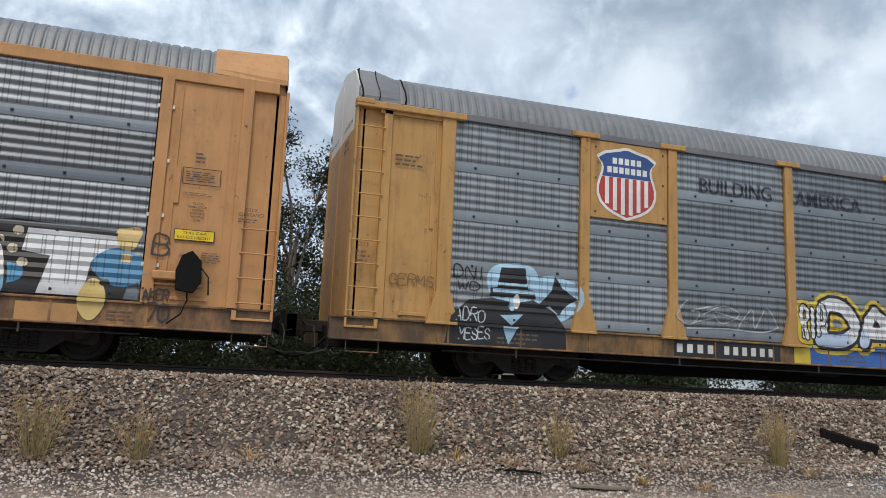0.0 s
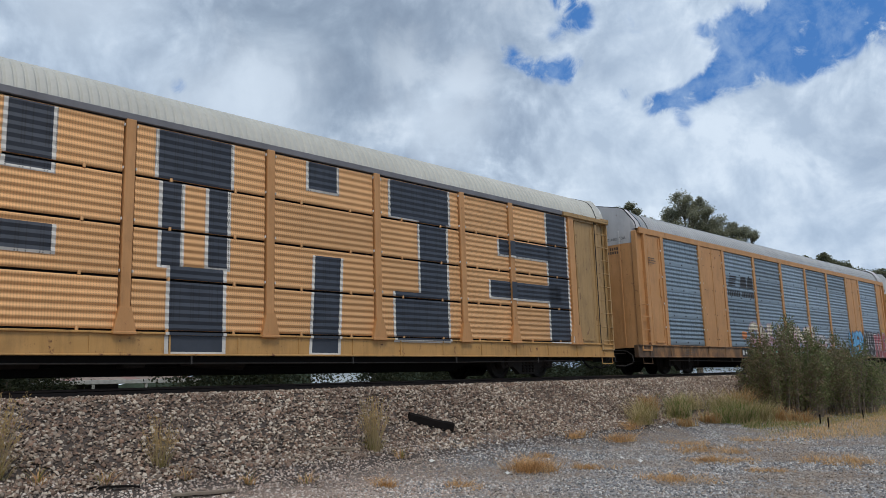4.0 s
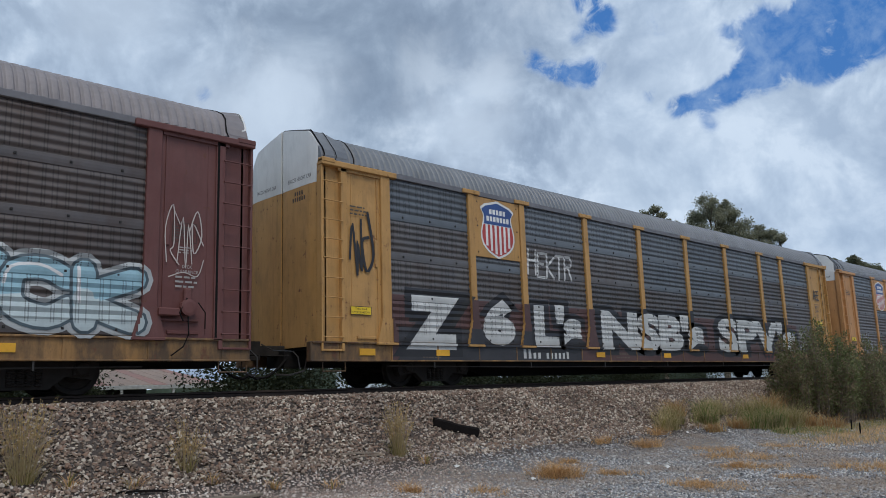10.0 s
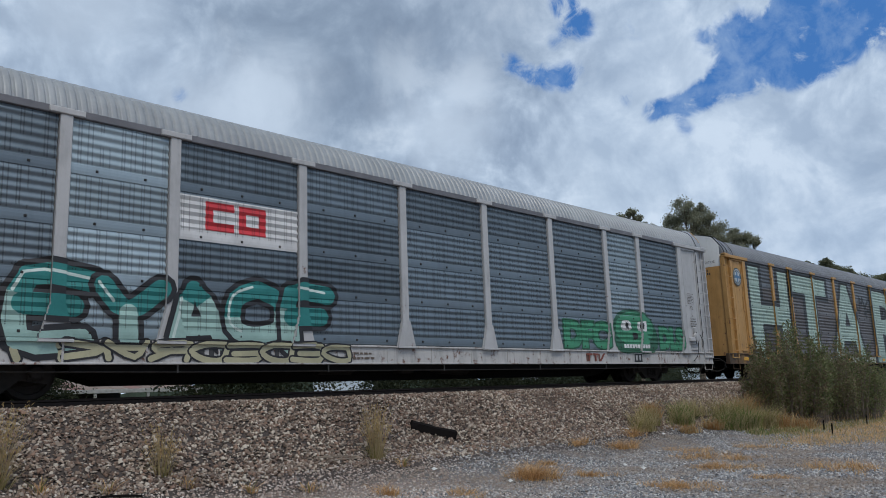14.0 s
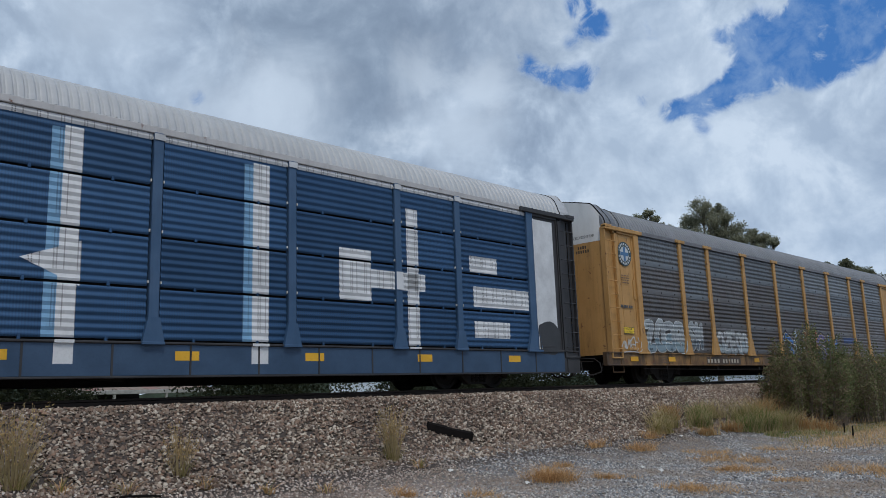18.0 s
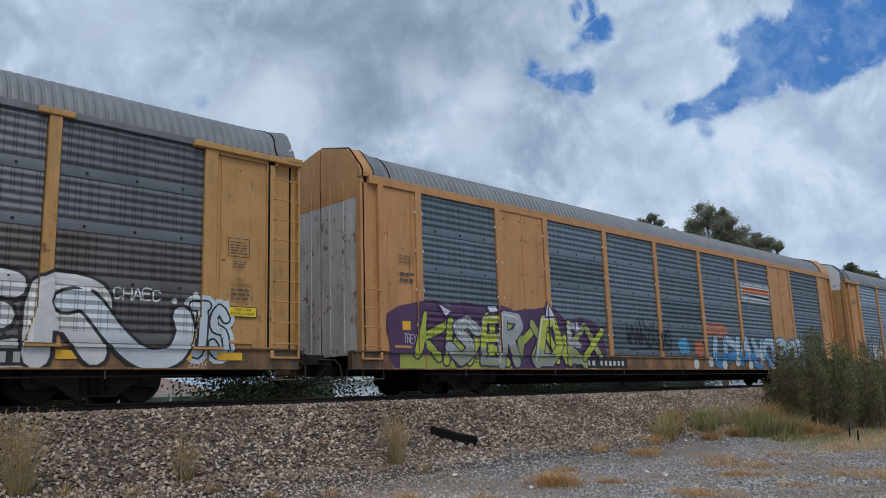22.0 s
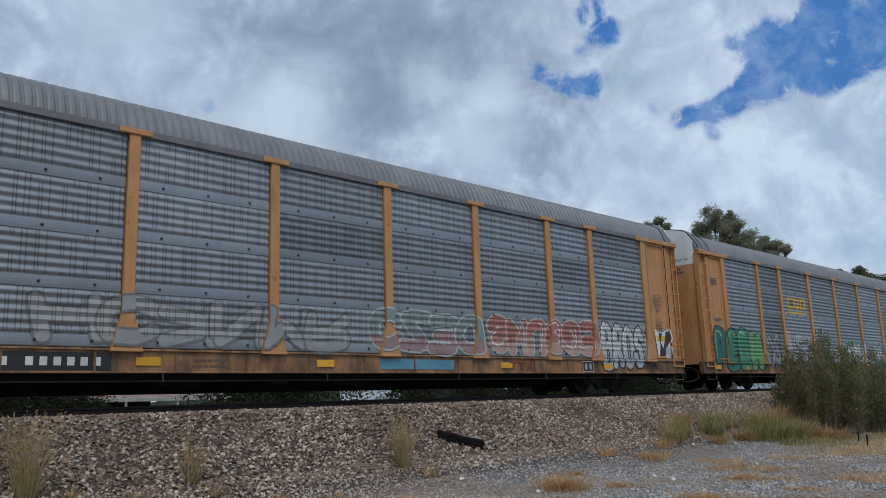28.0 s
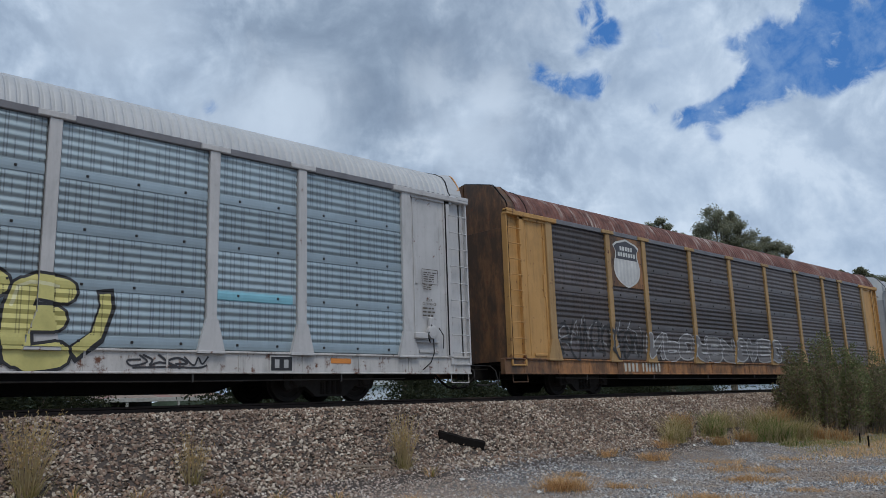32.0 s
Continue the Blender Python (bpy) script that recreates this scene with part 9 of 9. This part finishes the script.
def wild(name, x, y, n, w, d, height, seed, mats, mix, label, low=0.0, thick=0.005):
    t = thing(name, label, "grass", "weeds on the bank", (x, y, ground_height(x, y) - 0.01))
    child("foliage", wild_mesh("foliage", mats, n, w, d, height, seed, mix, thick, low), t)
    return t


def tuft(name, x, y, n, radius, height, seed, mats, label, flat=0.0, mix=0.3, seeds=False):
    t = thing(name, label, "grass", "weeds on the bank", (x, y, ground_height(x, y) - 0.02))
    child("foliage", blade_mesh("foliage", mats, n, radius, height, seed, flat, mix), t)
    if seeds:
        rng = np.random.default_rng(seed + 9)
        m = n // 3
        a, r = rng.uniform(0, 6.28, m), radius * rng.random(m) ** 0.5
        c = np.stack([r * np.cos(a) * 0.8, r * np.sin(a) * 0.8, height * rng.uniform(0.6, 1.15, m)], 1)
        child("seed_head", leaf_mesh("seed_head", STRAWPALE, c, 0.016, seed + 4, -0.9, 3.5), t)["kind"] = "stuff"
    return t


def wisp(x, y, n, radius, height, seed, label):
    """A thin weed: bare stalks that carry feathery seed heads over a few low blades."""
    rng = np.random.default_rng(seed)
    t = thing("weed", label, "weed", "weeds on the bank", (x, y, ground_height(x, y) - 0.02))
    s = Shape()
    cen = []
    for k in range(n):
        a, r = rng.uniform(0, 6.28), radius * rng.random() ** 0.6
        h = height * rng.uniform(0.5, 1.08)
        q = (0.3 * r * math.cos(a), 0.3 * r * math.sin(a))
        e = (r * math.cos(a) + rng.normal(0, 0.05), r * math.sin(a) + rng.normal(0, 0.05))
        m = (0.5 * (q[0] + e[0]) - 0.08 * e[0], 0.5 * (q[1] + e[1]) - 0.08 * e[1])
        s.tube([(*q, 0), (*m, h * 0.55), (*e, h)], [0.0045, 0.0035, 0.002], 3, ends=False)
        j = rng.integers(7, 15)
        f = rng.uniform(0.62, 1.04, j)
        c = np.stack([m[0] + (e[0] - m[0]) * (f - 0.55) / 0.45, m[1] + (e[1] - m[1]) * (f - 0.55) / 0.45, h * f], 1)
        cen.append(c + rng.normal(0, 0.018, (j, 3)))
    child("stalk", s.mesh("stalk", STRAWPALE), t)["kind"] = "stuff"
    child("foliage", blade_mesh("foliage", (GREENBLADE, STRAWPALE), n, radius * 0.9, height * 0.5, seed + 3, 0.3, 0.5, 0.005), t)
    child("seed_head", leaf_mesh("seed_head", WISP, np.concatenate(cen), 0.012, seed + 4, -0.9, 3.2), t)["kind"] = "stuff"
    return t


RUSSET = leafy("russet_blades", (0.46, 0.25, 0.10), (0.62, 0.39, 0.18), 0.8)
WISP = leafy("feathery_seed", (0.50, 0.34, 0.14), (0.72, 0.54, 0.26), 0.8)
for k, (x, y, n, r, h) in enumerate(((-1.72, 11.05, 70, 0.38, 0.8), (-0.5, 11.0, 46, 0.3, 0.6), (3.3, 11.25, 85, 0.36, 1.0), (5.5, 11.2, 42, 0.24, 0.72), (9.38, 10.94, 75, 0.27, 0.92))):
    wisp(x, y, n, r * 1.25, h, 200 + k, "dry yellow-green weed with seed heads on the ballast")
for k, (x, y) in enumerate(((0.9, 11.0), (3.8, 11.05), (5.7, 10.8), (6.5, 10.45), (7.3, 10.1), (9.7, 10.6), (4.6, 10.9))):
    tuft("weed", x, y, 40, 0.2, 0.26, 230 + k, (STRAW, GREENBLADE), "small dry weed at the foot of the ballast", 0.3, 0.2)
for k, (x, y, r, h, n) in enumerate(((11.1, 8.7, 0.55, 0.30, 520), (11.8, 8.0, 0.3, 0.16, 160), (15.9, 10.1, 0.5, 0.24, 240), (15.0, 10.6, 0.5, 0.2, 220), (13.9, 6.7, 0.75, 0.14, 420), (15.6, 7.7, 0.9, 0.14, 420), (11.1, 6.0, 0.7, 0.14, 380),
        (17.4, 10.7, 0.5, 0.25, 220), (12.5, 9.6, 0.3, 0.14, 110), (16.8, 8.9, 0.6, 0.12, 200), (14.6, 4.8, 0.9, 0.16, 420), (18.4, 8.0, 0.7, 0.12, 240), (12.9, 5.4, 0.4, 0.1, 140), (9.0, 8.4, 0.3, 0.14, 120), (8.2, 9.3, 0.3, 0.18, 130))):
    wild("grass_patch", x, y, int(n * 1.9), r * 1.0, r * 1.2, h * 1.25, 260 + k, (RUSSET, STRAW), 0.55, "ragged patch of dry orange grass on the gravel", 0.8, 0.0034)
GREEN2 = leafy("fresh_blades", (0.13, 0.20, 0.05), (0.28, 0.34, 0.10), 0.8)
for k, (x, y, w, h, n, tone) in enumerate(((18.2, 10.8, 0.5, 0.55, 260, 0), (19.0, 11.1, 0.5, 0.62, 260, 0), (19.8, 11.4, 0.5, 0.5, 240, 2), (20.4, 10.9, 0.45, 0.6, 300, 1), (21.0, 11.2, 0.5, 0.7, 300, 1), (21.4, 10.5, 0.5, 0.4, 260, 2),
        (21.9, 11.3, 0.6, 0.6, 260, 0), (22.3, 10.4, 0.6, 0.7, 380, 1), (22.9, 10.2, 0.6, 0.85, 420, 1), (23.3, 10.8, 0.7, 0.9, 420, 0), (23.9, 10.1, 0.7, 0.85, 420, 0), (24.3, 10.8, 0.7, 0.9, 380, 2), (24.6, 9.7, 0.6, 0.6, 300, 2), (25.2, 9.4, 0.7, 0.45, 320, 2), (20.0, 10.5, 0.5, 0.3, 220, 2), (22.6, 9.8, 0.9, 0.22, 360, 1), (24.0, 9.3, 0.9, 0.18, 360, 1))):
    mats = ((STRAWPALE, GREENBLADE), (GREEN2, STRAWPALE), (RUSSET, STRAWPALE))[tone]
    what = ("pale straw", "fresh green", "russet")[tone]
    wild("tall_grass", x, y, int(n * 2.0), w, w * 0.7, h * 1.12, 300 + k, mats, 0.55 if tone == 1 else 0.35, "ragged clump of " + what + " grass beside the bush", 0.25, 0.006)


def lawn():
    """Short dry and green grass past the gravel, too dense to count."""
    rng = np.random.default_rng(333)
    v, f, mi = [], [], []
    for k in range(32000):
        x = rng.uniform(17.5, 36)
        y = rng.uniform(4.8, 10.2)
        d = (y - 7.8) - 0.0 * x
        if x < 19.0 + 1.6 * abs(y - 7.2) + rng.normal(0, 0.8) or (y > 9.4 and x < 23):
            continue
        z = ground_height(x, y)
        h = rng.uniform(0.04, 0.13)
        a = rng.uniform(0, 6.28)
        dx, dy = math.cos(a), math.sin(a)
        w = 0.006
        b = len(v)
        v += [(x - dy * w, y + dx * w, z), (x + dy * w, y - dx * w, z), (x + dx * h * 0.8, y + dy * h * 0.8, z + h)]
        f.append((b, b + 1, b + 2))
        mi.append(1 if rng.random() < (0.75 if abs(y - 8.9) < 0.6 else 0.2) else 0)
    ob = new("dry_grass", mesh_of("dry_grass", v, f, (STRAW, GREENBLADE), mi))
    tagged(ob, "short dry straw-coloured grass with a green strip", "grass", kind="stuff")


lawn()

# ---------------------------------------------------------------- litter on the bank
WOOD = plain("weathered_wood", (0.20, 0.165, 0.13), 0.9)
BURNT = plain("blackened_timber", (0.010, 0.0085, 0.008), 0.95)


def timber(name, a, b, w, h, mat, label, sag=0.0):
    a, b = Vector(a), Vector(b)
    n = 7
    rng = random.Random(int(a.x * 100))
    s = Shape()
    d = (b - a).normalized()
    side = d.cross(Vector((0, 0, 1))).normalized()
    up = side.cross(d)
    v, f = [], []
    for k in range(n):
        c = a.lerp(b, k / (n - 1)) + Vector((0, 0, rng.uniform(-0.01, 0.01)))
        ww, hh = w * rng.uniform(0.85, 1.1) * (0.75 if k in (0, n - 1) else 1), h * rng.uniform(0.8, 1.1)
        for p, q in ((-1, -1), (1, -1), (1.0, 0.6), (0.5, 1), (-0.6, 1), (-1, 0.5)):
            v.append(c + side * (0.5 * p * ww) + up * (0.5 * q * hh))
    for k in range(n - 1):
        for j in range(6):
            f.append((6 * k + j, 6 * k + (j + 1) % 6, 6 * k + 6 + (j + 1) % 6, 6 * k + 6 + j))
    f += [tuple(range(6))[::-1], tuple(range(6 * n - 6, 6 * n))]
    ob = new(name, mesh_of(name, [tuple(p) for p in v], f, (mat,)))
    return tagged(ob, label, "timber")


timber("old_timber", (10.98, 11.74, 0.90), (11.82, 11.32, 0.66), 0.24, 0.2, BURNT, "blackened broken railway tie lying on the ballast slope")
timber("plank", (8.2, 11.15, 0.53), (9.15, 11.05, 0.47), 0.06, 0.03, WOOD, "thin grey plank at the foot of the ballast")
timber("plank", (8.4, 11.02, 0.46), (9.0, 11.0, 0.45), 0.05, 0.025, WOOD, "thin grey plank beside another one")
timber("plank", (5.2, 10.2, 0.2), (6.1, 10.1, 0.17), 0.12, 0.04, WOOD, "weathered board lying on the gravel")
timber("stick", (4.3, 10.75, 0.35), (4.95, 10.6, 0.31), 0.04, 0.03, BURNT, "dark stick on the gravel")
for k, (x, y) in enumerate(((22.9, 7.8), (27.2, 8.2), (24.6, 8.6))):
    timber("stake", (x, y, 0.0), (x + 0.03, y, 0.32), 0.035, 0.035, BURNT, "short dark wooden stake in the grass")


def litter():
    rng = np.random.default_rng(7)
    for k in range(9):
        x, y = rng.uniform(10, 24), rng.uniform(6.5, 11.0)
        s = Shape()
        w = rng.uniform(0.03, 0.07)
        s.add([(-w, -w * 0.6, 0.01), (w, -w * 0.5, 0.03), (w * 0.8, w * 0.6, 0.012), (-w * 0.7, w * 0.5, 0.045), (0, 0, 0.06)], [(0, 1, 4), (1, 2, 4), (2, 3, 4), (3, 0, 4), (0, 3, 2, 1)])
        ob = new("litter", s.mesh("litter", PALEINK))
        ob.location = (x, y, ground_height(x, y))
        tagged(ob, "crumpled scrap of white litter on the gravel", "litter", "scraps of litter")


litter()

# ---------------------------------------------------------------- beyond the track
SHEET_TAN = paint("rusty_roof_sheet", (0.24, 0.17, 0.125), 0.8, 0.5)
SHEET_RED = paint("red_roof_sheet", (0.24, 0.12, 0.09), 0.8, 0.4)
BEAM = plain("pale_beam", (0.42, 0.43, 0.42), 0.7)


def shed():
    t = thing("open_shed", "low open shed with a rusty striped metal roof", "shed", at=(10.4, 31.5, 0.25))
    L, D = 6.6, 5.0
    zb, zt = 1.82, 2.85
    n = 11
    for k in range(n):
        x0, x1 = L * k / n, L * (k + 1) / n - 0.02
        s = Shape()
        s.add([(x0, 0, zb), (x1, 0, zb), (x1 * 0.75 + 0.5, D, zt), (x0 * 0.75 + 0.5, D, zt), (x0, 0, zb + 0.03), (x1, 0, zb + 0.03), (x1 * 0.75 + 0.5, D, zt + 0.03), (x0 * 0.75 + 0.5, D, zt + 0.03)],
              [(0, 3, 2, 1), (4, 5, 6, 7), (0, 1, 5, 4), (1, 2, 6, 5), (2, 3, 7, 6), (3, 0, 4, 7)])
        child("roof_sheet", s.mesh("roof_sheet", SHEET_RED if k % 4 == 2 else SHEET_TAN), t)
    child("eave_beam", Shape().box(-0.15, L + 0.15, -0.14, -0.02, zb - 0.14, zb + 0.02, 0.01).mesh("eave_beam", BEAM), t)
    for k in range(4):
        child("post", Shape().box(-0.05, 0.05, -0.06, 0.04, 0, zb - 0.14, 0.008).mesh("post", BEAM), t, (0.1 + k * (L - 0.2) / 3, -0.06, 0))
    child("back_wall", Shape().box(0.5, 5.4, D - 0.1, D, 0, zt, 0.01).mesh("back_wall", GRIMY), t)


shed()


def pale_building(az0, az1, dist, h, label):
    x0, y0 = at_heading(az0, dist)
    x1, y1 = at_heading(az1, dist)
    w = math.hypot(x1 - x0, y1 - y0)
    t = thing("building", label, "building", at=(x0, y0, 0.2))
    t.rotation_euler = (0, 0, math.atan2(y1 - y0, x1 - x0))
    wall = plain("pale_blue_wall", (0.62, 0.70, 0.80), 0.7, 0, 0.06, 0.4)
    child("wall", Shape().box(0, w, 0, 9, 0, h, 0.02).mesh("wall", wall), t)
    child("roof", Shape().prism([(-0.4, h), (w + 0.4, h), (w * 0.5, h + 1.0)], -0.5, 9.5).mesh("roof", plain("pale_roof", (0.55, 0.6, 0.66), 0.5)), t)


pale_building(36.2, 40.7, 95.0, 3.6, "low pale blue building far behind the track")
pale_building(62.2, 66.5, 120.0, 3.0, "low pale blue building farther along the track")


def far_woods():
    """A distant line of woods all round, so far that it does not shift."""
    rng = np.random.default_rng(55)
    v, f = [], []
    n = 360
    for k in range(n):
        a = 2 * math.pi * k / n
        h = 7 + 3.5 * rng.random() + 3 * math.sin(k * 0.21)
        for z in (-2.0, h):
            v.append((320 * math.sin(a), 320 * math.cos(a), z))
    for k in range(n):
        a, b = 2 * k, 2 * ((k + 1) % n)
        f.append((a, b, b + 1, a + 1))
    ob = new("backdrop", mesh_of("backdrop", v, f, (plain("far_foliage", (0.05, 0.07, 0.05), 1.0, 0, 0.4, 0.25),)))
    tagged(ob, "distant dark green line of woods on the horizon", "backdrop", kind="structure")


far_woods()


# ---------------------------------------------------------------- motion
def motions():
    walk(cam, [(t, pose(*EYE, 90 + p, r, y)) for t, y, p, r in TURNS],
         [(0, 0.44, 6950, 10), (1, 0.30, 6850, 10), (2, 0.22, 6600, 10), (3.5, 0.14, 6600, 10), (6, 0.0, 6330, 10), (12.5, 0.0, 6330, 10), (14.5, -0.06, 6330, 10), (18, -0.07, 6330, 10), (20, -0.02, 6330, 10), (32, -0.07, 6330, 10)])
    times = list(range(0, 33, 2))
    for i, car in CARS:
        walk(car, [(t, pose(run(t) + PITCH * i + car["dx"], TRACK_Y, RAIL)) for t in times])
    # wheels turn with the way that the train goes; every wheelset at the same end of a truck shares the turn
    rows = [k / FPS for k in range(0, 32 * FPS + 1)]
    for k in (-1, 1):
        first = WHEELS[k][0]
        walk(first, [(t, pose(k * 0.85, 0, 0.405, 0, math.degrees((run(t) - run(0)) / 0.405) % 360.0, 0)) for t in rows])
        keys = first.animation_data
        for w in WHEELS[k][1:]:
            w.rotation_mode = "QUATERNION"
            w.animation_data_create()
            w.animation_data.action = keys.action
            w.animation_data.action_slot = keys.action_slot


motions()
